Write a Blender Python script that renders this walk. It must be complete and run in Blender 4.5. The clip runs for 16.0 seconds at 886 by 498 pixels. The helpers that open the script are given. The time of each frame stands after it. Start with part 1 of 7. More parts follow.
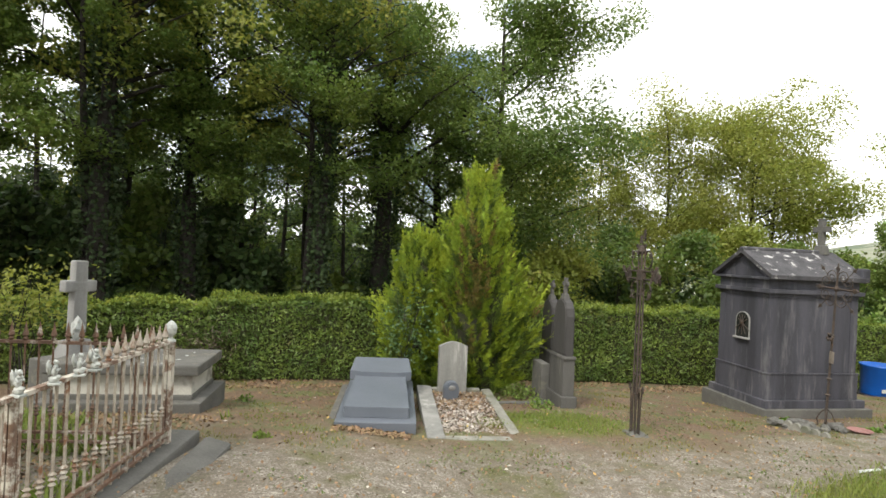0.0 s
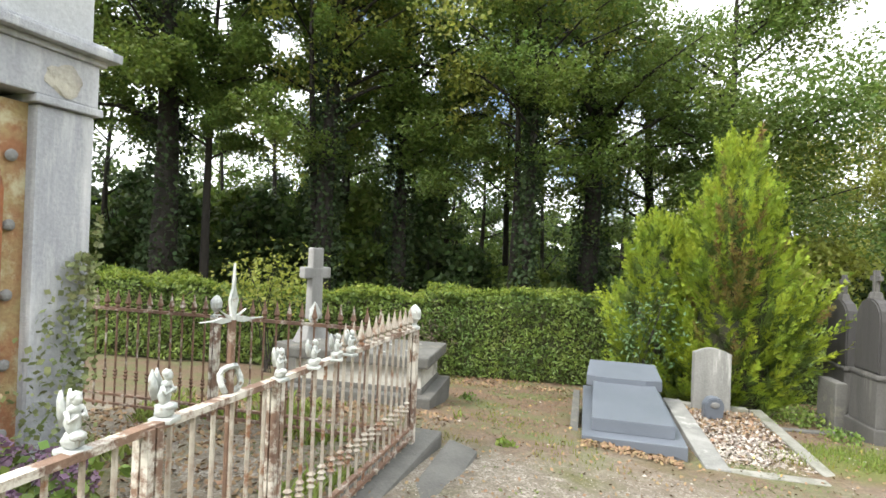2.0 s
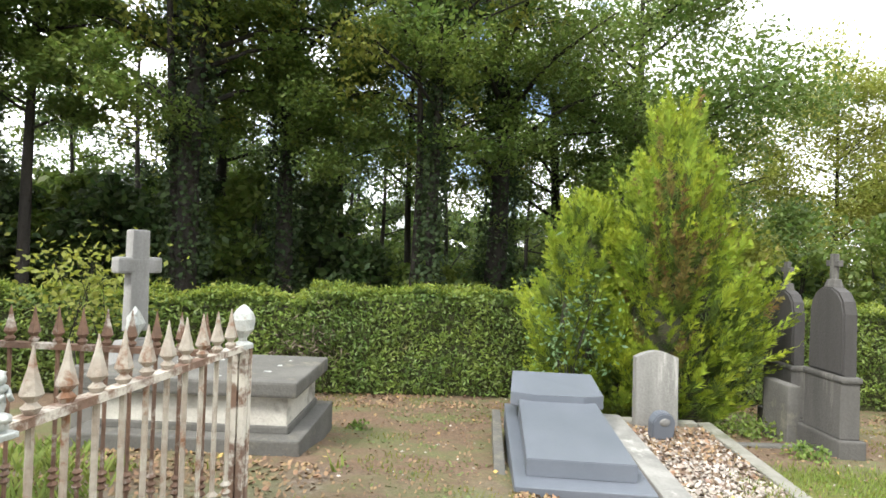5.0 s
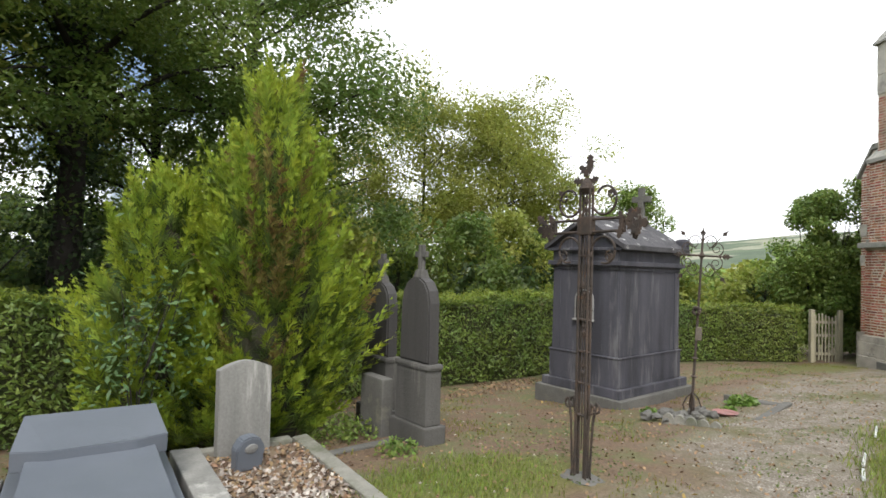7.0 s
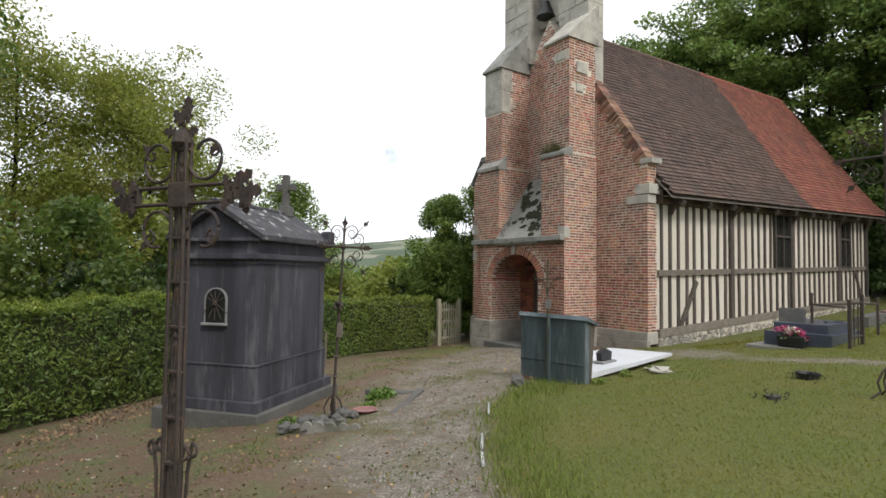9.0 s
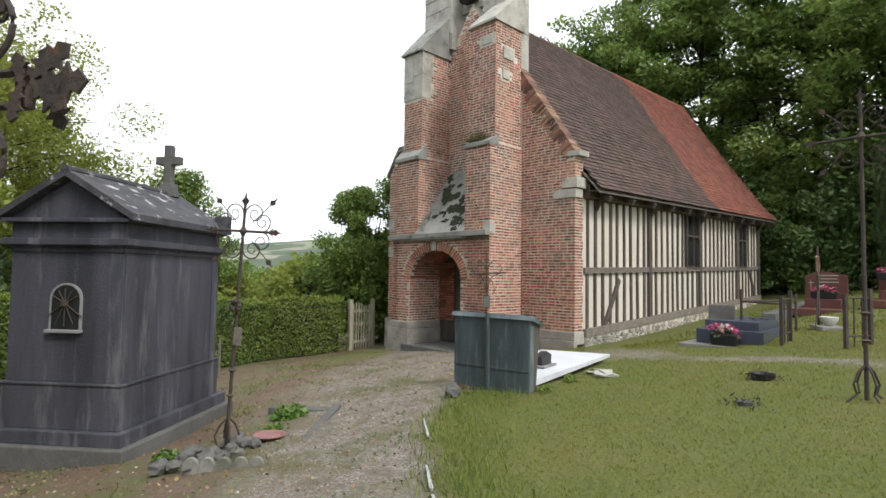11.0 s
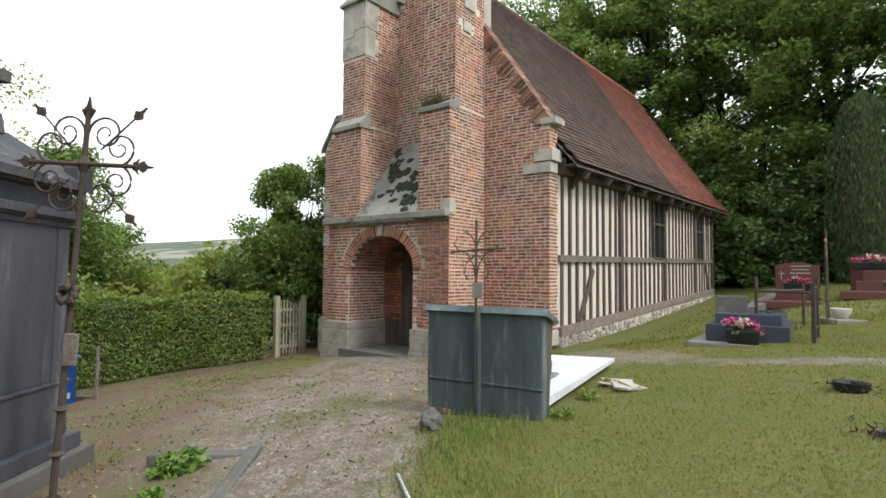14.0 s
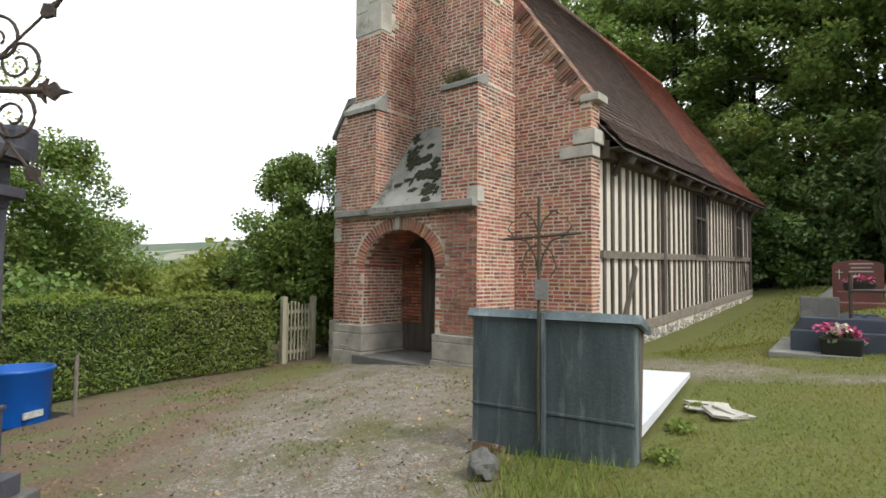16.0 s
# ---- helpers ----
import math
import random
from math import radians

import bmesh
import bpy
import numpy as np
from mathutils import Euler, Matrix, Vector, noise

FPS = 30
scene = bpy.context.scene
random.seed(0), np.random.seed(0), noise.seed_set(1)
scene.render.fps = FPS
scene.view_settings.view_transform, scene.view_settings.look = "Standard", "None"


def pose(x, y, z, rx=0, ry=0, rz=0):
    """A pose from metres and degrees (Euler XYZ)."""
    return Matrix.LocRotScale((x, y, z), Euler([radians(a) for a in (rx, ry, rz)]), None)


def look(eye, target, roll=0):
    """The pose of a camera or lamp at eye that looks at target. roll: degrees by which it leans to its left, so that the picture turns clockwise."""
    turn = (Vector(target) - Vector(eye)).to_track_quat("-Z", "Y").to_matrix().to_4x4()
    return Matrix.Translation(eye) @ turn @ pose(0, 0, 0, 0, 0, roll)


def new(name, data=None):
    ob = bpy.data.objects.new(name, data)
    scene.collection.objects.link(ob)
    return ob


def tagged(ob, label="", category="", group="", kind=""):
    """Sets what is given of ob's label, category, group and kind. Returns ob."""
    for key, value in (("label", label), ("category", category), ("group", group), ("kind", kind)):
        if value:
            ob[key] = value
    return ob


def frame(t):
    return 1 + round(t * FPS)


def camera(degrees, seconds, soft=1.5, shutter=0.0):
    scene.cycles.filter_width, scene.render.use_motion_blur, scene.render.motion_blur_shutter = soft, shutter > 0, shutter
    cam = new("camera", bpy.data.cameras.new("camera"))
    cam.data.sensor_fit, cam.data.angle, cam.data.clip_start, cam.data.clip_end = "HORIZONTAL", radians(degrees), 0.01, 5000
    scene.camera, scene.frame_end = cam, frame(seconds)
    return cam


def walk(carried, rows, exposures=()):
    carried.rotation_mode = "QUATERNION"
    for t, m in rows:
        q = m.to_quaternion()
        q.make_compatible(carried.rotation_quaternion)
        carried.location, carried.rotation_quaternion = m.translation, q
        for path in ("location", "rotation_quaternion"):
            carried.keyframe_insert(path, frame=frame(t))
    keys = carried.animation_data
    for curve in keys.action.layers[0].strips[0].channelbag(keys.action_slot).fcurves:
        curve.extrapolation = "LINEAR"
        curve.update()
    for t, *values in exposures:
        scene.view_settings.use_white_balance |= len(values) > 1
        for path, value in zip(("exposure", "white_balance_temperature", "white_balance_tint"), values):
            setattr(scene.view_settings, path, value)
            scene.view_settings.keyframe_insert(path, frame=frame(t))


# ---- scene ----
cam = camera(78.4, 16.0, soft=1.6)
METRES, EYE = 11.2, 2.1
ROWS = [
    (0.0, 0.0, 0.0, 0.0, -0.02, 0.46, -2.64),
    (0.5, -0.0128, 0.0221, -0.0056, 5.93, 0.23, -2.59),
    (1.0, -0.0301, 0.0459, -0.0144, 10.26, 0.09, -2.5),
    (1.5, -0.0502, 0.067, -0.0177, 14.39, -0.08, -2.45),
    (2.0, -0.0761, 0.0848, -0.0247, 19.32, -0.1, -2.4),
    (2.5, -0.0952, 0.1056, -0.0282, 22.43, -0.25, -2.28),
    (3.0, -0.1083, 0.1349, -0.0315, 23.52, -0.33, -2.07),
    (5.5, -0.1108, 0.281, -0.0449, 2.49, 0.71, -2.03),
    (6.0, -0.1028, 0.3101, -0.0455, -5.07, 0.89, -2.06),
    (6.5, -0.0813, 0.3373, -0.0513, -15.45, 1.21, -1.97),
    (7.0, -0.0584, 0.3575, -0.0505, -29.02, 1.75, -1.74),
    (7.5, -0.0387, 0.3776, -0.0529, -42.04, 2.12, -1.65),
    (8.0, -0.0171, 0.3899, -0.0543, -53.07, 2.43, -1.35),
    (8.5, 0.0126, 0.3982, -0.0559, -59.88, 2.49, -0.93),
    (11.0, 0.1362, 0.483, -0.0682, -73.67, 2.8, -0.83),
    (11.5, 0.1633, 0.4979, -0.0721, -78.97, 2.85, -0.61),
    (12.0, 0.1957, 0.5097, -0.0732, -81.11, 2.79, -0.42),
    (12.5, 0.2255, 0.5271, -0.0769, -81.53, 2.88, -0.51),
    (13.0, 0.2588, 0.5429, -0.0789, -81.51, 2.87, -0.54),
    (13.5, 0.2989, 0.5573, -0.0828, -81.29, 2.79, -0.52),
    (14.0, 0.3304, 0.5779, -0.0887, -81.04, 2.89, -0.6),
    (14.5, 0.3568, 0.5947, -0.0892, -80.79, 2.97, -0.65),
    (15.0, 0.3855, 0.6045, -0.0916, -80.49, 3.0, -0.52),
    (15.5, 0.4125, 0.6129, -0.0939, -80.23, 3.0, -0.47),
    (16.0, 0.4432, 0.6248, -0.0929, -80.03, 2.94, -0.59),
]
walk(cam, [(t, pose(METRES * x, METRES * y, EYE + METRES * z, 90 + pitch, roll, yaw)) for t, x, y, z, yaw, pitch, roll in ROWS],
     exposures=[(0.0, 1.1, 6750, 7), (1.0, 1.45, 6600, 7), (2.5, 1.8, 6450, 7), (5.5, 1.8, 6500, 8), (6.5, 1.5, 6450, 8), (7.0, 1.0, 6450, 9), (8.5, 0.45, 6400, 10), (11.0, 0.75, 6250, 9), (16.0, 0.85, 6350, 8)])

# ---- light: bright overcast sky, very soft sun ----
SUN_EL, SUN_AZ = 48.0, 215.0
world = bpy.data.worlds.new("sky")
scene.world = world
world.use_nodes = True
wn, wl = world.node_tree.nodes, world.node_tree.links
wn.clear()
w_out = wn.new("ShaderNodeOutputWorld")
w_bg = wn.new("ShaderNodeBackground")
w_sky = wn.new("ShaderNodeTexSky")
w_sky.sky_type = "NISHITA"
w_sky.sun_disc = False
w_sky.sun_elevation, w_sky.sun_rotation = radians(SUN_EL), radians(SUN_AZ)
w_sky.dust_density, w_sky.ozone_density, w_sky.air_density = 4.0, 0.6, 1.0
w_co = wn.new("ShaderNodeTexCoord")
w_no = wn.new("ShaderNodeTexNoise")
w_no.inputs["Scale"].default_value, w_no.inputs["Detail"].default_value = 7.0, 5.0
w_rp = wn.new("ShaderNodeValToRGB")
w_rp.color_ramp.elements[0].position, w_rp.color_ramp.elements[0].color = 0.46, (0, 0, 0, 1)
w_rp.color_ramp.elements[1].position, w_rp.color_ramp.elements[1].color = 0.58, (1, 1, 1, 1)
w_mx = wn.new("ShaderNodeMix")
w_mx.data_type = "RGBA"
w_mx.inputs[7].default_value = (9.6, 9.8, 10.0, 1)   # cloud cover
wl.new(w_co.outputs["Generated"], w_no.inputs["Vector"])
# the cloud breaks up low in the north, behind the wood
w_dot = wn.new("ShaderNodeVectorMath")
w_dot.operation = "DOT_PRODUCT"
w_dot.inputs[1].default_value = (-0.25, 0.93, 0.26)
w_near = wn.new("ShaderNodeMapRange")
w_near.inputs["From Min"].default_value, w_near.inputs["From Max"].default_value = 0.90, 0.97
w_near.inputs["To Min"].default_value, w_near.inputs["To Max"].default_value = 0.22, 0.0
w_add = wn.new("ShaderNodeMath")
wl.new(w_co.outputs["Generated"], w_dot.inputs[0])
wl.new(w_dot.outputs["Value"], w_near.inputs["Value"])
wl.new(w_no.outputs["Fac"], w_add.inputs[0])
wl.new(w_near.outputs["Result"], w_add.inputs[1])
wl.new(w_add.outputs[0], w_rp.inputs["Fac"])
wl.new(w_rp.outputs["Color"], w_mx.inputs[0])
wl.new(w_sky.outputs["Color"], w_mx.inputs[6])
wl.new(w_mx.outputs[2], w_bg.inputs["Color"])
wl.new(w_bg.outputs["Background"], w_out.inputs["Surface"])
w_bg.inputs["Strength"].default_value = 0.1

sun_data = bpy.data.lights.new("sun", "SUN")
sun_data.energy, sun_data.angle, sun_data.color = 1.5, radians(14), (1.0, 0.95, 0.87)
sun = new("sun", sun_data)
az, el = radians(SUN_AZ), radians(SUN_EL)
sun_dir = Vector((math.sin(az) * math.cos(el), math.cos(az) * math.cos(el), math.sin(el)))
sun.matrix_world = look(sun_dir * 40, (0, 0, 0))


# ---- materials ----
def surf(name, a, b, scale=3.0, rough=0.85, bump=0.3, c=None, c_lo=0.55, c_hi=0.7, c_scale=1.2, fine=40.0, metal=0.0,
         vary=0.0, island=False, fine_amt=0.35, streak=False, trans=0.0, dist=0.02):
    """Two-tone noise surface with fine grain, optional stains c, optional piece-to-piece variation."""
    m = bpy.data.materials.new(name)
    m.use_nodes = True
    n, l = m.node_tree.nodes, m.node_tree.links
    p = n["Principled BSDF"]
    g = n.new("ShaderNodeNewGeometry")
    pos = g.outputs["Position"]
    if streak:
        mp = n.new("ShaderNodeMapping")
        mp.inputs["Scale"].default_value = (1, 1, 0.14)
        l.new(pos, mp.inputs["Vector"])
        pos2 = mp.outputs["Vector"]
    else:
        pos2 = pos

    def noise_tex(s, v, detail=5.0, rgh=0.6):
        t = n.new("ShaderNodeTexNoise")
        t.inputs["Scale"].default_value, t.inputs["Detail"].default_value, t.inputs["Roughness"].default_value = s, detail, rgh
        l.new(v, t.inputs["Vector"])
        return t.outputs["Fac"]

    def ramp(fac, lo, hi, c0=(0, 0, 0, 1), c1=(1, 1, 1, 1)):
        r = n.new("ShaderNodeValToRGB")
        e = r.color_ramp.elements
        e[0].position, e[0].color, e[1].position, e[1].color = lo, c0, hi, c1
        l.new(fac, r.inputs["Fac"])
        return r.outputs["Color"]

    def mix(fac, x, y, mode="MIX"):
        k = n.new("ShaderNodeMix")
        k.data_type, k.blend_type = "RGBA", mode
        if isinstance(fac, float):
            k.inputs[0].default_value = fac
        else:
            l.new(fac, k.inputs[0])
        for s, v in ((6, x), (7, y)):
            if isinstance(v, tuple):
                k.inputs[s].default_value = (*v, 1)
            else:
                l.new(v, k.inputs[s])
        return k.outputs[2]

    col = mix(ramp(noise_tex(scale, pos2), 0.35, 0.65), a, b)
    fn = noise_tex(fine, pos, 3.0)
    col = mix(fine_amt, col, ramp(fn, 0.25, 0.75, (0.35, 0.35, 0.35, 1), (1, 1, 1, 1)), "MULTIPLY")
    if c:
        col = mix(ramp(noise_tex(c_scale, pos2, 8.0, 0.7), c_lo, c_hi), col, c)
    if vary:
        if island:
            rnd = g.outputs["Random Per Island"]
        else:
            oi = n.new("ShaderNodeObjectInfo")
            rnd = oi.outputs["Random"]
        lo, hi = max(0.0, 1 - vary), 1 + vary
        k = n.new("ShaderNodeMapRange")
        k.inputs["To Min"].default_value, k.inputs["To Max"].default_value = lo, hi
        l.new(rnd, k.inputs["Value"])
        hs = n.new("ShaderNodeHueSaturation")
        l.new(k.outputs["Result"], hs.inputs["Value"])
        k2 = n.new("ShaderNodeMapRange")
        k2.inputs["To Min"].default_value, k2.inputs["To Max"].default_value = 0.5 - vary * 0.05, 0.5 + vary * 0.05
        ml = n.new("ShaderNodeMath")
        ml.operation = "FRACT"
        m3 = n.new("ShaderNodeMath")
        m3.operation = "MULTIPLY"
        m3.inputs[1].default_value = 7.31
        l.new(rnd, m3.inputs[0])
        l.new(m3.outputs[0], ml.inputs[0])
        l.new(ml.outputs[0], k2.inputs["Value"])
        l.new(k2.outputs["Result"], hs.inputs["Hue"])
        l.new(col, hs.inputs["Color"])
        col = hs.outputs["Color"]
    l.new(col, p.inputs["Base Color"])
    p.inputs["Roughness"].default_value = rough
    p.inputs["Metallic"].default_value = metal
    if bump:
        bn = n.new("ShaderNodeBump")
        bn.inputs["Strength"].default_value, bn.inputs["Distance"].default_value = bump, dist
        l.new(fn, bn.inputs["Height"])
        l.new(bn.outputs["Normal"], p.inputs["Normal"])
    if trans:
        tr = n.new("ShaderNodeBsdfTranslucent")
        l.new(col, tr.inputs["Color"])
        ms = n.new("ShaderNodeMixShader")
        ms.inputs[0].default_value = trans
        l.new(p.outputs[0], ms.inputs[1])
        l.new(tr.outputs[0], ms.inputs[2])
        l.new(ms.outputs[0], n["Material Output"].inputs["Surface"])
    return m


M_BRICK = surf("brick", (0.42, 0.15, 0.085), (0.29, 0.105, 0.068), 2.4, 0.9, 0.5, c=(0.15, 0.115, 0.095), c_lo=0.50, c_hi=0.70, c_scale=1.1, vary=0.42, island=True)
M_BRICK_P = surf("brick_piece", (0.42, 0.15, 0.085), (0.29, 0.105, 0.068), 2.4, 0.9, 0.5, c=(0.15, 0.115, 0.095), c_lo=0.50, c_hi=0.70, c_scale=1.1, vary=0.40)
M_MORTAR = surf("mortar", (0.70, 0.63, 0.53), (0.54, 0.475, 0.395), 3.0, 0.95, 0.4, c=(0.20, 0.17, 0.13), c_lo=0.55, c_hi=0.75)
M_WHITESTONE = surf("limestone", (0.55, 0.52, 0.45), (0.38, 0.36, 0.32), 2.2, 0.9, 0.4, c=(0.17, 0.16, 0.145), c_lo=0.54, c_hi=0.72, c_scale=1.6)
M_SLABROOF = surf("weathered_slab", (0.34, 0.33, 0.30), (0.22, 0.22, 0.20), 2.0, 0.92, 0.5, c=(0.07, 0.075, 0.055), c_lo=0.56, c_hi=0.66, c_scale=2.2)
M_FLINT = surf("flint", (0.20, 0.19, 0.17), (0.38, 0.35, 0.30), 8.0, 0.8, 0.5, vary=0.4, island=True)
M_PLASTER = surf("plaster", (0.70, 0.64, 0.55), (0.61, 0.55, 0.465), 1.5, 0.95, 0.25, c=(0.42, 0.36, 0.28), c_lo=0.58, c_hi=0.8, streak=True)
M_TIMBER = surf("timber", (0.062, 0.05, 0.042), (0.115, 0.095, 0.08), 6.0, 0.9, 0.6, vary=0.25, streak=True)
M_TIMBERGREY = surf("timber_grey", (0.23, 0.20, 0.17), (0.15, 0.125, 0.10), 6.0, 0.9, 0.6, vary=0.2)
M_TILE = surf("roof_tile_brown", (0.125, 0.078, 0.062), (0.085, 0.060, 0.052), 1.2, 0.9, 0.4, c=(0.16, 0.13, 0.10), c_lo=0.6, c_hi=0.8, vary=0.3, island=True)
M_TILERED = surf("roof_tile_red", (0.28, 0.10, 0.066), (0.21, 0.08, 0.06), 1.2, 0.9, 0.4, c=(0.15, 0.10, 0.08), c_lo=0.58, c_hi=0.8, vary=0.25, island=True)
M_DARKSTONE = surf("black_stained_stone", (0.074, 0.073, 0.092), (0.034, 0.034, 0.044), 2.6, 0.75, 0.3, c=(0.20, 0.195, 0.205), c_lo=0.53, c_hi=0.76, c_scale=3.2, streak=True, fine_amt=0.3)
M_DARKROOF = surf("lichen_stone_roof", (0.075, 0.072, 0.08), (0.035, 0.034, 0.04), 4.0, 0.85, 0.5, c=(0.5, 0.49, 0.49), c_lo=0.57, c_hi=0.66, c_scale=4.5)
M_GREYSTONE = surf("grey_stone", (0.30, 0.295, 0.29), (0.20, 0.20, 0.20), 2.0, 0.85, 0.35, c=(0.13, 0.125, 0.115), c_lo=0.55, c_hi=0.75, streak=True)
M_CHAPEL = surf("chapel_limestone", (0.42, 0.43, 0.465), (0.24, 0.25, 0.28), 3.0, 0.85, 0.4, c=(0.60, 0.60, 0.61), c_lo=0.52, c_hi=0.74, c_scale=3.5, streak=True)
M_STELE = surf("stele_stone", (0.30, 0.295, 0.28), (0.18, 0.178, 0.17), 3.0, 0.85, 0.3, c=(0.52, 0.51, 0.48), c_lo=0.58, c_hi=0.72, c_scale=2.5, streak=True)
M_OLDSTONE = surf("mossy_stone", (0.145, 0.14, 0.13), (0.085, 0.083, 0.078), 2.0, 0.9, 0.4, c=(0.23, 0.215, 0.17), c_lo=0.55, c_hi=0.75, c_scale=2.0)
M_WHITEWASH = surf("flaking_whitewash", (0.60, 0.58, 0.53), (0.45, 0.43, 0.39), 3.0, 0.9, 0.4, c=(0.20, 0.19, 0.17), c_lo=0.55, c_hi=0.68, c_scale=2.5)
M_GRANITE = surf("blue_grey_granite", (0.135, 0.15, 0.18), (0.11, 0.125, 0.152), 1.2, 0.42, 0.08, fine=160.0, fine_amt=0.25)
M_GRANITEDK = surf("dark_blue_granite", (0.07, 0.08, 0.11), (0.055, 0.065, 0.09), 1.2, 0.3, 0.05, fine=160.0, fine_amt=0.25)
M_GRANITERED = surf("red_granite", (0.16, 0.065, 0.055), (0.12, 0.05, 0.045), 2.0, 0.35, 0.05, fine=140.0)
M_CONCRETE = surf("old_concrete", (0.29, 0.28, 0.25), (0.20, 0.195, 0.17), 2.5, 0.95, 0.5, c=(0.10, 0.105, 0.07), c_lo=0.50, c_hi=0.68, c_scale=2.2)
M_IRON = surf("rusted_iron", (0.085, 0.06, 0.048), (0.05, 0.042, 0.038), 8.0, 0.8, 0.4, c=(0.15, 0.075, 0.04), c_lo=0.58, c_hi=0.72, c_scale=9.0, metal=0.2)
M_FENCE = surf("flaking_painted_iron", (0.46, 0.42, 0.36), (0.33, 0.27, 0.22), 9.0, 0.75, 0.4, c=(0.20, 0.095, 0.05), c_lo=0.54, c_hi=0.62, c_scale=7.0)
M_FENCERUST = surf("rust_iron_fence", (0.20, 0.115, 0.075), (0.14, 0.085, 0.06), 9.0, 0.85, 0.4, c=(0.45, 0.41, 0.36), c_lo=0.54, c_hi=0.66, c_scale=8.0)
M_WHITEPAINT = surf("white_enamel", (0.56, 0.57, 0.55), (0.36, 0.385, 0.375), 12.0, 0.6, 0.4, c=(0.22, 0.16, 0.11), c_lo=0.58, c_hi=0.68, c_scale=22.0)
M_ZINC = surf("weathered_zinc", (0.145, 0.185, 0.20), (0.06, 0.08, 0.088), 3.2, 0.55, 0.2, c=(0.25, 0.275, 0.28), c_lo=0.53, c_hi=0.70, c_scale=7.0, metal=0.4, streak=True)
M_TARP = surf("white_slab_paint", (0.66, 0.67, 0.70), (0.57, 0.58, 0.61), 1.5, 0.7, 0.1, c=(0.5, 0.5, 0.5), c_lo=0.68, c_hi=0.8)
M_DOOR = surf("rusty_cast_door", (0.30, 0.14, 0.07), (0.36, 0.30, 0.15), 5.0, 0.85, 0.4, c=(0.44, 0.40, 0.27), c_lo=0.5, c_hi=0.62, c_scale=4.0)
M_GLASS = surf("dusty_dark_glass", (0.02, 0.022, 0.022), (0.035, 0.036, 0.034), 2.0, 0.15, 0.0)
M_WINDOWWOOD = surf("grey_window_wood", (0.075, 0.06, 0.05), (0.045, 0.038, 0.032), 6.0, 0.85, 0.3)
M_BLACK = surf("black_plastic", (0.012, 0.012, 0.014), (0.02, 0.02, 0.022), 4.0, 0.4, 0.0)
M_BLUE = surf("blue_plastic", (0.0, 0.09, 0.42), (0.0, 0.075, 0.35), 2.0, 0.4, 0.05)
M_BARK = surf("bark", (0.032, 0.026, 0.021), (0.019, 0.016, 0.013), 5.0, 0.95, 0.8, fine=18.0, streak=True, dist=0.05)
M_PINK = surf("pink_petals", (0.50, 0.05, 0.17), (0.62, 0.16, 0.30), 12.0, 0.7, 0.0, trans=0.2)
M_WHITEFL = surf("white_petals", (0.78, 0.74, 0.66), (0.70, 0.62, 0.5), 12.0, 0.7, 0.0, trans=0.2)
M_PURPLE = surf("faded_purple_petals", (0.20, 0.11, 0.20), (0.29, 0.19, 0.27), 10.0, 0.8, 0.0, trans=0.2)
M_TERRA = surf("pink_terracotta", (0.30, 0.14, 0.13), (0.22, 0.11, 0.10), 6.0, 0.7, 0.1)
M_GATE = surf("cream_painted_wood", (0.38, 0.35, 0.25), (0.27, 0.25, 0.18), 6.0, 0.85, 0.3, streak=True)
M_PATCH = surf("stone_pebbles", (0.42, 0.39, 0.34), (0.27, 0.245, 0.21), 9.0, 0.9, 0.3, vary=0.4, island=True)
M_WHITEPEB = surf("white_quartz_chips", (0.46, 0.42, 0.38), (0.27, 0.225, 0.19), 4.0, 0.9, 0.3, c=(0.20, 0.12, 0.07), c_lo=0.54, c_hi=0.66, c_scale=5.0, vary=0.4, island=True)
M_LITTER = surf("dead_leaves", (0.27, 0.18, 0.10), (0.20, 0.13, 0.075), 9.0, 0.9, 0.0, vary=0.35, island=True)
M_LEAFLIT = surf("yellow_fallen_leaves", (0.42, 0.30, 0.09), (0.36, 0.22, 0.07), 9.0, 0.8, 0.0, vary=0.4, island=True)
M_GRASS = surf("grass_blades", (0.165, 0.20, 0.026), (0.23, 0.212, 0.038), 1.1, 0.8, 0.0, vary=0.2, island=True, trans=0.5)
M_GRASSLONG = surf("long_grass", (0.17, 0.24, 0.042), (0.22, 0.26, 0.06), 0.8, 0.8, 0.0, vary=0.3, island=True, trans=0.35)
M_HEDGE = surf("hedge_leaves", (0.085, 0.145, 0.024), (0.175, 0.24, 0.04), 1.6, 0.55, 0.0, c=(0.15, 0.11, 0.05), c_lo=0.62, c_hi=0.72, c_scale=1.1, vary=0.28, island=True, trans=0.3)
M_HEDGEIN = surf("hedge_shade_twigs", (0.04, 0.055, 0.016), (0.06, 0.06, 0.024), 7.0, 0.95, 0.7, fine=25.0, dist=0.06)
M_YEW = surf("golden_conifer_sprays", (0.33, 0.40, 0.03), (0.21, 0.31, 0.03), 2.2, 0.7, 0.0, vary=0.28, island=True, trans=0.3)
M_YEWBROWN = surf("browned_conifer_sprays", (0.17, 0.10, 0.035), (0.20, 0.20, 0.04), 3.5, 0.8, 0.0, vary=0.4, island=True, trans=0.2)
M_ROWAN = surf("blue_green_leaflets", (0.085, 0.16, 0.06), (0.12, 0.20, 0.075), 3.0, 0.6, 0.0, vary=0.3, island=True, trans=0.3)
M_SLOPELEAF = surf("slope_wood_leaves", (0.15, 0.235, 0.06), (0.23, 0.31, 0.075), 0.4, 0.55, 0.0, vary=0.4, island=True, trans=0.45)
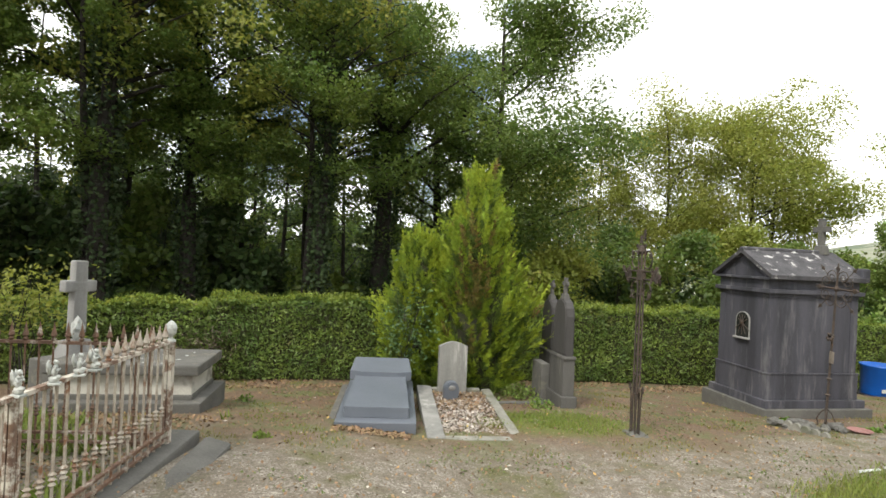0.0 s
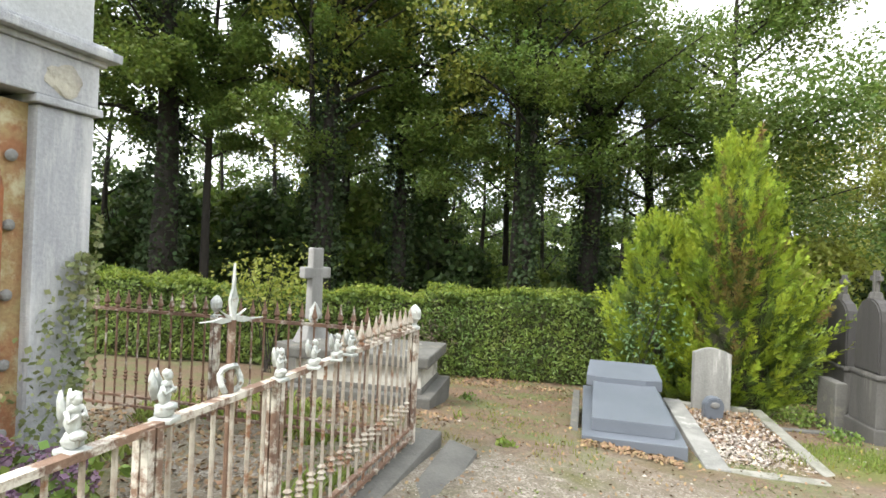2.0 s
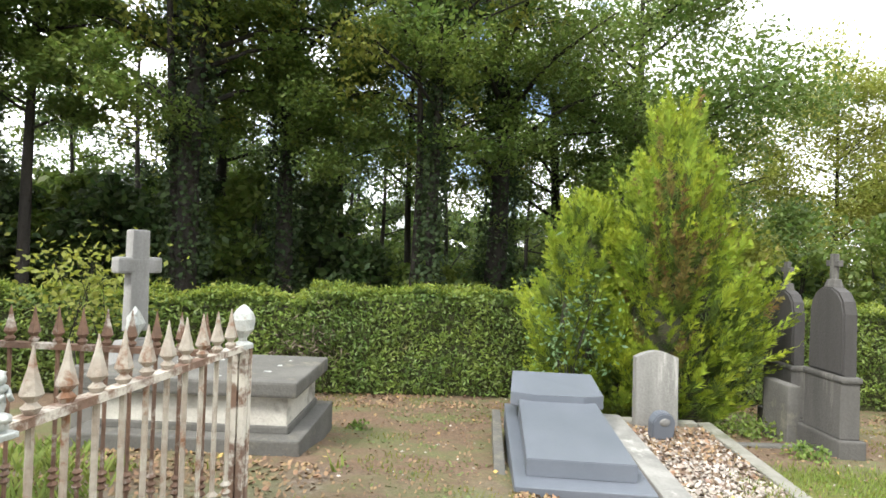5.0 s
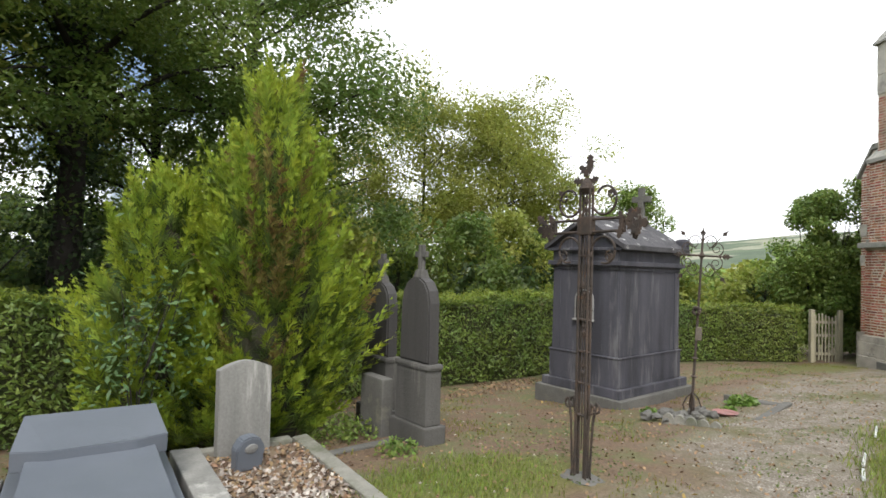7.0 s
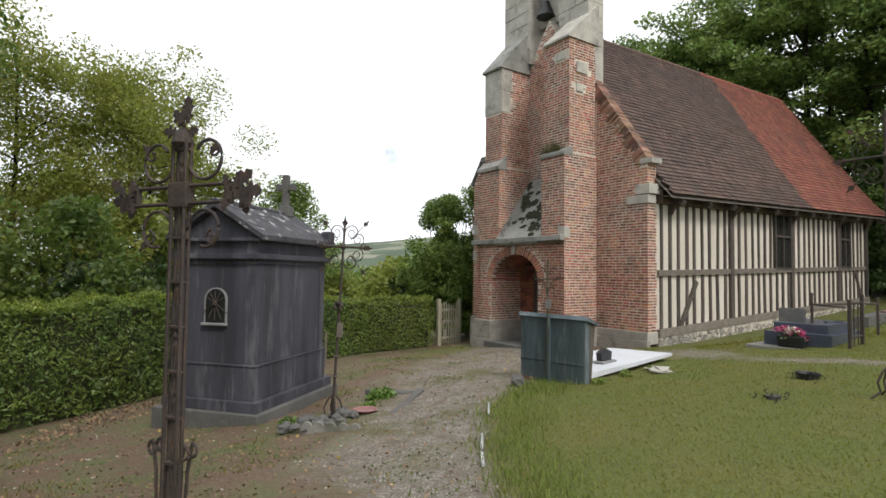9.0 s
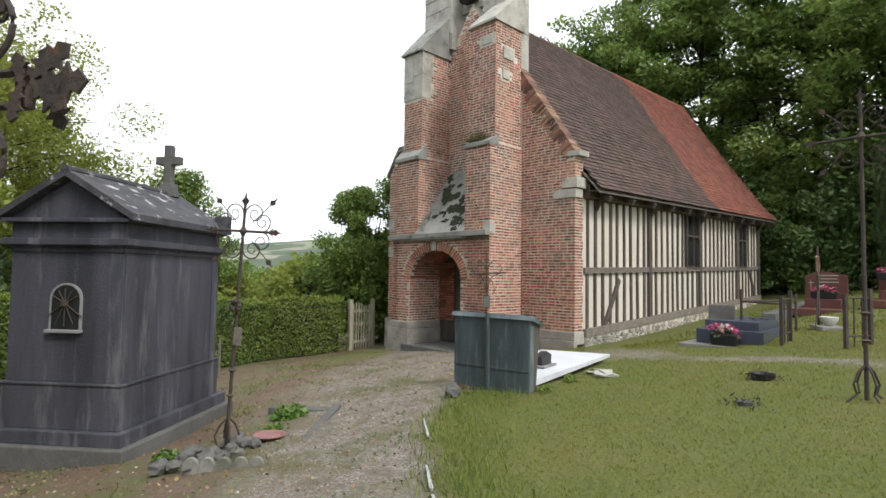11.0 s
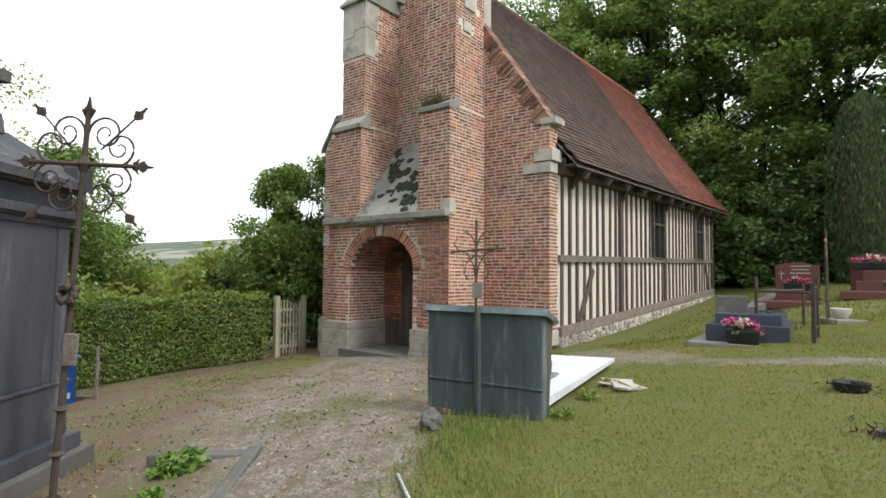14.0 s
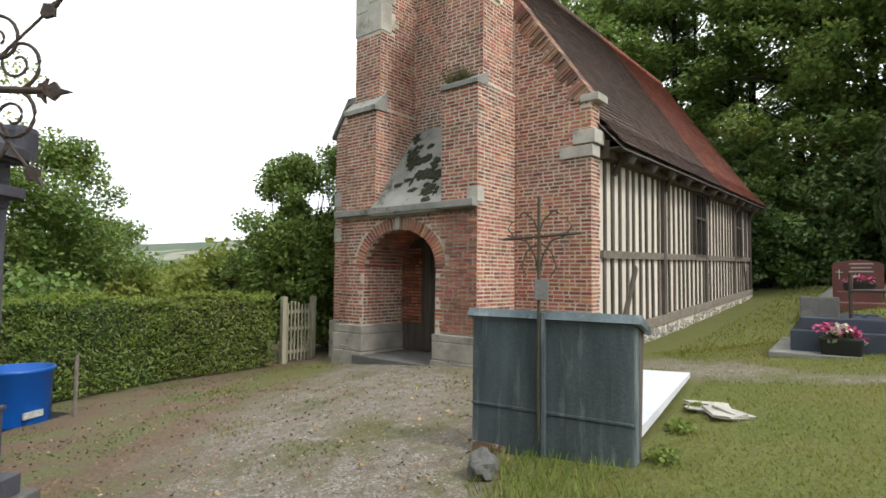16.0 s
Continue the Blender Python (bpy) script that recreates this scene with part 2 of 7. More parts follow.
M_LAUREL = surf("laurel_leaves", (0.115, 0.19, 0.06), (0.155, 0.235, 0.07), 0.6, 0.5, 0.0, vary=0.4, island=True, trans=0.3)
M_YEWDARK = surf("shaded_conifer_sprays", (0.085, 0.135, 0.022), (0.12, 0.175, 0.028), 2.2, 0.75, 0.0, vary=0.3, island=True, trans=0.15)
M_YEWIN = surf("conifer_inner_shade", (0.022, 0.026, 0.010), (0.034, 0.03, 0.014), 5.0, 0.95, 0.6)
M_WOODLEAF = surf("woodland_leaves", (0.10, 0.165, 0.036), (0.165, 0.22, 0.044), 0.35, 0.5, 0.0, vary=0.32, island=True, trans=0.55)
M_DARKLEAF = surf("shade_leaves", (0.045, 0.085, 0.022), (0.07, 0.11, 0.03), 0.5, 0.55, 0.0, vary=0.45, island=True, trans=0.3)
M_LIGHTLEAF = surf("yellow_green_leaves", (0.25, 0.30, 0.055), (0.30, 0.31, 0.06), 0.35, 0.55, 0.0, vary=0.25, island=True, trans=0.55)
M_BUSHLEAF = surf("bush_leaves", (0.15, 0.235, 0.05), (0.205, 0.28, 0.06), 0.5, 0.55, 0.0, vary=0.4, island=True, trans=0.4)
M_IVY = surf("ivy_leaves", (0.026, 0.05, 0.014), (0.042, 0.066, 0.02), 2.0, 0.85, 0.0, vary=0.4, island=True, trans=0.2)
M_PLINTH = surf("weathered_ashlar", (0.40, 0.36, 0.31), (0.27, 0.25, 0.22), 2.5, 0.9, 0.4, c=(0.14, 0.13, 0.115), c_lo=0.54, c_hi=0.7, c_scale=2.4)
M_SHOOT = surf("fresh_hedge_shoots", (0.20, 0.27, 0.035), (0.25, 0.30, 0.045), 1.0, 0.55, 0.0, vary=0.35, island=True, trans=0.4)
M_STAINED = surf("black_weathered_stone", (0.11, 0.105, 0.10), (0.06, 0.058, 0.056), 2.4, 0.9, 0.4, c=(0.22, 0.21, 0.19), c_lo=0.56, c_hi=0.72, c_scale=2.6, streak=True)
M_RAIL = surf("rail_flaking_paint", (0.24, 0.15, 0.105), (0.16, 0.10, 0.075), 7.0, 0.85, 0.4, c=(0.56, 0.52, 0.46), c_lo=0.47, c_hi=0.56, c_scale=6.0)


# ---- mesh helpers ----
def part(name, bm, material, parent=None, label="", smooth=False):
    """Link a bmesh as one mesh object, under a thing or part."""
    me = bpy.data.meshes.new(name)
    bm.normal_update()
    bm.to_mesh(me)
    bm.free()
    me.materials.append(material)
    if smooth:
        me.polygons.foreach_set("use_smooth", [True] * len(me.polygons))
    ob = new(name, me)
    ob.parent = parent
    if label:
        tagged(ob, label)
    return ob


def raw(name, verts, faces, material, parent=None, label=""):
    me = bpy.data.meshes.new(name)
    me.from_pydata(verts, [], faces)
    me.materials.append(material)
    ob = new(name, me)
    ob.parent = parent
    if label:
        tagged(ob, label)
    return ob


def quads(name, v, material, parent=None):
    """A mesh of loose quads from an array of shape (n, 4, 3)."""
    v = np.asarray(v, dtype=np.float32)
    n = len(v)
    me = bpy.data.meshes.new(name)
    me.vertices.add(n * 4)
    me.vertices.foreach_set("co", v.reshape(-1))
    me.loops.add(n * 4)
    me.loops.foreach_set("vertex_index", np.arange(n * 4, dtype=np.int32))
    me.polygons.add(n)
    me.polygons.foreach_set("loop_start", np.arange(0, n * 4, 4, dtype=np.int32))
    me.update(calc_edges=True)
    me.materials.append(material)
    ob = new(name, me)
    ob.parent = parent
    return ob


def thing(name, m, label, category, group="", kind=""):
    ob = new(name)
    ob.empty_display_size = 0.2
    ob.matrix_world = m
    return tagged(ob, label, category, group, kind)


def box(bm, cx, cy, cz, sx, sy, sz, m=None, bevel=0.0, taper=0.0, jit=0.0):
    """A box by its centre and sizes; taper shrinks the top; jit disturbs its corners."""
    vs = []
    for dz in (-0.5, 0.5):
        k = 1 - taper if dz > 0 else 1
        for dx, dy in ((-0.5, -0.5), (0.5, -0.5), (0.5, 0.5), (-0.5, 0.5)):
            p = Vector((cx + dx * sx * k, cy + dy * sy * k, cz + dz * sz))
            if jit:
                p += Vector((random.uniform(-jit, jit), random.uniform(-jit, jit), random.uniform(-jit, jit)))
            vs.append(bm.verts.new(m @ p if m else p))
    fs = [bm.faces.new([vs[i] for i in f]) for f in ((3, 2, 1, 0), (4, 5, 6, 7), (0, 1, 5, 4), (1, 2, 6, 5), (2, 3, 7, 6), (3, 0, 4, 7))]
    if bevel:
        bmesh.ops.bevel(bm, geom=list({e for f in fs for e in f.edges}), offset=bevel, segments=2, affect="EDGES", profile=0.6)
    return bm


def boxm(cx, cy, cz, sx, sy, sz, bevel=0.0, taper=0.0, m=None, jit=0.0):
    return box(bmesh.new(), cx, cy, cz, sx, sy, sz, m, bevel, taper, jit)


def rod(bm, p0, p1, r0, r1=None, seg=8):
    p0, p1 = Vector(p0), Vector(p1)
    r1 = r0 if r1 is None else r1
    d = p1 - p0
    q = d.to_track_quat("Z", "Y").to_matrix()
    rings = []
    for p, r in ((p0, r0), (p1, r1)):
        rings.append([bm.verts.new(p + q @ Vector((math.cos(2 * math.pi * i / seg) * r, math.sin(2 * math.pi * i / seg) * r, 0))) for i in range(seg)])
    for i in range(seg):
        j = (i + 1) % seg
        bm.faces.new((rings[0][i], rings[0][j], rings[1][j], rings[1][i]))
    bm.faces.new(rings[0][::-1])
    bm.faces.new(rings[1])
    return bm


def lathe(bm, profile, seg=14, at=(0, 0, 0)):
    """Turn (radius, height) pairs about z."""
    rings = []
    for r, z in profile:
        rings.append([bm.verts.new((at[0] + r * math.cos(2 * math.pi * i / seg), at[1] + r * math.sin(2 * math.pi * i / seg), at[2] + z)) for i in range(seg)])
    for a, b in zip(rings, rings[1:]):
        for i in range(seg):
            j = (i + 1) % seg
            bm.faces.new((a[i], a[j], b[j], b[i]))
    bm.faces.new(rings[0][::-1])
    bm.faces.new(rings[-1])
    return bm


def tube(bm, pts, r, seg=6, r_end=None):
    """A bar along a polyline."""
    pts = [Vector(p) for p in pts]
    rings = []
    for k, p in enumerate(pts):
        d = (pts[min(k + 1, len(pts) - 1)] - pts[max(k - 1, 0)]).normalized()
        q = d.to_track_quat("Z", "Y").to_matrix()
        rr = r if r_end is None else r + (r_end - r) * k / (len(pts) - 1)
        rings.append([bm.verts.new(p + q @ Vector((math.cos(2 * math.pi * i / seg) * rr, math.sin(2 * math.pi * i / seg) * rr, 0))) for i in range(seg)])
    for a, b in zip(rings, rings[1:]):
        for i in range(seg):
            j = (i + 1) % seg
            bm.faces.new((a[i], a[j], b[j], b[i]))
    bm.faces.new(rings[0][::-1])
    bm.faces.new(rings[-1])
    return bm


def prism(bm, outline, y0, y1, m=None):
    """Extrude an (x, z) outline from y0 to y1."""
    a = [bm.verts.new((m @ Vector((x, y0, z))) if m else (x, y0, z)) for x, z in outline]
    b = [bm.verts.new((m @ Vector((x, y1, z))) if m else (x, y1, z)) for x, z in outline]
    n = len(a)
    bm.faces.new(a)
    bm.faces.new(b[::-1])
    for i in range(n):
        j = (i + 1) % n
        bm.faces.new((a[j], a[i], b[i], b[j]))
    bmesh.ops.recalc_face_normals(bm, faces=bm.faces)
    return bm


def blob(bm, c, r, seed=0, sub=2, rough=0.25):
    """An uneven stone."""
    res = bmesh.ops.create_icosphere(bm, subdivisions=sub, radius=1.0)
    for v in res["verts"]:
        k = 1 + rough * noise.noise(v.co * 1.7 + Vector((seed * 3.1, seed, 0)))
        v.co = Vector((c[0] + v.co.x * r[0] * k, c[1] + v.co.y * r[1] * k, c[2] + v.co.z * r[2] * k))
    return bm


def spiral(cx, cz, r, a0, turns, shrink=0.75, n=22, y=0.0):
    """Points of a scroll in the x-z plane."""
    return [(cx + r * (1 - shrink * i / n) * math.cos(radians(a0) + turns * 2 * math.pi * i / n), y, cz + r * (1 - shrink * i / n) * math.sin(radians(a0) + turns * 2 * math.pi * i / n)) for i in range(n + 1)]


RNG = np.random.default_rng(7)


def rand_dirs(n, rng=RNG):
    d = rng.normal(size=(n, 3))
    return d / np.linalg.norm(d, axis=1)[:, None]


def leaf_quads(p, size, rng=RNG, flat=0.35, up=0.0, aspect=0.55, normal=None):
    """Small pointed leaf quads at points p, turned at random."""
    n = len(p)
    nd = rand_dirs(n, rng)
    nd[:, 2] = nd[:, 2] * (1 - flat) + flat * np.sign(nd[:, 2] + 1e-6)
    if normal is not None:
        nd = nd * 0.6 + normal
    nd /= np.linalg.norm(nd, axis=1)[:, None]
    a = np.cross(nd, rand_dirs(n, rng))
    a[:, 2] += up
    a /= np.linalg.norm(a, axis=1)[:, None] + 1e-9
    b = np.cross(nd, a)
    s = size * rng.uniform(0.6, 1.35, (n, 1))
    a, b = a * s, b * s * aspect
    return np.stack([p - a * 0.5, p + b * 0.5, p + a * 0.5, p - b * 0.5], axis=1)


# ---- ground ----
SPOTS = ((-2.61, 5.29, 0.05), (2.2, 9.58, -0.47), (9.4, 7.53, -0.32), (8.75, 6.37, -0.16), (10, 5.44, -0.2), (10.6, 3.54, 0.04),
         (9.25, 4.66, -0.08), (9.3, 3.25, 0.1), (12.6, 3.9, 0.08), (11.7, 3.4, 0.1), (8, 9.4, -0.645), (16.4, 10.4, -0.77),
         (5.7, 9.5, -0.64), (0, 0, 0.45), (-3, 1, 0.35), (5, 3, 0.12), (14.5, 6.0, -0.36), (16.6, 4.9, -0.34), (19.2, 3.4, -0.2), (22, 1.9, -0.02), (25, 0.2, 0.2), (1, 4.5, -0.05), (7, 6, -0.25))


def slope(x, y):
    """The hillside without its small unevenness, out to the horizon."""
    z = 0.45 - 0.11 * np.clip(y, -25, 15)
    z = z - 0.16 * np.clip(y - 15, 0, 35) + 0.0 * x
    r = np.hypot(x, y)
    far = np.clip((r - 180) / 620, 0, 1)
    ang = np.arctan2(x, y)
    ridge = 46 + 9 * np.sin(ang * 5.0 + 0.6) + 5 * np.sin(ang * 11.0 + 2)
    side_ = np.clip((ang - 0.45) / 0.25, 0, 1) * np.clip((2.6 - ang) / 0.5, 0, 1)
    z = z + far * far * (3 - 2 * far) * (ridge + 10) * side_
    east = np.clip((x - 30) / 60, 0, 1) * np.clip((12 - y) / 25, 0, 1)
    return z + east * 14 * np.clip(1.4 - r / 500, 0, 1)


def ground_z(x, y):
    sx = np.array([s[0] for s in SPOTS])
    sy = np.array([s[1] for s in SPOTS])
    sd = np.array([s[2] for s in SPOTS]) - slope(sx, sy)
    x, y = np.asarray(x, float), np.asarray(y, float)
    w = np.exp(-((x[..., None] - sx) ** 2 + (y[..., None] - sy) ** 2) / (2 * 1.3 ** 2))
    return slope(x, y) + (w * sd).sum(-1) / (w.sum(-1) + 0.06)


def gz(x, y):
    return float(ground_z(np.array([x]), np.array([y]))[0])


def spread(lo, hi, step, out, n):
    """Even steps inside, growing steps out to the horizon."""
    core = np.arange(lo, hi + step * 0.5, step)
    grow = np.geomspace(step, out, n)
    return np.concatenate([lo - grow[::-1], core, hi + grow])


gx, gy = spread(-9, 24, 0.15, 3000, 46), spread(-5, 17, 0.15, 3000, 46)
GX, GY = np.meshgrid(gx, gy)
GZ = ground_z(GX, GY)
near = (GX > -12) & (GX < 27) & (GY > -8) & (GY < 20)
bump_z = np.zeros_like(GZ)
for i, j in zip(*np.nonzero(near)):
    v = Vector((GX[i, j], GY[i, j], 0))
    bump_z[i, j] = 0.022 * noise.noise(v * 1.3) + 0.012 * noise.noise(v * 4.1)
GZ = GZ + bump_z


def soil_z(x, y):
    """Height of the uneven soil itself, for what lies or grows on it."""
    return ground_z(x, y) + np.array([0.022 * noise.noise(Vector((p * 1.3, q * 1.3, 0))) + 0.012 * noise.noise(Vector((p * 4.1, q * 4.1, 0))) for p, q in zip(x, y)])
nx, ny = len(gx), len(gy)
idx = np.arange(nx * ny).reshape(ny, nx)
g_faces = np.stack([idx[:-1, :-1], idx[:-1, 1:], idx[1:, 1:], idx[1:, :-1]], -1).reshape(-1, 4)


# the strip of bare gravel between soil and lawn
def lawn_edge(x):
    """y of the lawn's edge: lawn lies on the smaller-y side of it."""
    return np.interp(x, [-30, 0.5, 2.5, 5.0, 7.7, 9.0, 10.5, 13.0, 14.5, 30], [-9, 2.0, 4.3, 6.35, 7.35, 7.25, 6.9, 6.6, 6.3, 4.0])


def smooth01(v, w):
    return np.clip(v / w + 0.5, 0, 1)


wob = np.zeros_like(GZ)
for i, j in zip(*np.nonzero(near)):
    wob[i, j] = noise.noise(Vector((GX[i, j] * 0.9, GY[i, j] * 0.9, 4))) + 0.5 * noise.noise(Vector((GX[i, j] * 3, GY[i, j] * 3, 9)))
lawn = smooth01(lawn_edge(GX) - GY + wob * 0.25, 0.3)
lawn = np.maximum(lawn, smooth01(GY - 16.5, 2.0) * (np.hypot(GX, GY) > 17))
lawn = np.maximum(lawn, smooth01(-3.0 - GY, 1.0))
# trodden stones across the lawn in front of the tombs
path_y = np.interp(GX, [8, 10.3, 11.7, 13.5, 16], [0.6, 1.75, 4.45, 5.35, 5.4])
cross = smooth01(0.33 - np.abs(GY - path_y) * 0.55 + wob * 0.1, 0.25) * (GX > 9.4) * (GX < 14.4)
lawn = lawn * (1 - cross * 0.8)
patch = smooth01(0.75 - np.hypot((GX - 1.9) / 1.5, (GY - 8.0) / 0.9) + wob * 0.25, 0.3)
patch = np.maximum(patch, smooth01(0.7 - np.hypot((GX - 15.2) / 2.4, (GY - 12.0) / 1.2) + wob * 0.3, 0.5) * 0.8)
lawn = np.maximum(lawn, patch * 0.9)
way_y = np.interp(GX, [-9, -3, 0, 3, 6, 9, 12, 15, 18], [4.2, 4.6, 5.0, 5.3, 7.3, 8.7, 9.3, 9.8, 10.4])
gravel = smooth01(0.95 - np.abs(GY - way_y) * 0.62 + wob * 0.4, 0.9) * (1 - lawn)
gravel = np.maximum(gravel, cross)

g_me = bpy.data.meshes.new("ground")
g_me.from_pydata(np.stack([GX, GY, GZ], -1).reshape(-1, 3).tolist(), [], g_faces.tolist())
for key, val in (("lawn", lawn), ("gravel", gravel)):
    at = g_me.attributes.new(key, "FLOAT", "POINT")
    at.data.foreach_set("value", val.reshape(-1).astype(np.float32))
g_me.polygons.foreach_set("use_smooth", [True] * len(g_me.polygons))
ground = tagged(new("ground", g_me), "churchyard ground of brown soil, gravel and mown grass", "ground", kind="structure")


def ground_material():
    m = bpy.data.materials.new("ground")
    m.use_nodes = True
    n, l = m.node_tree.nodes, m.node_tree.links
    p = n["Principled BSDF"]
    p.inputs["Roughness"].default_value = 0.95
    g = n.new("ShaderNodeNewGeometry").outputs["Position"]

    def tex(s, d=6.0, r=0.65):
        t = n.new("ShaderNodeTexNoise")
        t.inputs["Scale"].default_value, t.inputs["Detail"].default_value, t.inputs["Roughness"].default_value = s, d, r
        l.new(g, t.inputs["Vector"])
        return t.outputs["Fac"]

    def ramp(fac, stops):
        r = n.new("ShaderNodeValToRGB")
        e = r.color_ramp.elements
        while len(e) < len(stops):
            e.new(0.5)
        for k, (pos, c) in zip(e, stops):
            k.position, k.color = pos, (*c, 1)
        l.new(fac, r.inputs["Fac"])
        return r.outputs["Color"]

    def mix(fac, a, b, mode="MIX"):
        k = n.new("ShaderNodeMix")
        k.data_type, k.blend_type = "RGBA", mode
        if isinstance(fac, float):
            k.inputs[0].default_value = fac
        else:
            l.new(fac, k.inputs[0])
        l.new(a, k.inputs[6])
        l.new(b, k.inputs[7])
        return k.outputs[2]

    def attr(key):
        a = n.new("ShaderNodeAttribute")
        a.attribute_name = key
        return a.outputs["Fac"]

    soil = mix(ramp(tex(1.3), [(0.46, (0, 0, 0)), (0.60, (1, 1, 1))]),
               ramp(tex(22), [(0.3, (0.075, 0.047, 0.030)), (0.55, (0.138, 0.090, 0.057)), (0.75, (0.215, 0.158, 0.108))]),
               ramp(tex(30), [(0.3, (0.06, 0.068, 0.026)), (0.6, (0.125, 0.125, 0.05)), (0.8, (0.20, 0.17, 0.095))]))
    vor = n.new("ShaderNodeTexVoronoi")
    vor.inputs["Scale"].default_value = 60
    l.new(g, vor.inputs["Vector"])
    stones = ramp(vor.outputs["Color"], [(0.15, (0.10, 0.083, 0.064)), (0.5, (0.185, 0.162, 0.132)), (0.85, (0.33, 0.30, 0.26))])
    grit = mix(ramp(tex(5), [(0.4, (0, 0, 0)), (0.65, (1, 1, 1))]), stones, ramp(tex(45), [(0.3, (0.078, 0.06, 0.042)), (0.7, (0.175, 0.147, 0.112))]))
    turf = mix(ramp(tex(0.9), [(0.40, (0, 0, 0)), (0.65, (1, 1, 1))]),
               ramp(tex(35), [(0.3, (0.042, 0.056, 0.010)), (0.55, (0.10, 0.118, 0.020)), (0.8, (0.165, 0.168, 0.036))]),
               ramp(tex(35), [(0.3, (0.060, 0.062, 0.014)), (0.55, (0.125, 0.122, 0.028)), (0.8, (0.185, 0.17, 0.048))]))
    # distant fields and woods
    fields = mix(ramp(tex(0.016, 2.0), [(0.47, (0, 0, 0)), (0.5, (1, 1, 1))]),
                 ramp(tex(0.03), [(0.4, (0.045, 0.07, 0.038)), (0.6, (0.07, 0.095, 0.05))]),
                 ramp(tex(0.02), [(0.4, (0.21, 0.205, 0.15)), (0.6, (0.14, 0.165, 0.10))]))
    ln = n.new("ShaderNodeVectorMath")
    ln.operation = "LENGTH"
    l.new(g, ln.inputs[0])
    fr = n.new("ShaderNodeMapRange")
    fr.inputs["From Min"].default_value, fr.inputs["From Max"].default_value = 60, 200
    l.new(ln.outputs["Value"], fr.inputs["Value"])
    moss = ramp(tex(26), [(0.3, (0.062, 0.062, 0.022)), (0.6, (0.115, 0.108, 0.045)), (0.8, (0.18, 0.16, 0.09))])
    grit = mix(ramp(tex(1.0, 7.0), [(0.50, (0, 0, 0)), (0.64, (1, 1, 1))]), grit, moss)
    col = mix(attr("gravel"), soil, grit)
    col = mix(attr("lawn"), col, turf)
    col = mix(fr.outputs["Result"], col, fields)
    l.new(col, p.inputs["Base Color"])
    b = n.new("ShaderNodeBump")
    b.inputs["Strength"].default_value, b.inputs["Distance"].default_value = 0.7, 0.02
    l.new(tex(40), b.inputs["Height"])
    l.new(b.outputs["Normal"], p.inputs["Normal"])
    return m


g_me.materials.append(ground_material())


# ---- the church ----
CH = pose(15.1, 6.06, 0, 0, 0, -29.5)      # local x runs along the nave, y along the front
church = thing("church", CH, "small brick and half-timbered church with a steep tiled roof", "church")
FRONT, MID, WIDE, LONG = -1.3, 3.5, 7.0, 14.2
RAKE = 1.45                                  # rise of the gable per metre


def span(x0, x1, y0, y1, z0, z1, bevel=0.0):
    return boxm((x0 + x1) / 2, (y0 + y1) / 2, (z0 + z1) / 2, x1 - x0, y1 - y0, z1 - z0, bevel)


def gable_z(y):
    return 4.35 + RAKE * min(y, WIDE - y)


def wall_piece(name, bm, mat=M_MORTAR, label=""):
    return part(name, bm, mat, church, label)


# mortar bodies that the bricks stand proud of
bm = bmesh.new()
prism(bm, [(0, -0.3), (WIDE, -0.3), (WIDE, 4.3), (MID, 4.3 + RAKE * MID), (0, 4.3)], 0.02, 0.38, Matrix.Rotation(radians(90), 4, "Z") @ Matrix.Diagonal((1, -1, 1, 1)))
gable = wall_piece("gable_wall", bm, label="red brick gable wall with pale lime joints")
butt_r = wall_piece("buttress", span(-1.28, 0.0, 1.62, 2.48, -0.3, 4.75))
butt_l = wall_piece("buttress", span(-1.28, 0.0, 4.32, 5.27, 2.44, 4.75))
up_r = wall_piece("buttress", span(-1.05, 0.0, 1.67, 2.56, 4.75, 8.0))
up_l = wall_piece("buttress", span(-1.12, 0.0, 4.40, 5.20, 4.75, 7.95))
bm = bmesh.new()
prism(bm, [(5.18, -1.0), (6.44, -1.0), (6.44, 4.5), (6.0, 5.2), (5.18, 5.2)], 0.62, 0.0, Matrix.Rotation(radians(90), 4, "Z"))
side_l = wall_piece("buttress", bm)
bk = bmesh.new()
box(bk, 7.2, 7.1, 1.6, 14.2, 0.3, 3.8)
wall_piece("back_wall", bk)
wall_piece("end_wall", span(14.0, 14.2, 0.1, 7.0, 0.2, 3.7), M_PLASTER)


# porch: front with an arched opening, deep barrel behind it
AY, AR, AH, SPRING = 3.62, 1.02, 0.78, 1.25


def arch_pts(r, h, n=20):
    return [(AY + r * math.cos(math.pi * i / n), SPRING + h * math.sin(math.pi * i / n)) for i in range(n + 1)]


bm = bmesh.new()
PL, PR, PT, PB = 5.42, 1.62, 2.42, -0.9
inner = [(AY + AR, PB)] + [p for p in arch_pts(AR, AH)] + [(AY - AR, PB)]
outer = [(PL, PB), (PL, SPRING)] + [(PL - (PL - PR) * i / 18, PT) for i in range(19)] + [(PR, SPRING), (PR, PB)]
outer = outer[:len(inner)] if len(outer) > len(inner) else outer
fv = [[bm.verts.new((x, y, z)) for y, z in inner] for x in (-1.28, -0.1)]
ov = [bm.verts.new((-1.28, y, z)) for y, z in outer]
for i in range(len(inner) - 1):
    bm.faces.new((fv[0][i], fv[0][i + 1], ov[i + 1], ov[i]))
    bm.faces.new((fv[1][i], fv[1][i + 1], fv[0][i + 1], fv[0][i]))
porch = wall_piece("porch", bm, M_MORTAR, "arched brick porch between the buttresses")
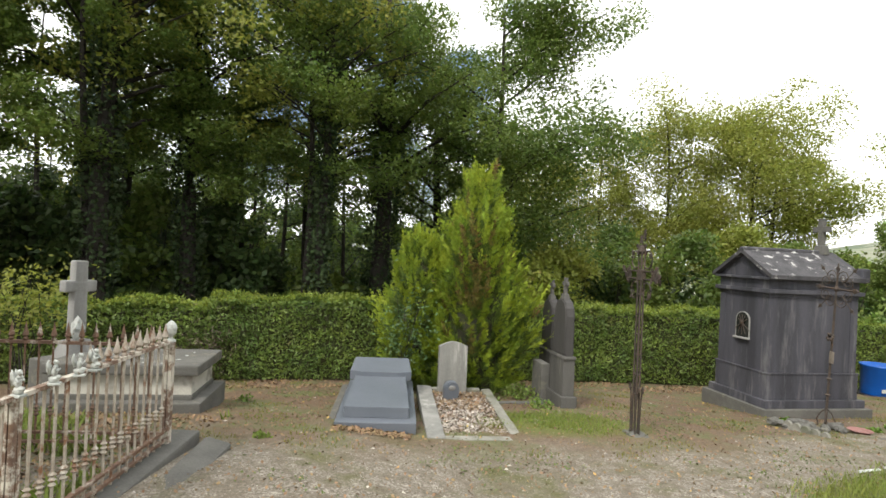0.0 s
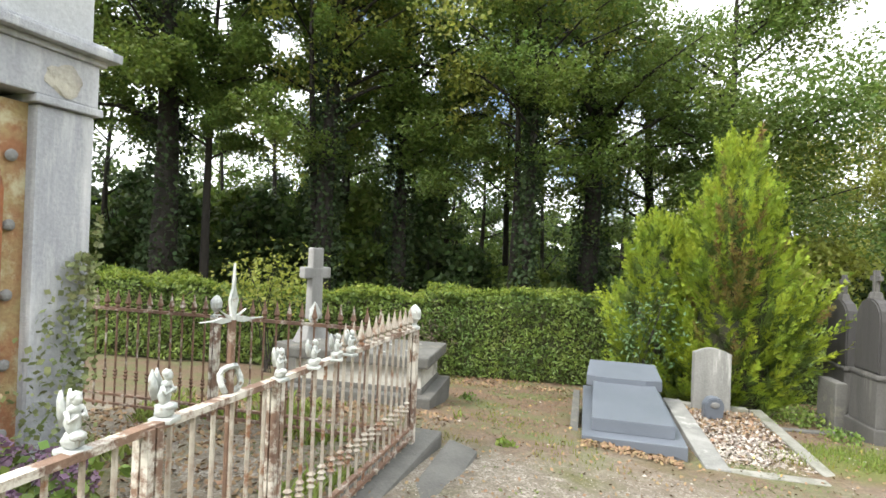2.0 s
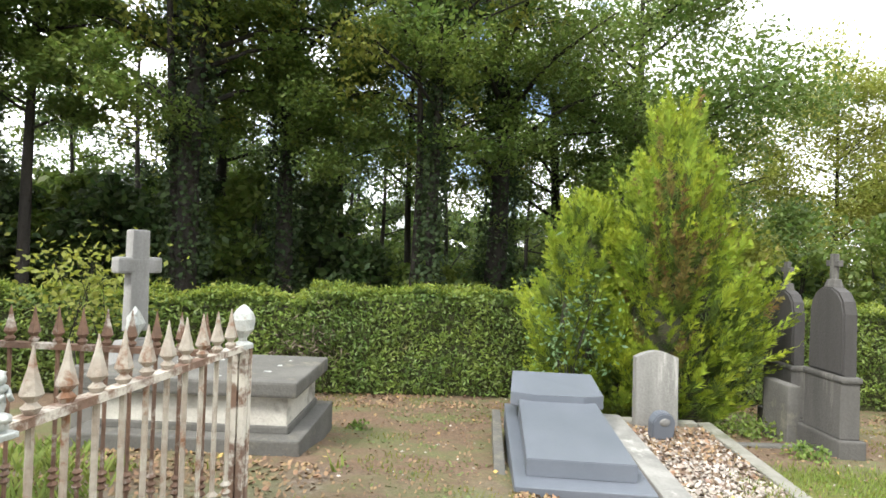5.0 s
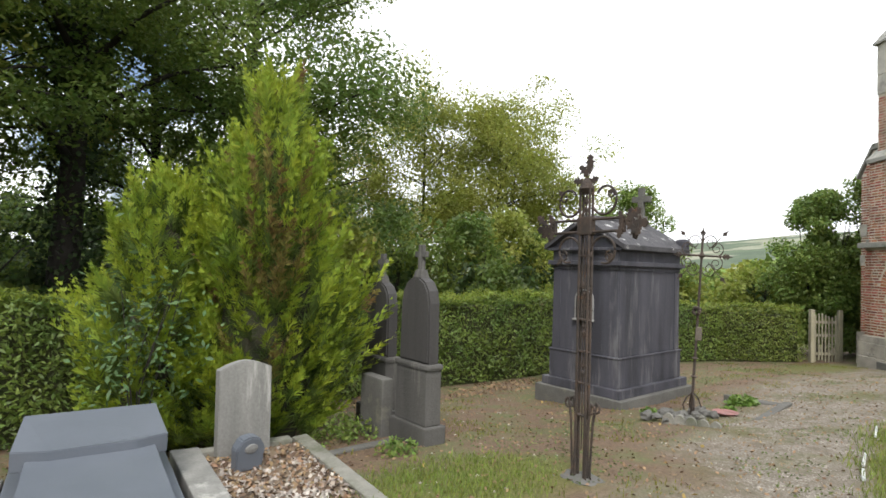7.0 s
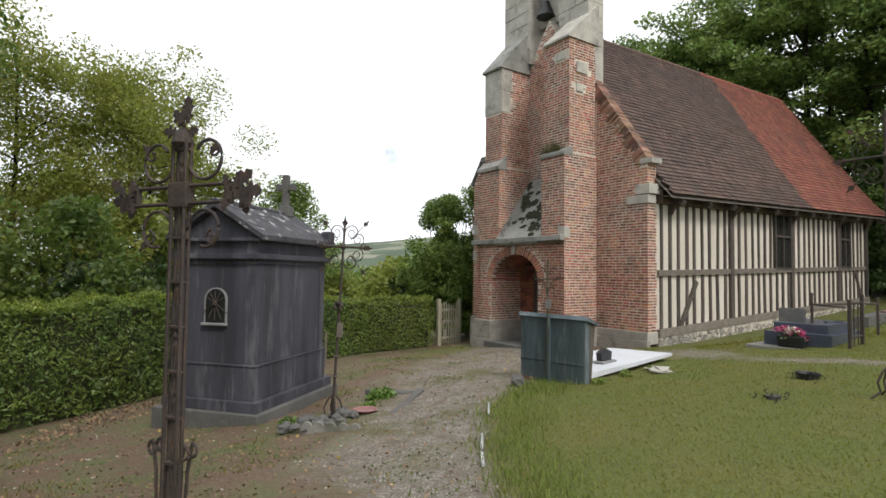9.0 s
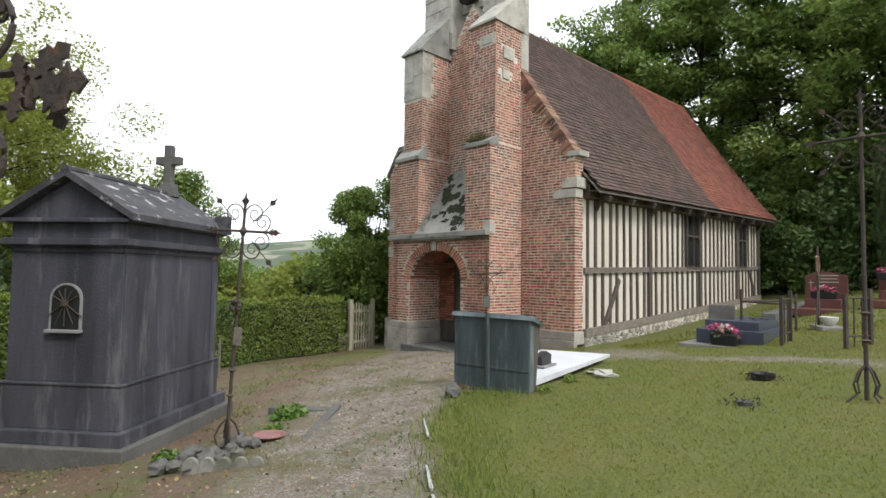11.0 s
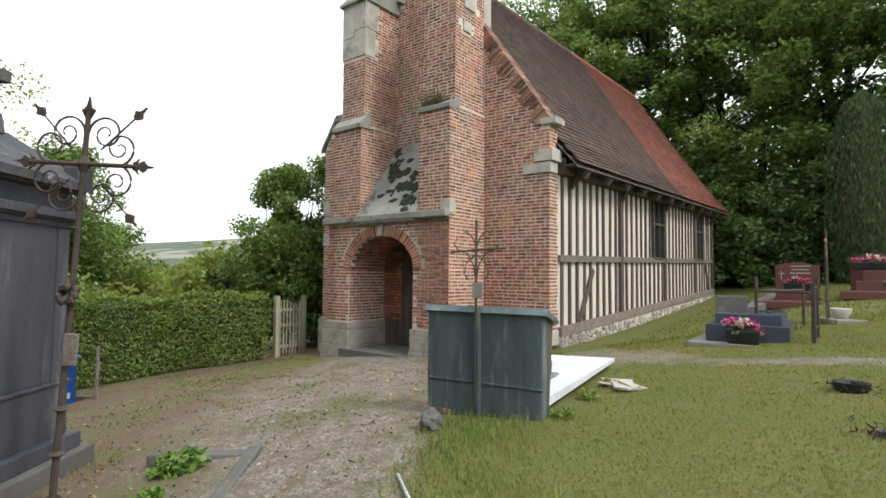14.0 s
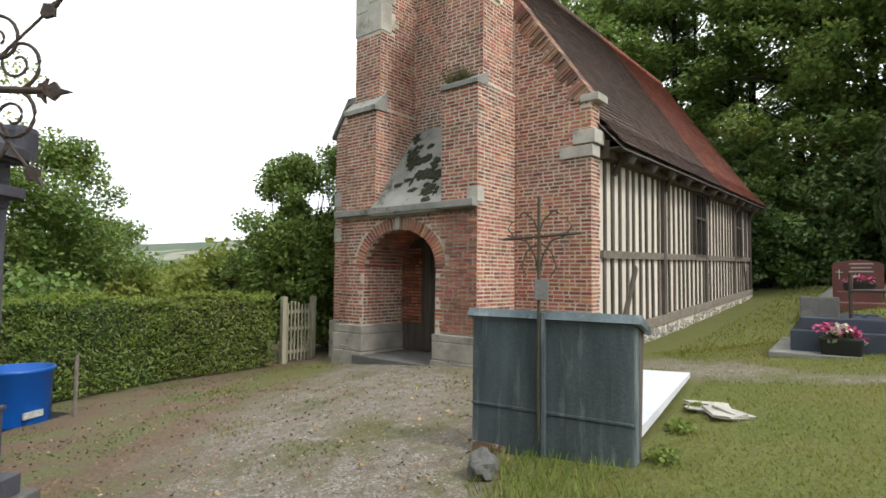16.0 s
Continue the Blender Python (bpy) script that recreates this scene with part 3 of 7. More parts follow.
wall_piece("porch_side", span(-1.28, 0.0, 5.18, 5.42, PB, 2.42))
part("porch_floor", span(-1.45, 0.2, 2.5, 4.8, -1.1, -0.62, 0.02), M_OLDSTONE, church, "worn stone threshold")
door = part("door", span(-0.05, -0.02, 2.6, 4.65, -0.6, 2.0), M_TIMBER, church, "dark plank door deep in the porch")
for k in range(9):
    part("plank", boxm(-0.06, 2.72 + k * 0.225, 0.7, 0.05, 0.215, 2.6, 0.006), M_TIMBER, door)


class Bricks:
    """Collects brick boxes: near ones as single pieces, the rest joined."""

    def __init__(self):
        self.v, self.f, self.single = [], [], []

    def add(self, o, u, n, w, h, d, lift, single=False):
        # o: lower left corner on the wall plane, u: along, n: outward; w, h, d: sizes
        if single:
            self.single.append((o, u, n, w, h, d + lift))
            return
        z = Vector((0, 0, h))
        b = len(self.v)
        e = 0.006
        back = o - n * 0.02
        out = o + n * (d + lift)
        self.v += [back, back + u * w, back + u * w + z, back + z,
                   out + u * e + z * 0.08, out + u * (w - e) + z * 0.08, out + u * (w - e) + z * 0.92, out + u * e + z * 0.92]
        self.f += [(b + 4, b + 5, b + 6, b + 7), (b, b + 1, b + 5, b + 4), (b + 1, b + 2, b + 6, b + 5), (b + 2, b + 3, b + 7, b + 6), (b + 3, b, b + 4, b + 7)]


bricks = Bricks()
COURSE, STRETCH, JOINT = 0.074, 0.225, 0.022


def lay(o, u, n, length, z0, z1, keep=None, single=None, head=False):
    """Courses of brick on a wall face; keep(a, z) says where the wall is, a along and z up."""
    o, u, n = Vector(o), Vector(u), Vector(n)
    z, row = z0, 0
    while z + COURSE * 0.7 < z1:
        if head:
            cuts = [(k * (0.11 + JOINT)) for k in range(int(length / 0.124) + 2)]
        else:
            cuts, a = [], -(0.12 if row % 2 else 0.0)
            k = 0
            while a < length + 0.3:
                cuts.append(a)
                a += (STRETCH if (k + row) % 3 else 0.11) + random.uniform(-0.008, 0.008)
                k += 1
        for a0, a1 in zip(cuts, cuts[1:]):
            b0, b1 = max(a0, 0.0), min(a1 - JOINT, length)
            if b1 - b0 < 0.035:
                continue
            if keep and not (keep(b0 + 0.02, z + 0.03) and keep(b1 - 0.02, z + 0.03)):
                continue
            q = o + u * b0 + Vector((0, 0, z + random.uniform(-0.004, 0.004)))
            s = bool(single and single((b0 + b1) / 2, z))
            bricks.add(q, u, n, b1 - b0, COURSE - JOINT, 0.006, random.uniform(-0.002, 0.006), s)
        z += COURSE
        row += 1


X, Y = Vector((1, 0, 0)), Vector((0, 1, 0))


def in_arch(y, z, grow=0.24):
    if z < SPRING:
        return abs(y - AY) < AR + (0 if z < SPRING - 0.05 else 0)
    return ((y - AY) / (AR + grow)) ** 2 + ((z - SPRING) / (AH + grow)) ** 2 < 1


NEARBRICKS = 300
count = [0]


def near_piece(a, z):
    if a < 1.62 and 0.55 < z < 1.75 and count[0] < NEARBRICKS:
        count[0] += 1
        return True
    return False


# gable face to the right of the buttress, corner return, recess, and the gable beyond the left buttress
def below_rake(a, z):
    return z < gable_z(a) - 0.14


lay((0.02, 0, 0), Y, -X, 1.64, 0.02, 6.5, below_rake, near_piece)
lay((0.02, 0, 0), X, -Y, 0.36, 0.02, 4.3)
lay((0.02, 2.48, 0), Y, -X, 1.94, 2.9, 9.45, lambda a, z: z < gable_z(2.48 + a) - 0.1 and (z < 8.9 or 0.5 < a < 1.5))
lay((0.02, 5.18, 0), Y, -X, 1.8, -0.2, 6.6, lambda a, z: z < gable_z(5.18 + a) - 0.28)
# buttresses
lay((-1.28, 1.62, 0), Y, -X, 0.86, 2.45, 4.72)
lay((-1.28, 1.62, 0), X, -Y, 1.28, 0.0, 4.72)
lay((-1.28, 4.32, 0), Y, -X, 0.95, 2.45, 4.72)
lay((-1.28, 4.32, 0), X, -Y, 1.28, 2.5, 4.72)
lay((-1.05, 1.67, 0), Y, -X, 0.89, 4.9, 7.96, lambda a, z: not (7.36 < z < 7.62 and a < 0.5))
lay((-1.05, 1.67, 0), X, -Y, 1.05, 4.8, 7.96, lambda a, z: not ((7.0 < z < 7.35 and 0.3 < a < 0.7) or (6.45 < z < 6.75 and 0.25 < a < 0.55)))
lay((-1.12, 4.40, 0), Y, -X, 0.80, 4.9, 6.5)
lay((-1.12, 4.40, 0), X, -Y, 1.12, 4.8, 7.9, lambda a, z: z < 6.5 or a > 0.34 + 0.1 * (int(z * 4) % 2))
lay((-0.62, 5.27, 0), Y, -X, 1.17, 0.0, 5.15, lambda a, z: z < 4.5 + 1.59 * min(0.44, 1.17 - a) - 0.05)
# porch front and the reveal inside
lay((-1.28, 1.62, 0), Y, -X, 3.80, 0.02, 2.36, lambda a, z: not in_arch(1.62 + a, z))
lay((-1.28, AY + AR, 0), X, -Y, 1.15, 0.02, SPRING + 0.1)
lay((-0.12, 4.0, 0), Y, -X, 0.66, 0.02, SPRING + 0.5)
ob = raw("brickwork", [tuple(v) for v in bricks.v], bricks.f, M_BRICK, gable)
tagged(ob, kind="stuff")
# ring of voussoirs
vv, vf = [], []
NV = 37
for k in range(NV):
    if k == NV // 2:
        continue
    a0, a1 = math.pi * (k + 0.14) / NV, math.pi * (k + 0.86) / NV
    lift = -1.288 - random.uniform(0, 0.01)
    b = len(vv)
    for xx in (lift, -1.25):
        for aa, g in ((a0, 0.0), (a1, 0.0), (a1, 0.24), (a0, 0.24)):
            vv.append((xx, AY + (AR + g) * math.cos(aa), SPRING + (AH + g) * math.sin(aa)))
    vf += [(b + 3, b + 2, b + 1, b), (b, b + 1, b + 5, b + 4), (b + 1, b + 2, b + 6, b + 5), (b + 2, b + 3, b + 7, b + 6), (b + 3, b, b + 4, b + 7)]
for k in range(30):      # headers lining the barrel
    for j in range(5):
        a0, a1 = math.pi * (k + 0.1) / 30, math.pi * (k + 0.9) / 30
        x0 = -1.24 + j * 0.225 + (0.11 if k % 2 else 0.0)
        g0 = -0.012 - random.uniform(0, 0.012)
        b = len(vv)
        for g in (g0, 0.02):
            for aa, xx in ((a0, x0), (a1, x0), (a1, x0 + 0.21), (a0, x0 + 0.21)):
                vv.append((xx, AY + (AR + g) * math.cos(aa), SPRING + (AH + g) * math.sin(aa)))
        vf += [(b + 3, b + 2, b + 1, b), (b, b + 1, b + 5, b + 4), (b + 1, b + 2, b + 6, b + 5), (b + 2, b + 3, b + 7, b + 6), (b + 3, b, b + 4, b + 7)]
tagged(raw("arch_bricks", vv, vf, M_BRICK, porch), kind="stuff")
part("keystone", span(-1.325, -1.2, AY - 0.07, AY + 0.07, SPRING + AH - 0.01, SPRING + AH + 0.27, 0.008), M_WHITESTONE, porch, "pale stone keystone")

# stone dressings
STONES = [
    ("quoin", -0.03, 0.42, -0.03, 0.36, -0.3, 0.0), ("quoin", -0.03, 0.30, -0.05, 0.62, 3.30, 3.52), ("quoin", -0.05, 0.42, -0.10, 0.34, 3.54, 3.80),
    ("quoin", -0.03, 0.40, -0.16, 0.2, 4.32, 4.46),
    ("plinth_block", -1.36, -0.05, 1.56, 2.62, -0.16, -0.03), ("plinth_block", -1.38, -0.05, 1.54, 2.60, -0.5, -0.17), ("plinth_block", -1.40, -0.05, 1.53, 2.62, -1.0, -0.51),
    ("plinth_block", -1.36, -0.02, 4.60, 5.46, -0.18, -0.01), ("plinth_block", -1.39, -0.75, 4.57, 5.50, -0.55, -0.19), ("plinth_block", -1.37, -0.02, 4.58, 5.48, -0.55, -0.195), ("plinth_block", -1.41, -0.62, 4.56, 5.52, -1.1, -0.56), ("plinth_block", -1.39, -0.02, 4.57, 5.50, -1.1, -0.565),
    ("plinth_block", -0.05, 0.06, -0.02, 1.62, -0.2, 0.0), ("plinth_block", -0.08, 0.06, -0.04, 1.62, -0.7, -0.21),
    ("quoin", -1.14, -0.80, 4.38, 4.79, 6.52, 7.2), ("quoin", -1.14, -0.72, 4.381, 4.79, 7.21, 7.93), ("quoin", -1.14, -0.02, 4.8, 5.22, 6.52, 7.05), ("quoin", -1.142, -0.02, 4.8, 5.22, 7.06, 7.93),
    ("quoin", -0.64, -0.2, 6.2, 6.46, 2.75, 3.1), ("quoin", -0.64, -0.3, 6.12, 6.46, 1.9, 2.2),
    ("plinth_block", -0.70, -0.02, 5.5, 6.5, -1.2, -0.02),
    ("quoin", -1.075, -0.9, 1.8, 2.15, 7.38, 7.6), ("quoin", -0.78, -0.36, 1.63, 1.7, 7.02, 7.32), ("quoin", -0.80, -0.52, 1.63, 1.7, 6.48, 6.72),
    ("quoin", -1.30, -1.1, 1.6, 1.85, 2.45, 2.72),
]
for nm, x0, x1, y0, y1, z0, z1 in STONES:
    part(nm, span(x0, x1, y0, y1, z0, z1, 0.012), M_PLINTH if nm == "plinth_block" else M_WHITESTONE, church)
# dark flint panels let into the plinth
for y0, y1, z0, z1 in ((4.95, 5.2, -0.85, -0.45), (1.85, 2.25, -0.9, -0.5)):
    fb = bmesh.new()
    for k in range(40):
        blob(fb, (-1.385, random.uniform(y0, y1), random.uniform(z0, z1)), (0.02, random.uniform(0.02, 0.035), random.uniform(0.015, 0.03)), k, 1)
    tagged(part("flint_panel", fb, M_FLINT, church, "knapped dark flints in the plinth"), kind="stuff")
# weatherings of the buttresses and the slab roof of the porch


def wedge(name, x0, x1, y0, y1, z0, z_back, thick, mat, label=""):
    b = bmesh.new()
    prism(b, [(x0, z0 - thick), (x0, z0), (x1, z_back), (x1, z0 - thick)], y0, y1)
    return part(name, b, mat, church, label)


wedge("weathering", -1.36, -1.0, 4.28, 5.31, 4.76, 5.12, 0.1, M_SLABROOF)
wedge("weathering", -1.34, -0.98, 1.6, 2.5, 4.74, 4.95, 0.08, M_SLABROOF, "crumbling ledge with dry grass")
sb_ = bmesh.new()
prism(sb_, [(6.56, 4.46), (6.56, 4.56), (5.98, 5.38), (5.3, 5.38), (5.3, 5.22), (6.0, 5.22)], 0.68, -0.1, Matrix.Rotation(radians(90), 4, "Z"))
part("weathering", sb_, M_SLABROOF, church)
wedge("weathering", -1.22, 0.1, 4.34, 5.28, 7.96, 9.45, 0.06, M_SLABROOF, "grey stone weathering of the buttress")
wedge("weathering", -1.12, 0.1, 1.62, 2.62, 8.0, 9.15, 0.06, M_WHITESTONE, "pale stone weathering of the buttress")
wedge("porch_roof", -1.42, 0.02, 2.48, 4.33, 2.44, 4.45, 0.12, M_SLABROOF, "steep stone slab roof with black moss")
part("porch_cornice", span(-1.44, -1.2, 1.62, 5.5, 2.36, 2.5, 0.015), M_SLABROOF, church)
part("porch_cornice", span(-1.2, -0.02, 5.18, 5.5, 2.4, 2.6, 0.015), M_SLABROOF, church)
mb = bmesh.new()
for k in range(46):
    u_, y_ = random.random(), random.uniform(2.55, 4.25)
    u_ = min(1, max(0.02, 0.15 + 0.55 * (y_ - 2.5) / 1.8 + random.gauss(0, 0.13)))
    first = len(mb.verts)
    blob(mb, (0, 0, 0), (random.uniform(0.05, 0.16), random.uniform(0.04, 0.13), 0.025), k, 2, 0.9)
    lie = Matrix.Translation((-1.41 + 1.43 * u_, y_, 2.45 + 2.0 * u_)) @ Matrix.Rotation(radians(-54.4), 4, "Y")
    for v in list(mb.verts)[first:]:
        v.co = lie @ v.co
tagged(part("moss", mb, surf("black_moss", (0.022, 0.026, 0.012), (0.04, 0.042, 0.02), 8.0, 1.0, 0.6), church, "clumps of dark moss"), kind="stuff")
# raking gable: bricks on edge along the slope
rk_v, rk_f = [], []
for side in (0,):
    for k in range(58):
        d = 0.02 + k * 0.068
        y_, z_ = d * 0.568 - 0.06, 4.40 + d * 0.823
        if y_ > 1.75:
            break
        b = len(rk_v)
        ln = 0.20 + 0.16 * (k % 7) / 6 + random.uniform(-0.06, 0.08)
        dy, dz = 0.823, -0.568
        ex = random.uniform(-0.018, 0.022)
        for xx in (-0.004 - ex, 0.36):
            for p, q in ((0, -0.027), (0, 0.027), (ln, 0.027), (ln, -0.027)):
                rk_v.append((xx, y_ + dy * p + 0.568 * q, z_ + dz * p + 0.823 * q))
        rk_f += [(b + 3, b + 2, b + 1, b), (b + 4, b + 5, b + 6, b + 7), (b, b + 1, b + 5, b + 4), (b + 1, b + 2, b + 6, b + 5), (b + 2, b + 3, b + 7, b + 6), (b + 3, b, b + 4, b + 7)]
tagged(raw("raking_course", rk_v, rk_f, surf("weathered_brick", (0.30, 0.15, 0.10), (0.20, 0.125, 0.09), 3.0, 0.95, 0.5, c=(0.36, 0.33, 0.28), c_lo=0.56, c_hi=0.68, c_scale=5.0, vary=0.5, island=True), gable), kind="stuff")
# bell turret of pale ashlar
FLIP = Matrix.Rotation(radians(90), 4, "Z") @ Matrix.Diagonal((1, -1, 1, 1))
bt = bmesh.new()
prism(bt, [(1.80, 6.95), (2.35, 7.6), (2.95, 8.4), (2.95, 12.2), (1.80, 12.2)], -0.12, 0.5, FLIP)
prism(bt, [(4.2, 8.2), (5.42, 8.6), (5.45, 9.6), (5.3, 9.7), (5.25, 12.2), (4.2, 12.2)], -0.12, 0.5, FLIP)
prism(bt, [(2.95, 10.7), (4.2, 10.7), (4.2, 12.2), (2.95, 12.2)], -0.121, 0.5, FLIP)
prism(bt, [(2.95, 9.4), (4.2, 9.4), (4.2, 10.7), (2.95, 10.7)], 0.3, 0.5, FLIP)
turret = part("bell_turret", bt, M_WHITESTONE, church, "pale ashlar bell turret with a small opening")
be = bmesh.new()
lathe(be, [(0.30, 9.62), (0.25, 9.72), (0.17, 9.95), (0.12, 10.1), (0.03, 10.14)], 16, (0.12, 3.75, 0))
part("bell", be, M_BLACK, turret, "dark bronze bell")
for y0, y1, z0 in ((1.785, 2.94, 7.62), (4.21, 5.43, 8.7)):
    for k in range(8):
        cut = y0 + (y1 - y0) * random.uniform(0.35, 0.65)
        for p, q in ((y0, cut - 0.008), (cut, y1)):
            zz = z0 + k * 0.42
            if p < 2.9 and zz < 8.4 and q > 2.4:
                continue
            part("ashlar", span(-0.145 - random.uniform(0, 0.012), 0.5 if p == y0 and y0 < 2 else -0.1, p, q - 0.008, zz, zz + 0.408, 0.012), M_WHITESTONE, turret)

# half-timbered side wall


def sill_z(s):
    return -0.10 + 0.047 * s


def plate_z(s):
    return 3.36 + 0.024 * s


def rail_z(s):
    return 1.50 + 0.024 * s


sb = bmesh.new()
prism(sb, [(0.37, sill_z(0.4)), (LONG, sill_z(LONG)), (LONG, plate_z(LONG) + 0.62), (0.37, plate_z(0.4) + 0.62)], 0.0, 0.2)
side = part("side_wall", sb, M_PLASTER, church, "half-timbered wall with cream plaster panels")


def stud(s, z0, z1, w, mat=M_TIMBER, lean=0.0, y=-0.014):
    b = bmesh.new()
    k = random.uniform(-0.012, 0.012)
    box(b, 0, 0, (z1 - z0) / 2, w, 0.05, z1 - z0, pose(s, y, z0, 0, math.degrees(math.atan2(lean + k, z1 - z0)), 0), 0.0)
    return part("stud", b, mat, side)


posts = [3.95, 7.75, 11.45, 14.1]
for s in posts:
    b = boxm(0, 0, (plate_z(s) - sill_z(s)) / 2, 0.19, 0.12, plate_z(s) - sill_z(s), 0.012)
    p = part("post", b, M_TIMBER, side)
    p.matrix_local = pose(s, -0.03, sill_z(s))
wins = [(6.6, 7.65), (11.6, 12.5)]
s = 0.55
while s < 14.05:
    blocked = any(abs(s - p) < 0.14 for p in posts)
    if not blocked:
        stud(s, sill_z(s) + 0.1, rail_z(s) - 0.06, random.uniform(0.085, 0.12), lean=random.uniform(-0.03, 0.03))
        if not any(a - 0.08 < s < b + 0.08 for a, b in wins):
            stud(s + random.uniform(-0.03, 0.03), rail_z(s) + 0.08, plate_z(s), random.uniform(0.08, 0.115), lean=random.uniform(-0.03, 0.03))
    s += 0.385 + random.uniform(-0.025, 0.025)


def beam(name, z_of, h, d, y, mat, s0=0.38, s1=14.25):
    b = bmesh.new()
    prism(b, [(s0, z_of(s0) - h / 2), (s1, z_of(s1) - h / 2), (s1, z_of(s1) + h / 2), (s0, z_of(s0) + h / 2)], y - d / 2, y + d / 2)
    return part(name, b, mat, side)


beam("mid_rail", rail_z, 0.15, 0.1, -0.025, M_TIMBERGREY)
beam("sill_beam", lambda q: sill_z(q) + 0.05, 0.2, 0.16, -0.02, M_TIMBERGREY)
M_PLATE = surf("brown_oak_plate", (0.105, 0.068, 0.046), (0.06, 0.042, 0.032), 6.0, 0.9, 0.6, streak=True)
beam("wall_plate", lambda q: plate_z(q) + 0.10, 0.34, 0.24, -0.07, M_PLATE)
for q in (0.9, 3.95, 7.75, 11.45, 14.0):
    bk_ = bmesh.new()
    tube(bk_, [(q, -0.06, plate_z(q) - 0.32), (q, -0.2, plate_z(q) - 0.08), (q, -0.4, plate_z(q) + 0.14)], 0.06, 6)
    part("bracket", bk_, M_PLATE, side)
for s0, s1 in ((1.35, 2.3), (13.6, 12.95)):
    stud(s0, sill_z(s0) + 0.1, rail_z(s0), 0.14, lean=s1 - s0, y=-0.035)
for a, b_ in wins:
    z0, z1 = rail_z(a) + 0.06, plate_z(a) - 0.05
    w = part("window", span(a + 0.03, b_ - 0.03, -0.02, 0.02, z0, z1), M_GLASS, church, "small grey wooden window with dark panes")
    for q in (a, b_, (a + b_) / 2):
        part("stile", boxm(q, -0.04, (z0 + z1) / 2, 0.1 if q in (a, b_) else 0.06, 0.1, z1 - z0, 0.006), M_WINDOWWOOD, w)
    for q in (z0, z1, z0 + (z1 - z0) * 0.6):
        part("rail", boxm((a + b_) / 2, -0.042, q, b_ - a, 0.09, 0.07, 0.006), M_WINDOWWOOD, w)
# rubble footing under the sill
fb = bmesh.new()
prism(fb, [(0.4, -0.7), (LONG + 0.2, 0.0), (LONG + 0.2, sill_z(LONG) - 0.05), (0.4, sill_z(0.4) - 0.05)], -0.06, 0.2)
foot = part("footing", fb, M_MORTAR, church, "rubble flint footing")
fs = bmesh.new()
for k in range(520):
    s_ = 0.45 + 13.6 * random.random() ** 1.5
    z_ = random.uniform(-0.5 + 0.045 * s_, sill_z(s_) - 0.1)
    r_ = random.uniform(0.03, 0.07)
    blob(fs, (s_, -0.065, z_), (r_ * 1.3, 0.03, r_ * 0.8), k, 1, 0.4)
tagged(part("flint_facing", fs, M_FLINT, foot), kind="stuff")

# roof: two tiled slopes
EAVE_Y, EAVE_Z = -0.5, 3.50
ROOF_END = 15.2


def roof_pt(s, d):
    """A point on the near slope: s along, d up the slope from the eave (flared foot)."""
    y = EAVE_Y
    z = EAVE_Z + 0.027 * s
    f0 = min(d, 0.9)
    y += f0 * 0.66
    z += f0 * 0.751
    f1 = max(0.0, d - 0.9)
    return Vector((s, y + f1 * 0.555, z + f1 * 0.832))


def slope_len():
    d = 0.0
    while roof_pt(0, d).y < MID:
        d += 0.01
    return d


SL = slope_len()
rv = []
for s_ in (0.3, ROOF_END):
    for d in (0, 0.9, SL):
        rv.append(tuple(roof_pt(s_, d) - Vector((0, 0, 0.1))))
for s_ in (0.3, ROOF_END):
    for d in (0, 0.9, SL):
        q = roof_pt(s_, d)
        rv.append((q.x, 2 * MID - q.y, q.z - 0.1))
roof = raw("roof", rv, [(0, 3, 4, 1), (1, 4, 5, 2), (6, 7, 10, 9), (7, 8, 11, 10)], M_TIMBER, church, "steep plain-tile roof, brown with a newer red part")
raw("gable_boards", [tuple(roof_pt(14.15, d) - Vector((0, 0, 0.12))) for d in (0.6, SL)] + [(14.15, 7.0, 3.8), (14.15, 0.0, 3.7)], [(0, 1, 2, 3)], M_TIMBER, church)
tiles = {0: ([], []), 1: ([], [])}
GAUGE, TW = 0.155, 0.20
d, row = 0.0, 0
while d < SL - 0.05:
    s_ = 0.36 + (TW / 2 if row % 2 else 0)
    sag = 0.012 * math.sin(row * 1.7)
    while s_ < ROOF_END:
        red = 1 if s_ > 8.2 + 0.25 * d * 0.5 + random.uniform(-0.06, 0.06) else 0
        v, f = tiles[red]
        a, e = roof_pt(s_, d), roof_pt(s_, min(SL, d + 0.22))
        up = (e - a).normalized()
        nrm = X.cross(up)
        nrm = nrm if nrm.z > 0 else -nrm
        lift = 0.034 + random.uniform(-0.004, 0.006) + 0.012 * noise.noise(Vector((s_ * 0.7, d * 0.7, 3)))
        w = TW - 0.008
        b = len(v)
        p0 = a + nrm * lift + up * random.uniform(-0.008, 0.008)
        v += [p0, p0 + X * w, p0 + X * w + up * 0.22 - nrm * 0.034, p0 + up * 0.22 - nrm * 0.034, p0 - nrm * 0.02, p0 + X * w - nrm * 0.02]
        f += [(b, b + 1, b + 2, b + 3), (b + 4, b + 5, b + 1, b), (b + 5, b + 2, b + 1), (b + 4, b, b + 3)]
        s_ += TW
    d += GAUGE
    row += 1
for red, mt in ((0, M_TILE), (1, M_TILERED)):
    v, f = tiles[red]
    tagged(raw("roof_tiles", [tuple(q) for q in v], f, mt, roof), kind="stuff")
for k in range(int((ROOF_END - 0.6) / 0.36)):
    rb = bmesh.new()
    q = roof_pt(0.7 + k * 0.36, SL)
    rod(rb, (q.x, MID, q.z - 0.05), (q.x + 0.36, MID, q.z - 0.04 + 0.01), 0.12, 0.105, 10)
    part("ridge_tile", rb, M_TILERED if k > 20 else M_TILE, roof)
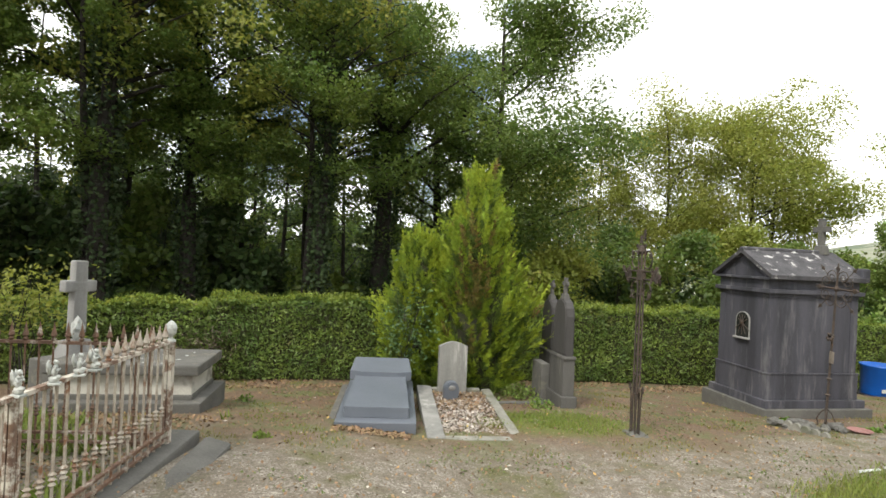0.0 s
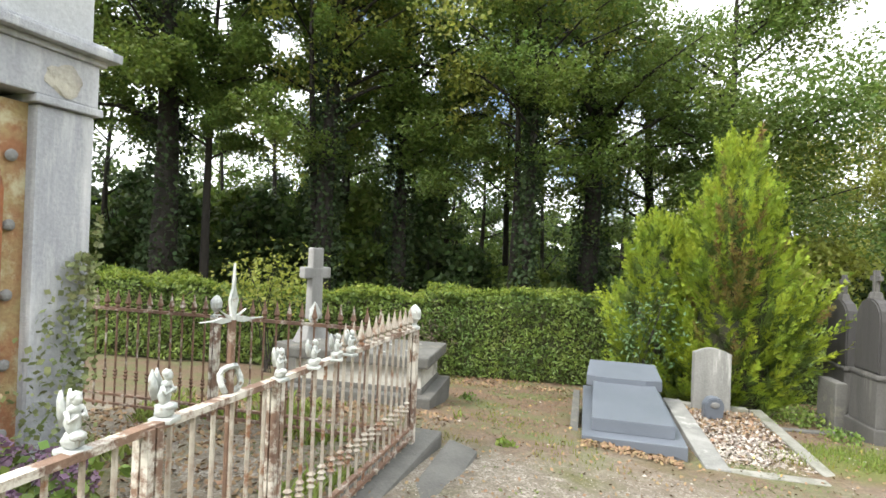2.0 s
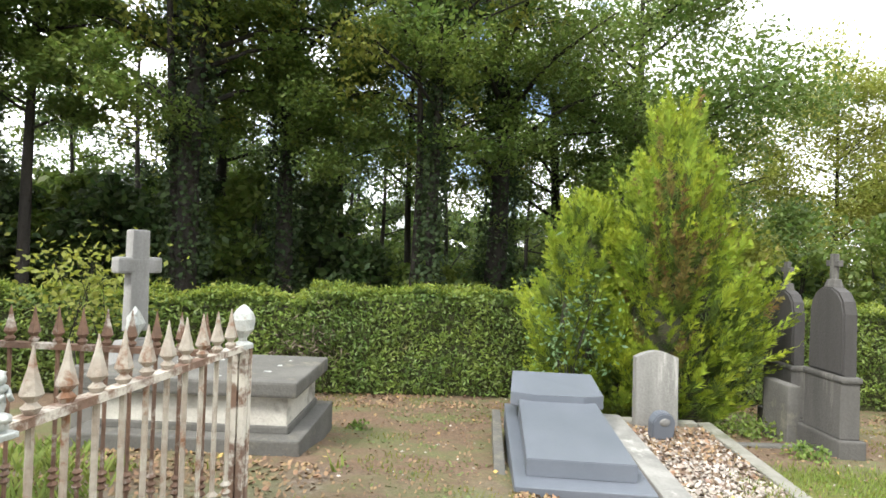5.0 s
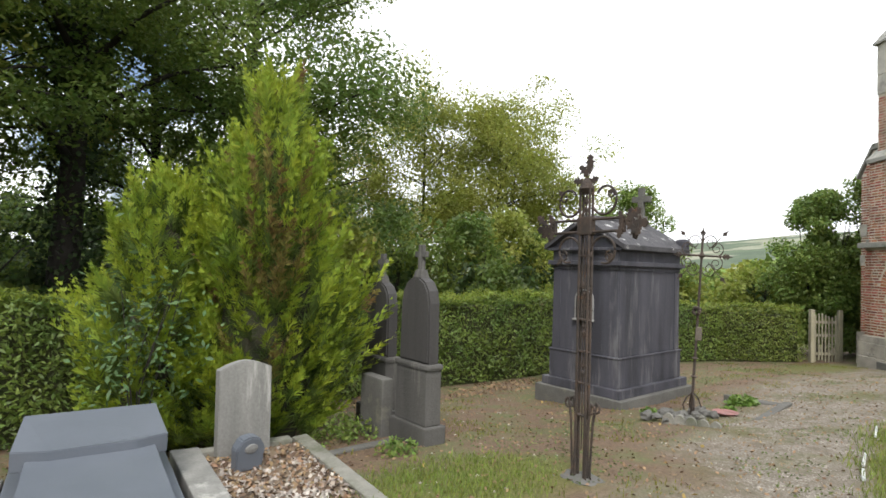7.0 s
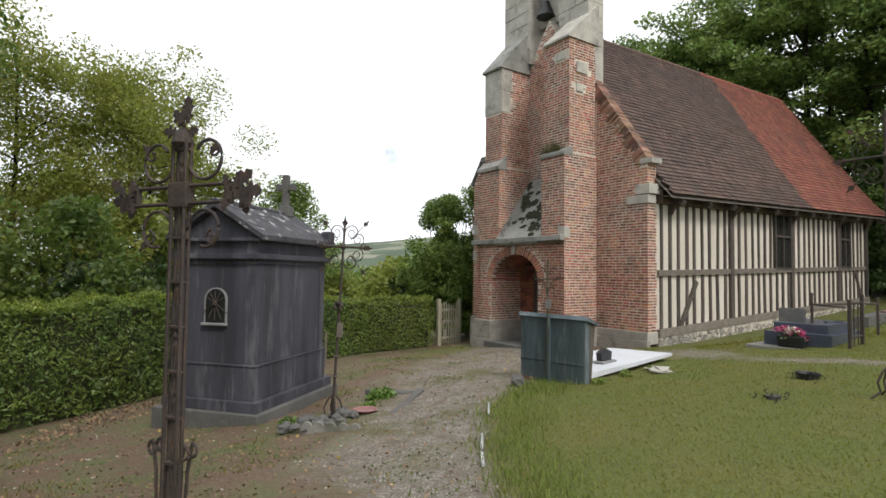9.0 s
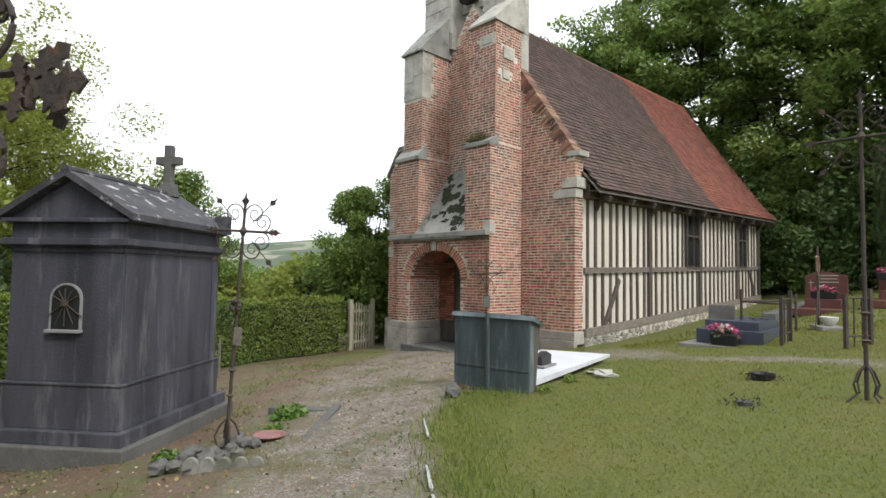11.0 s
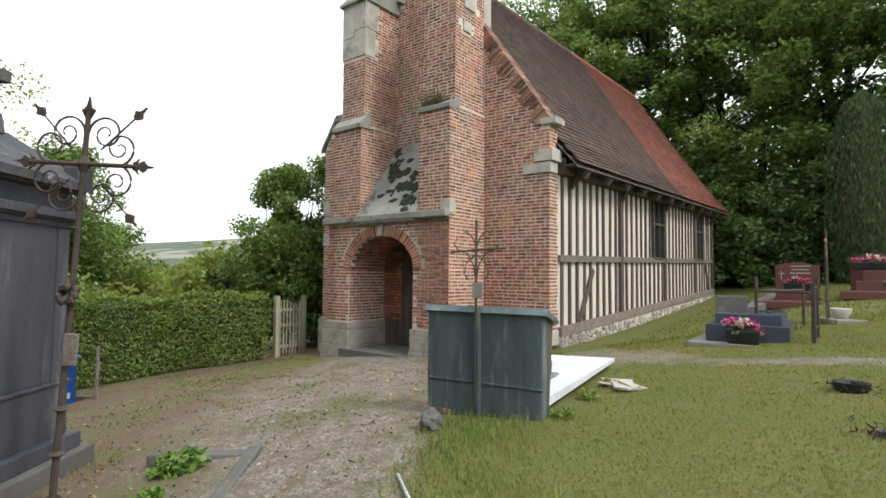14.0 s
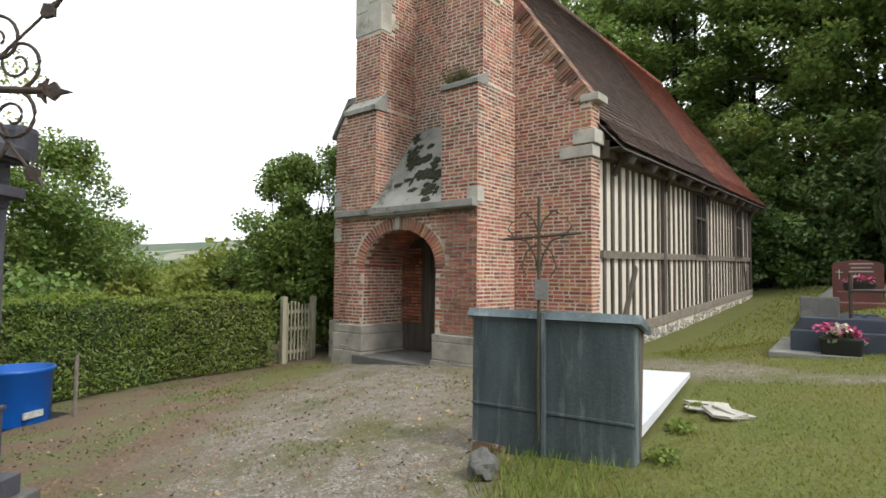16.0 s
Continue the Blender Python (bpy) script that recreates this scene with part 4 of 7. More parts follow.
for k in range(12):
    fa = bmesh.new()
    s_ = 0.9 + k * 1.25
    q = roof_pt(s_, 0.05)
    box(fa, 0, 0, 0, 0.14, 1.0, 0.14, Matrix.Translation((s_, q.y + 0.42, q.z + 0.02)) @ Matrix.Rotation(radians(34), 4, "X"))
    part("rafter_foot", fa, M_TIMBER, roof)
part("soffit", (lambda b: prism(b, [(0.38, 3.46), (ROOF_END, 3.46 + 0.027 * 15), (ROOF_END, 3.5 + 0.027 * 15), (0.38, 3.5)], -0.42, 0.1))(bmesh.new()), M_TIMBER, roof)
# dry grass on the ledge
gp = np.stack([RNG.uniform(-1.3, -1.05, 260), RNG.uniform(1.85, 2.45, 260), np.full(260, 4.82)], 1)
tip = gp + np.stack([RNG.normal(-0.08, 0.1, 260), RNG.normal(0, 0.09, 260), RNG.uniform(0.05, 0.3, 260)], 1)
sd_ = rand_dirs(260) * 0.008
tagged(quads("ledge_grass", np.stack([gp - sd_, gp + sd_, tip + sd_ * 0.2, tip - sd_ * 0.2], 1), surf("dry_grass", (0.16, 0.14, 0.06), (0.10, 0.11, 0.04), 3.0, 0.9, 0.0, trans=0.3), church), "tuft of dry grass growing on the ledge", kind="stuff")


# ---- the dark mausoleum ----
def mausoleum():
    root = thing("mausoleum", pose(6.41, 10.59, -0.62, 0, 0, 10.5), "black-stained stone family mausoleum with a gabled roof", "mausoleum")
    W, L = 1.38, 2.02          # front to the left of the corner (y), side (x)

    def slab(name, grow, z0, z1, mat=M_DARKSTONE, bevel=0.01, label=""):
        return part(name, boxm(L / 2, W / 2, (z0 + z1) / 2, L + 2 * grow, W + 2 * grow, z1 - z0, bevel), mat, root, label)

    slab("step", 0.22, -0.3, 0.02, M_OLDSTONE, 0.015, "grey stone step edged with moss")
    slab("base", 0.13, 0.02, 0.17)
    slab("plinth", 0.04, 0.17, 0.66)
    slab("plinth_band", 0.055, 0.66, 0.69)
    slab("body", 0.0, 0.69, 2.2)
    slab("architrave", 0.02, 2.16, 2.22)
    slab("cornice", 0.09, 2.24, 2.32)
    slab("cornice", 0.05, 2.22, 2.25)
    slab("frieze", 0.02, 2.32, 2.5)
    slab("eave", 0.10, 2.5, 2.55)
    for x0 in (0.0, L - 0.16):
        part("pilaster", boxm(x0 + 0.08, -0.008, 1.42, 0.16, 0.02, 1.45), M_DARKSTONE, root)
    for y0 in (0.0, W - 0.16):
        part("pilaster", boxm(-0.008, y0 + 0.08, 1.42, 0.02, 0.16, 1.45), M_DARKSTONE, root)
    rb = bmesh.new()
    ZR = Matrix.Rotation(radians(90), 4, "Z") @ Matrix.Diagonal((1, -1, 1, 1))
    prism(rb, [(-0.10, 2.54), (W + 0.10, 2.54), (W / 2, 3.0)], 0.0, L + 0.02, ZR)
    part("pediment", rb, M_DARKSTONE, root)
    for sgn in (0, 1):
        sl = bmesh.new()
        y0, y1 = (-0.16, W / 2 + 0.005) if sgn == 0 else (W + 0.16, W / 2 - 0.005)
        prism(sl, [(y0, 2.52), (y0, 2.60), (y1, 3.12), (y1, 3.03)], -0.12, L + 0.10, ZR)
        part("roof_slab", sl, M_DARKROOF, root, "dark roof slab blotched with white lichen")
    rg = bmesh.new()
    rod(rg, (-0.12, W / 2, 3.10), (L - 0.2, W / 2, 3.10), 0.055, None, 8)
    part("ridge", rg, M_DARKROOF, root)
    part("corner_block", boxm(L + 0.04, -0.05, 2.68, 0.2, 0.2, 0.24, 0.05), M_DARKSTONE, root)
    part("corner_block", boxm(L + 0.04, W + 0.05, 2.68, 0.2, 0.2, 0.24, 0.05), M_DARKSTONE, root)
    cb = bmesh.new()
    box(cb, L - 0.2, W / 2, 3.16, 0.2, 0.24, 0.2, None, 0.015, 0.2)
    box(cb, L - 0.2, W / 2, 3.52, 0.1, 0.115, 0.62, None, 0.01)
    box(cb, L - 0.2, W / 2, 3.60, 0.098, 0.38, 0.12, None, 0.01)
    part("roof_cross", cb, M_OLDSTONE, root, "mossy stone cross on the roof")
    wn_ = bmesh.new()
    out = [(-0.17, 1.28), (0.17, 1.28), (0.17, 1.62)] + [(0.17 * math.cos(a), 1.62 + 0.17 * math.sin(a)) for a in [math.pi * k / 10 for k in range(1, 10)]] + [(-0.17, 1.62)]
    prism(wn_, [(W / 2 + x * 1.18, z if z < 1.3 else z + 0.02) for x, z in out], -0.012, 0.02, ZR)
    fr_ = part("window_surround", wn_, M_GREYSTONE, root, "arched stone surround")
    wp = bmesh.new()
    prism(wp, [(W / 2 + x, z) for x, z in out], -0.018, 0.01, ZR)
    part("pane", wp, M_GLASS, fr_)
    gb = bmesh.new()
    for a in (30, 60, 90, 120, 150, 215, 245, 270, 295, 325):
        r_ = 0.17 if a < 180 else 0.26
        rod(gb, (-0.028, W / 2, 1.58), (-0.028, W / 2 + r_ * math.cos(radians(a)), 1.58 + r_ * math.sin(radians(a))), 0.007, None, 5)
    rod(gb, (-0.03, W / 2, 1.55), (-0.03, W / 2, 1.61), 0.04, 0.04, 8)
    part("grille", gb, M_IRON, fr_)
    part("window_sill", boxm(-0.03, W / 2, 1.265, 0.08, 0.42, 0.035, 0.006), M_GREYSTONE, root)
    return root


mausoleum()


# ---- wrought iron crosses ----
def leaf_tip(bm, x, z, ang, s, y=0.0, thin=1.0):
    """A small flattened iron leaf."""
    ca, sa = math.cos(radians(ang)), math.sin(radians(ang))
    out = [(0, -0.12), (0.35, -0.32), (0.55, -0.1), (1.0, 0), (0.55, 0.1), (0.35, 0.32), (0, 0.12)]
    pts = [(x + s * (px * ca - pz * thin * sa), z + s * (px * sa + pz * thin * ca)) for px, pz in out]
    prism(bm, pts, y - 0.008, y + 0.008)


def oak_leaf(bm, x, z, ang, s, y=0.0):
    """A lobed iron leaf, bent a little out of its plane."""
    ca, sa = math.cos(radians(ang)), math.sin(radians(ang))
    half = ((0.0, 0.05), (0.18, 0.10), (0.26, 0.26), (0.36, 0.12), (0.50, 0.16), (0.60, 0.34), (0.68, 0.13), (0.82, 0.20), (1.0, 0.0))
    out = [(p, -q) for p, q in half] + [(p, q) for p, q in half[-2::-1]]
    prism(bm, [(x + s * (px * ca - pz * sa), z + s * (px * sa + pz * ca)) for px, pz in out], y - 0.005, y + 0.005)


def big_cross():
    x, y = 2.79, 7.61
    z = gz(x, y)
    root = thing("iron_cross", pose(x, y, z - 0.05, 0, 0, 93), "tall rusted wrought-iron grave cross with scrolls and leaves", "grave cross")
    b = bmesh.new()
    for dx in (-0.055, 0.055):
        for dy in (-0.02, 0.02):
            rod(b, (dx, dy, 0), (dx, dy, 2.62), 0.014, 0.012, 6)
    for k in range(8):
        box(b, 0, 0, 0.6 + k * 0.28, 0.13, 0.05, 0.014)
    part("stem", b, M_IRON, root)
    s = bmesh.new()
    for sx in (-1, 1):
        for dy in (-0.03, 0.03):
            tube(s, [(sx * 0.13, dy, 0.72), (sx * 0.10, dy, 0.55), (sx * 0.075, dy, 0.1), (sx * 0.1, dy, 0.0)], 0.012)
            tube(s, spiral(sx * 0.13, 0.68, 0.05, 90, -sx * 0.9, 0.6, 12, dy), 0.011)
    part("foot_scroll", s, M_IRON, root)
    a = bmesh.new()
    for dz in (-0.055, 0.055):
        rod(a, (-0.40, 0, 2.27 + dz), (0.40, 0, 2.27 + dz), 0.014, None, 6)
    box(a, 0, 0, 2.27, 0.16, 0.07, 0.16, None, 0.01)
    for sx in (-1, 1):
        box(a, sx * 0.40, 0, 2.27, 0.05, 0.04, 0.14, None, 0.01)
    part("arm", a, M_IRON, root)
    lf = bmesh.new()
    for sx in (-1, 1):
        for ang, dx_, s_ in ((-105, 0.0, 0.12), (-70, 0.03, 0.15), (-35, 0.05, 0.17), (0, 0.06, 0.20), (35, 0.05, 0.17), (70, 0.03, 0.15), (105, 0.0, 0.12)):
            oak_leaf(lf, sx * (0.42 + dx_), 2.27 + random.uniform(-0.02, 0.02), ang if sx > 0 else 180 - ang, s_, random.uniform(-0.05, 0.05))
    for ang, dz_, s_ in ((10, 0.0, 0.13), (50, 0.05, 0.15), (90, 0.08, 0.18), (130, 0.05, 0.15), (170, 0.0, 0.13)):
        oak_leaf(lf, 0, 2.66 + dz_, ang, s_, random.uniform(-0.05, 0.05))
    part("leaves", lf, M_IRON, root)
    box_ = bmesh.new()
    lathe(box_, [(0.03, 2.56), (0.07, 2.6), (0.05, 2.66), (0.02, 2.7)], 8)
    part("crown", box_, M_IRON, root)
    for sx in (-1, 1):
        for sz in (-1, 1):
            sc = bmesh.new()
            tube(sc, spiral(sx * 0.21, 2.27 + sz * 0.23, 0.15, 200 if sx > 0 else -20, sx * sz * 0.85, 0.35, 20), 0.011)
            tube(sc, spiral(sx * 0.27, 2.27 + sz * 0.27, 0.05, 90, -sx * sz * 1.0, 0.6, 10), 0.009)
            leaf_tip(sc, sx * 0.3, 2.27 + sz * 0.3, 45 if sx * sz > 0 else -45, 0.08)
            part("scroll", sc, M_IRON, root)
    mid = bmesh.new()
    for zz in (1.0, 1.35, 1.7, 2.45):
        lathe(mid, [(0.006, zz - 0.1), (0.02, zz - 0.03), (0.006, zz), (0.02, zz + 0.03), (0.006, zz + 0.1)], 6)
    rod(mid, (0, 0, 0.3), (0, 0, 2.5), 0.007)
    part("spindle", mid, M_IRON, root)
    ba = bmesh.new()
    blob(ba, (0, 0, 0.03), (0.2, 0.18, 0.045), 3, 3, 0.4)
    part("mound", ba, M_OLDSTONE, root)
    return root


big_cross()


def slim_cross(x, y, h, arm_z, yaw, label, arrow=True, reach=0.36, feet=True, mat=M_IRON, lean=0.0):
    z = gz(x, y)
    root = thing("iron_cross", pose(x, y, z - 0.02, 0, lean, yaw), label, "grave cross")
    b = bmesh.new()
    rod(b, (0, 0, 0), (0, 0, h - 0.1), 0.022, 0.016, 8)
    leaf_tip(b, 0, h - 0.14, 90, 0.14)
    leaf_tip(b, 0, h - 0.12, 40, 0.06)
    leaf_tip(b, 0, h - 0.12, 140, 0.06)
    part("stem", b, mat, root)
    a = bmesh.new()
    rod(a, (-reach, 0, arm_z), (reach, 0, arm_z), 0.015, None, 8)
    for sx in (-1, 1):
        leaf_tip(a, sx * reach, arm_z, 0 if sx > 0 else 180, 0.12)
        leaf_tip(a, sx * (reach - 0.02), arm_z, 60 if sx > 0 else 120, 0.06)
        leaf_tip(a, sx * (reach - 0.02), arm_z, -60 if sx > 0 else -120, 0.06)
    lathe(a, [(0.02, arm_z - 0.05), (0.045, arm_z), (0.02, arm_z + 0.05)], 8)
    part("arm", a, mat, root)
    for sx in (-1, 1):
        for sz in (-1, 1):
            s = bmesh.new()
            tube(s, spiral(sx * 0.13, arm_z + sz * 0.20, 0.12, 180 if sx > 0 else 0, -sx * sz * 1.6, 0.82, 30), 0.008, 6, 0.005)
            tube(s, spiral(sx * 0.23, arm_z + sz * 0.11, 0.11, -90 * sz, sx * sz * 1.6, 0.82, 30), 0.008, 6, 0.005)
            if arrow:
                rod(s, (sx * 0.1, 0.01, arm_z + sz * 0.1), (sx * 0.34, 0.01, arm_z + sz * 0.34), 0.006, None, 5)
                leaf_tip(s, sx * 0.31, arm_z + sz * 0.31, 45 * sz if sx > 0 else 180 - 45 * sz, 0.11, 0.01)
            part("scroll", s, mat, root)
    if feet:
        for k in range(4):
            an = radians(45 + 90 * k)
            f = bmesh.new()
            tube(f, [(math.cos(an) * r_, math.sin(an) * r_, zz) for r_, zz in ((0.02, 0.36), (0.08, 0.3), (0.13, 0.18), (0.1, 0.08), (0.2, 0.0))], 0.012)
            part("leg", f, mat, root)
        for zz in (0.62, 0.9):
            f = bmesh.new()
            lathe(f, [(0.02, zz - 0.02), (0.05, zz), (0.02, zz + 0.02)], 8)
            part("collar", f, mat, root)
    return root


c2 = slim_cross(6.75, 9.43, 2.90, 2.46, -85, "slender leaning wrought-iron cross with scrolls and arrow tips", lean=3.0)
rose = bmesh.new()
for k in range(9):
    blob(rose, (0.05 * math.cos(k * 0.7), -0.04 + 0.02 * math.sin(k * 2.0), 1.62 + 0.05 * math.sin(k * 0.7)), (0.03, 0.03, 0.03), k, 1)
part("iron_wreath", rose, M_IRON, c2, "small iron rosette")
part("plaque", boxm(0.05, -0.03, 1.28, 0.09, 0.02, 0.2, 0.004), M_TIMBERGREY, c2, "small wooden plaque")
slim_cross(8.1, 2.83, 3.25, 2.72, 60, "very tall rusted iron cross standing in the lawn", reach=0.42)


# ---- graves ----
def granite_grave():
    root = thing("granite_tomb", pose(-1.30, 7.02, -0.34, 0, 0, 4.5), "polished blue-grey granite tomb with a raised headpiece", "tomb")
    Wd, Ln = 1.06, 2.32
    part("base_slab", boxm(Wd / 2, Ln / 2 - 0.05, 0.10, Wd, Ln, 0.24, 0.008), M_GRANITE, root)
    t = bmesh.new()
    zf, zb = 0.30, 0.44
    y0, y1 = 0.16, Ln - 0.55
    vs = [t.verts.new(p) for p in ((0.10, y0, 0.22), (Wd - 0.10, y0, 0.22), (Wd - 0.13, y1, 0.22), (0.13, y1, 0.22), (0.10, y0, zf + 0.06), (Wd - 0.10, y0, zf + 0.06), (Wd - 0.13, y1, zb), (0.13, y1, zb))]
    for f in ((3, 2, 1, 0), (4, 5, 6, 7), (0, 1, 5, 4), (1, 2, 6, 5), (2, 3, 7, 6), (3, 0, 4, 7)):
        t.faces.new([vs[i] for i in f])
    bmesh.ops.bevel(t, geom=t.edges[:], offset=0.006, segments=2, affect="EDGES")
    part("cover_slab", t, M_GRANITE, root)
    hb = bmesh.new()
    top = [(0.04, Ln - 0.62), (0.26, Ln - 0.70), (Wd - 0.26, Ln - 0.70), (Wd - 0.04, Ln - 0.62), (Wd - 0.08, Ln - 0.1), (0.08, Ln - 0.1)]
    lo = [hb.verts.new((x, y, 0.36 if k < 4 else 0.3)) for k, (x, y) in enumerate(top)]
    hi = [hb.verts.new((x, y, 0.50 if k < 4 else 0.62)) for k, (x, y) in enumerate(top)]
    hb.faces.new(lo[::-1])
    hb.faces.new(hi)
    for k in range(6):
        j = (k + 1) % 6
        hb.faces.new((lo[k], lo[j], hi[j], hi[k]))
    bmesh.ops.bevel(hb, geom=hb.edges[:], offset=0.006, segments=2, affect="EDGES")
    part("headpiece", hb, M_GRANITE, root)
    part("kerb", boxm(-0.09, Ln / 2 + 0.05, 0.0, 0.10, Ln + 0.1, 0.20, 0.012), M_OLDSTONE, root, "old mossy kerb")
    part("kerb", boxm(Wd / 2 - 0.05, -0.3, -0.09, Wd + 0.2, 0.26, 0.1, 0.02, 0, None, 0.01), M_CONCRETE, root)
    st = bmesh.new()
    box(st, Wd / 2 + 0.05, 0.75, 0.352 + 0.03, 0.03, 0.02, 0.012)
    part("marker", st, M_WHITEPAINT, root)


granite_grave()


def gravel_grave():
    ox, oy, rz = -0.08, 6.93, 5.5
    root = thing("gravel_grave", pose(ox, oy, -0.36, 0, 0, rz), "old grave bed of white chips within a pale concrete kerb", "grave")
    W, L = 1.28, 2.72
    part("kerb", boxm(0.11, L / 2, 0.02, 0.24, L, 0.18, 0.015, 0, None, 0.006), M_STELE, root)
    part("kerb", boxm(W - 0.07, L / 2, 0.0, 0.15, L, 0.14, 0.015, 0, None, 0.012), M_CONCRETE, root)
    part("kerb", boxm(W / 2, 0.08, 0.01, W - 0.36, 0.17, 0.16, 0.015, 0, None, 0.006), M_CONCRETE, root)
    part("kerb", boxm(W / 2, L - 0.07, 0.01, W - 0.36, 0.14, 0.16, 0.015), M_CONCRETE, root)
    part("bed", boxm(W / 2, L / 2, -0.03, W - 0.3, L - 0.2, 0.14), surf("grave_soil", (0.14, 0.085, 0.06), (0.20, 0.15, 0.10), 3.0, 0.95, 0.6), root)
    n = 2600
    p = np.stack([RNG.uniform(0.24, W - 0.13, n), L - 0.12 - (L - 0.3) * np.sqrt(RNG.random(n)), 0.045 + RNG.uniform(0, 0.012, n)], 1)
    q = leaf_quads(p, 0.045, flat=0.9, aspect=0.8)
    tagged(quads("gravel", q, M_WHITEPEB, root), kind="stuff")
    n = 500
    p = np.stack([RNG.uniform(0.24, W - 0.13, n), RNG.uniform(1.4, L - 0.15, n), 0.06 + RNG.uniform(0, 0.01, n)], 1)
    tagged(quads("leaf_litter", leaf_quads(p, 0.05, flat=0.8), M_LITTER, root), kind="stuff")


gravel_grave()
SG = pose(-0.08, 6.93, -0.36, 0, 0, 5.5)


def round_stele():
    root = thing("headstone", SG @ pose(0.34, 2.50, 0.05, -2, 0, 6), "grey weathered headstone with a curved top", "headstone")
    b = bmesh.new()
    out = [(0, -0.05), (0.5, -0.05), (0.5, 0.80)] + [(0.5 - 0.5 * k / 10, 0.80 + 0.075 * math.sin(math.pi * k / 10)) for k in range(1, 10)] + [(0, 0.80)]
    prism(b, out, -0.06, 0.06)
    bmesh.ops.bevel(b, geom=[e for e in b.edges if abs(e.verts[0].co.y - e.verts[1].co.y) < 0.01], offset=0.01, segments=2, affect="EDGES")
    part("stone", b, M_STELE, root)


round_stele()
vase = thing("grave_vase", SG @ pose(0.52, 2.12, 0.045, 6, 0, 10), "small dark grey granite plaque with a rounded top", "grave plaque")
vb = bmesh.new()
prism(vb, [(-0.12, 0), (0.12, 0), (0.13, 0.2), (0.08, 0.28), (0, 0.3), (-0.08, 0.28), (-0.13, 0.2)], -0.06, 0.06)
bmesh.ops.bevel(vb, geom=vb.edges[:], offset=0.012, segments=2, affect="EDGES")
part("stone", vb, M_GRANITE, vase)
vo = bmesh.new()
blob(vo, (0, -0.065, 0.2), (0.06, 0.012, 0.045), 2, 2, 0.1)
part("ornament", vo, M_GREYSTONE, vase)


def tall_stele(x, y, rz, zb):
    root = thing("tall_headstone", pose(x, y, zb, 0, 0, rz), "tall dark stone headstone with a pointed arch top and small cross", "headstone", "twin headstones")
    part("foot", boxm(0, 0, 0.15, 0.30, 0.70, 0.4, 0.02), M_STAINED, root)
    part("pedestal", boxm(0, 0, 0.66, 0.22, 0.60, 0.62, 0.015, 0.02), M_STAINED, root)
    part("moulding", boxm(0, 0, 1.0, 0.25, 0.64, 0.07, 0.03), M_STAINED, root)
    b = bmesh.new()
    out = [(-0.28, 1.04), (0.28, 1.04), (0.27, 1.72), (0.24, 1.86), (0.17, 1.96), (0.07, 2.01), (-0.07, 2.01), (-0.17, 1.96), (-0.24, 1.86), (-0.27, 1.72)]
    prism(b, out, -0.085, 0.085, Matrix.Rotation(radians(90), 4, "Z"))
    bmesh.ops.bevel(b, geom=[e for e in b.edges if abs(e.verts[0].co.x - e.verts[1].co.x) < 0.01], offset=0.02, segments=2, affect="EDGES")
    part("shaft", b, surf("dark_slate_stone", (0.062, 0.058, 0.058), (0.036, 0.034, 0.034), 2.0, 0.75, 0.2, c=(0.15, 0.14, 0.13), c_lo=0.58, c_hi=0.75, streak=True), root)
    c = bmesh.new()
    box(c, 0, 0, 2.05, 0.13, 0.16, 0.1, None, 0.01, 0.3)
    box(c, 0, 0, 2.22, 0.06, 0.075, 0.34, None, 0.008)
    box(c, 0, 0, 2.28, 0.058, 0.2, 0.07, None, 0.008)
    part("cross", c, M_STAINED, root)


tall_stele(2.22, 9.70, 10, -0.62)
tall_stele(2.22, 10.85, 10, -0.72)
link = thing("grave_curb", pose(2.0, 10.3, -0.6, 0, 0, 10), "low mossy stone wall between two headstones", "grave kerb")
part("wall", boxm(-0.05, 0, 0.3, 0.16, 0.5, 0.9, 0.02), M_OLDSTONE, link)
part("kerb", boxm(-0.9, -0.52, 0.03, 1.5, 0.12, 0.2, 0.015), M_OLDSTONE, link)


def chest_tomb():
    root = thing("chest_tomb", pose(-3.18, 7.35, -0.36, 0, 0, 8), "whitewashed chest tomb under a dark stone slab", "tomb")
    W, L = 2.1, 1.35
    part("base", boxm(-W / 2, L / 2, 0.12, W, L, 0.32, 0.02), M_OLDSTONE, root)
    part("chest", boxm(-W / 2, L / 2 + 0.02, 0.42, W - 0.34, L - 0.34, 0.42, 0.012), M_WHITEWASH, root)
    part("skirt", boxm(-W / 2, L / 2 + 0.02, 0.31, W - 0.30, L - 0.30, 0.08, 0.02), M_OLDSTONE, root)
    part("cover_slab", boxm(-W / 2, L / 2 + 0.02, 0.70, W - 0.12, L - 0.12, 0.15, 0.03), M_OLDSTONE, root, "dark slab spotted with lichen")
    s = bmesh.new()
    for k in range(14):
        blob(s, (random.uniform(-W + 0.2, -0.2), random.uniform(0.15, L - 0.1), 0.778), (random.uniform(0.02, 0.05), random.uniform(0.015, 0.035), 0.004), k, 1, 0.5)
    tagged(part("lichen", s, M_WHITEPAINT, root), kind="stuff")


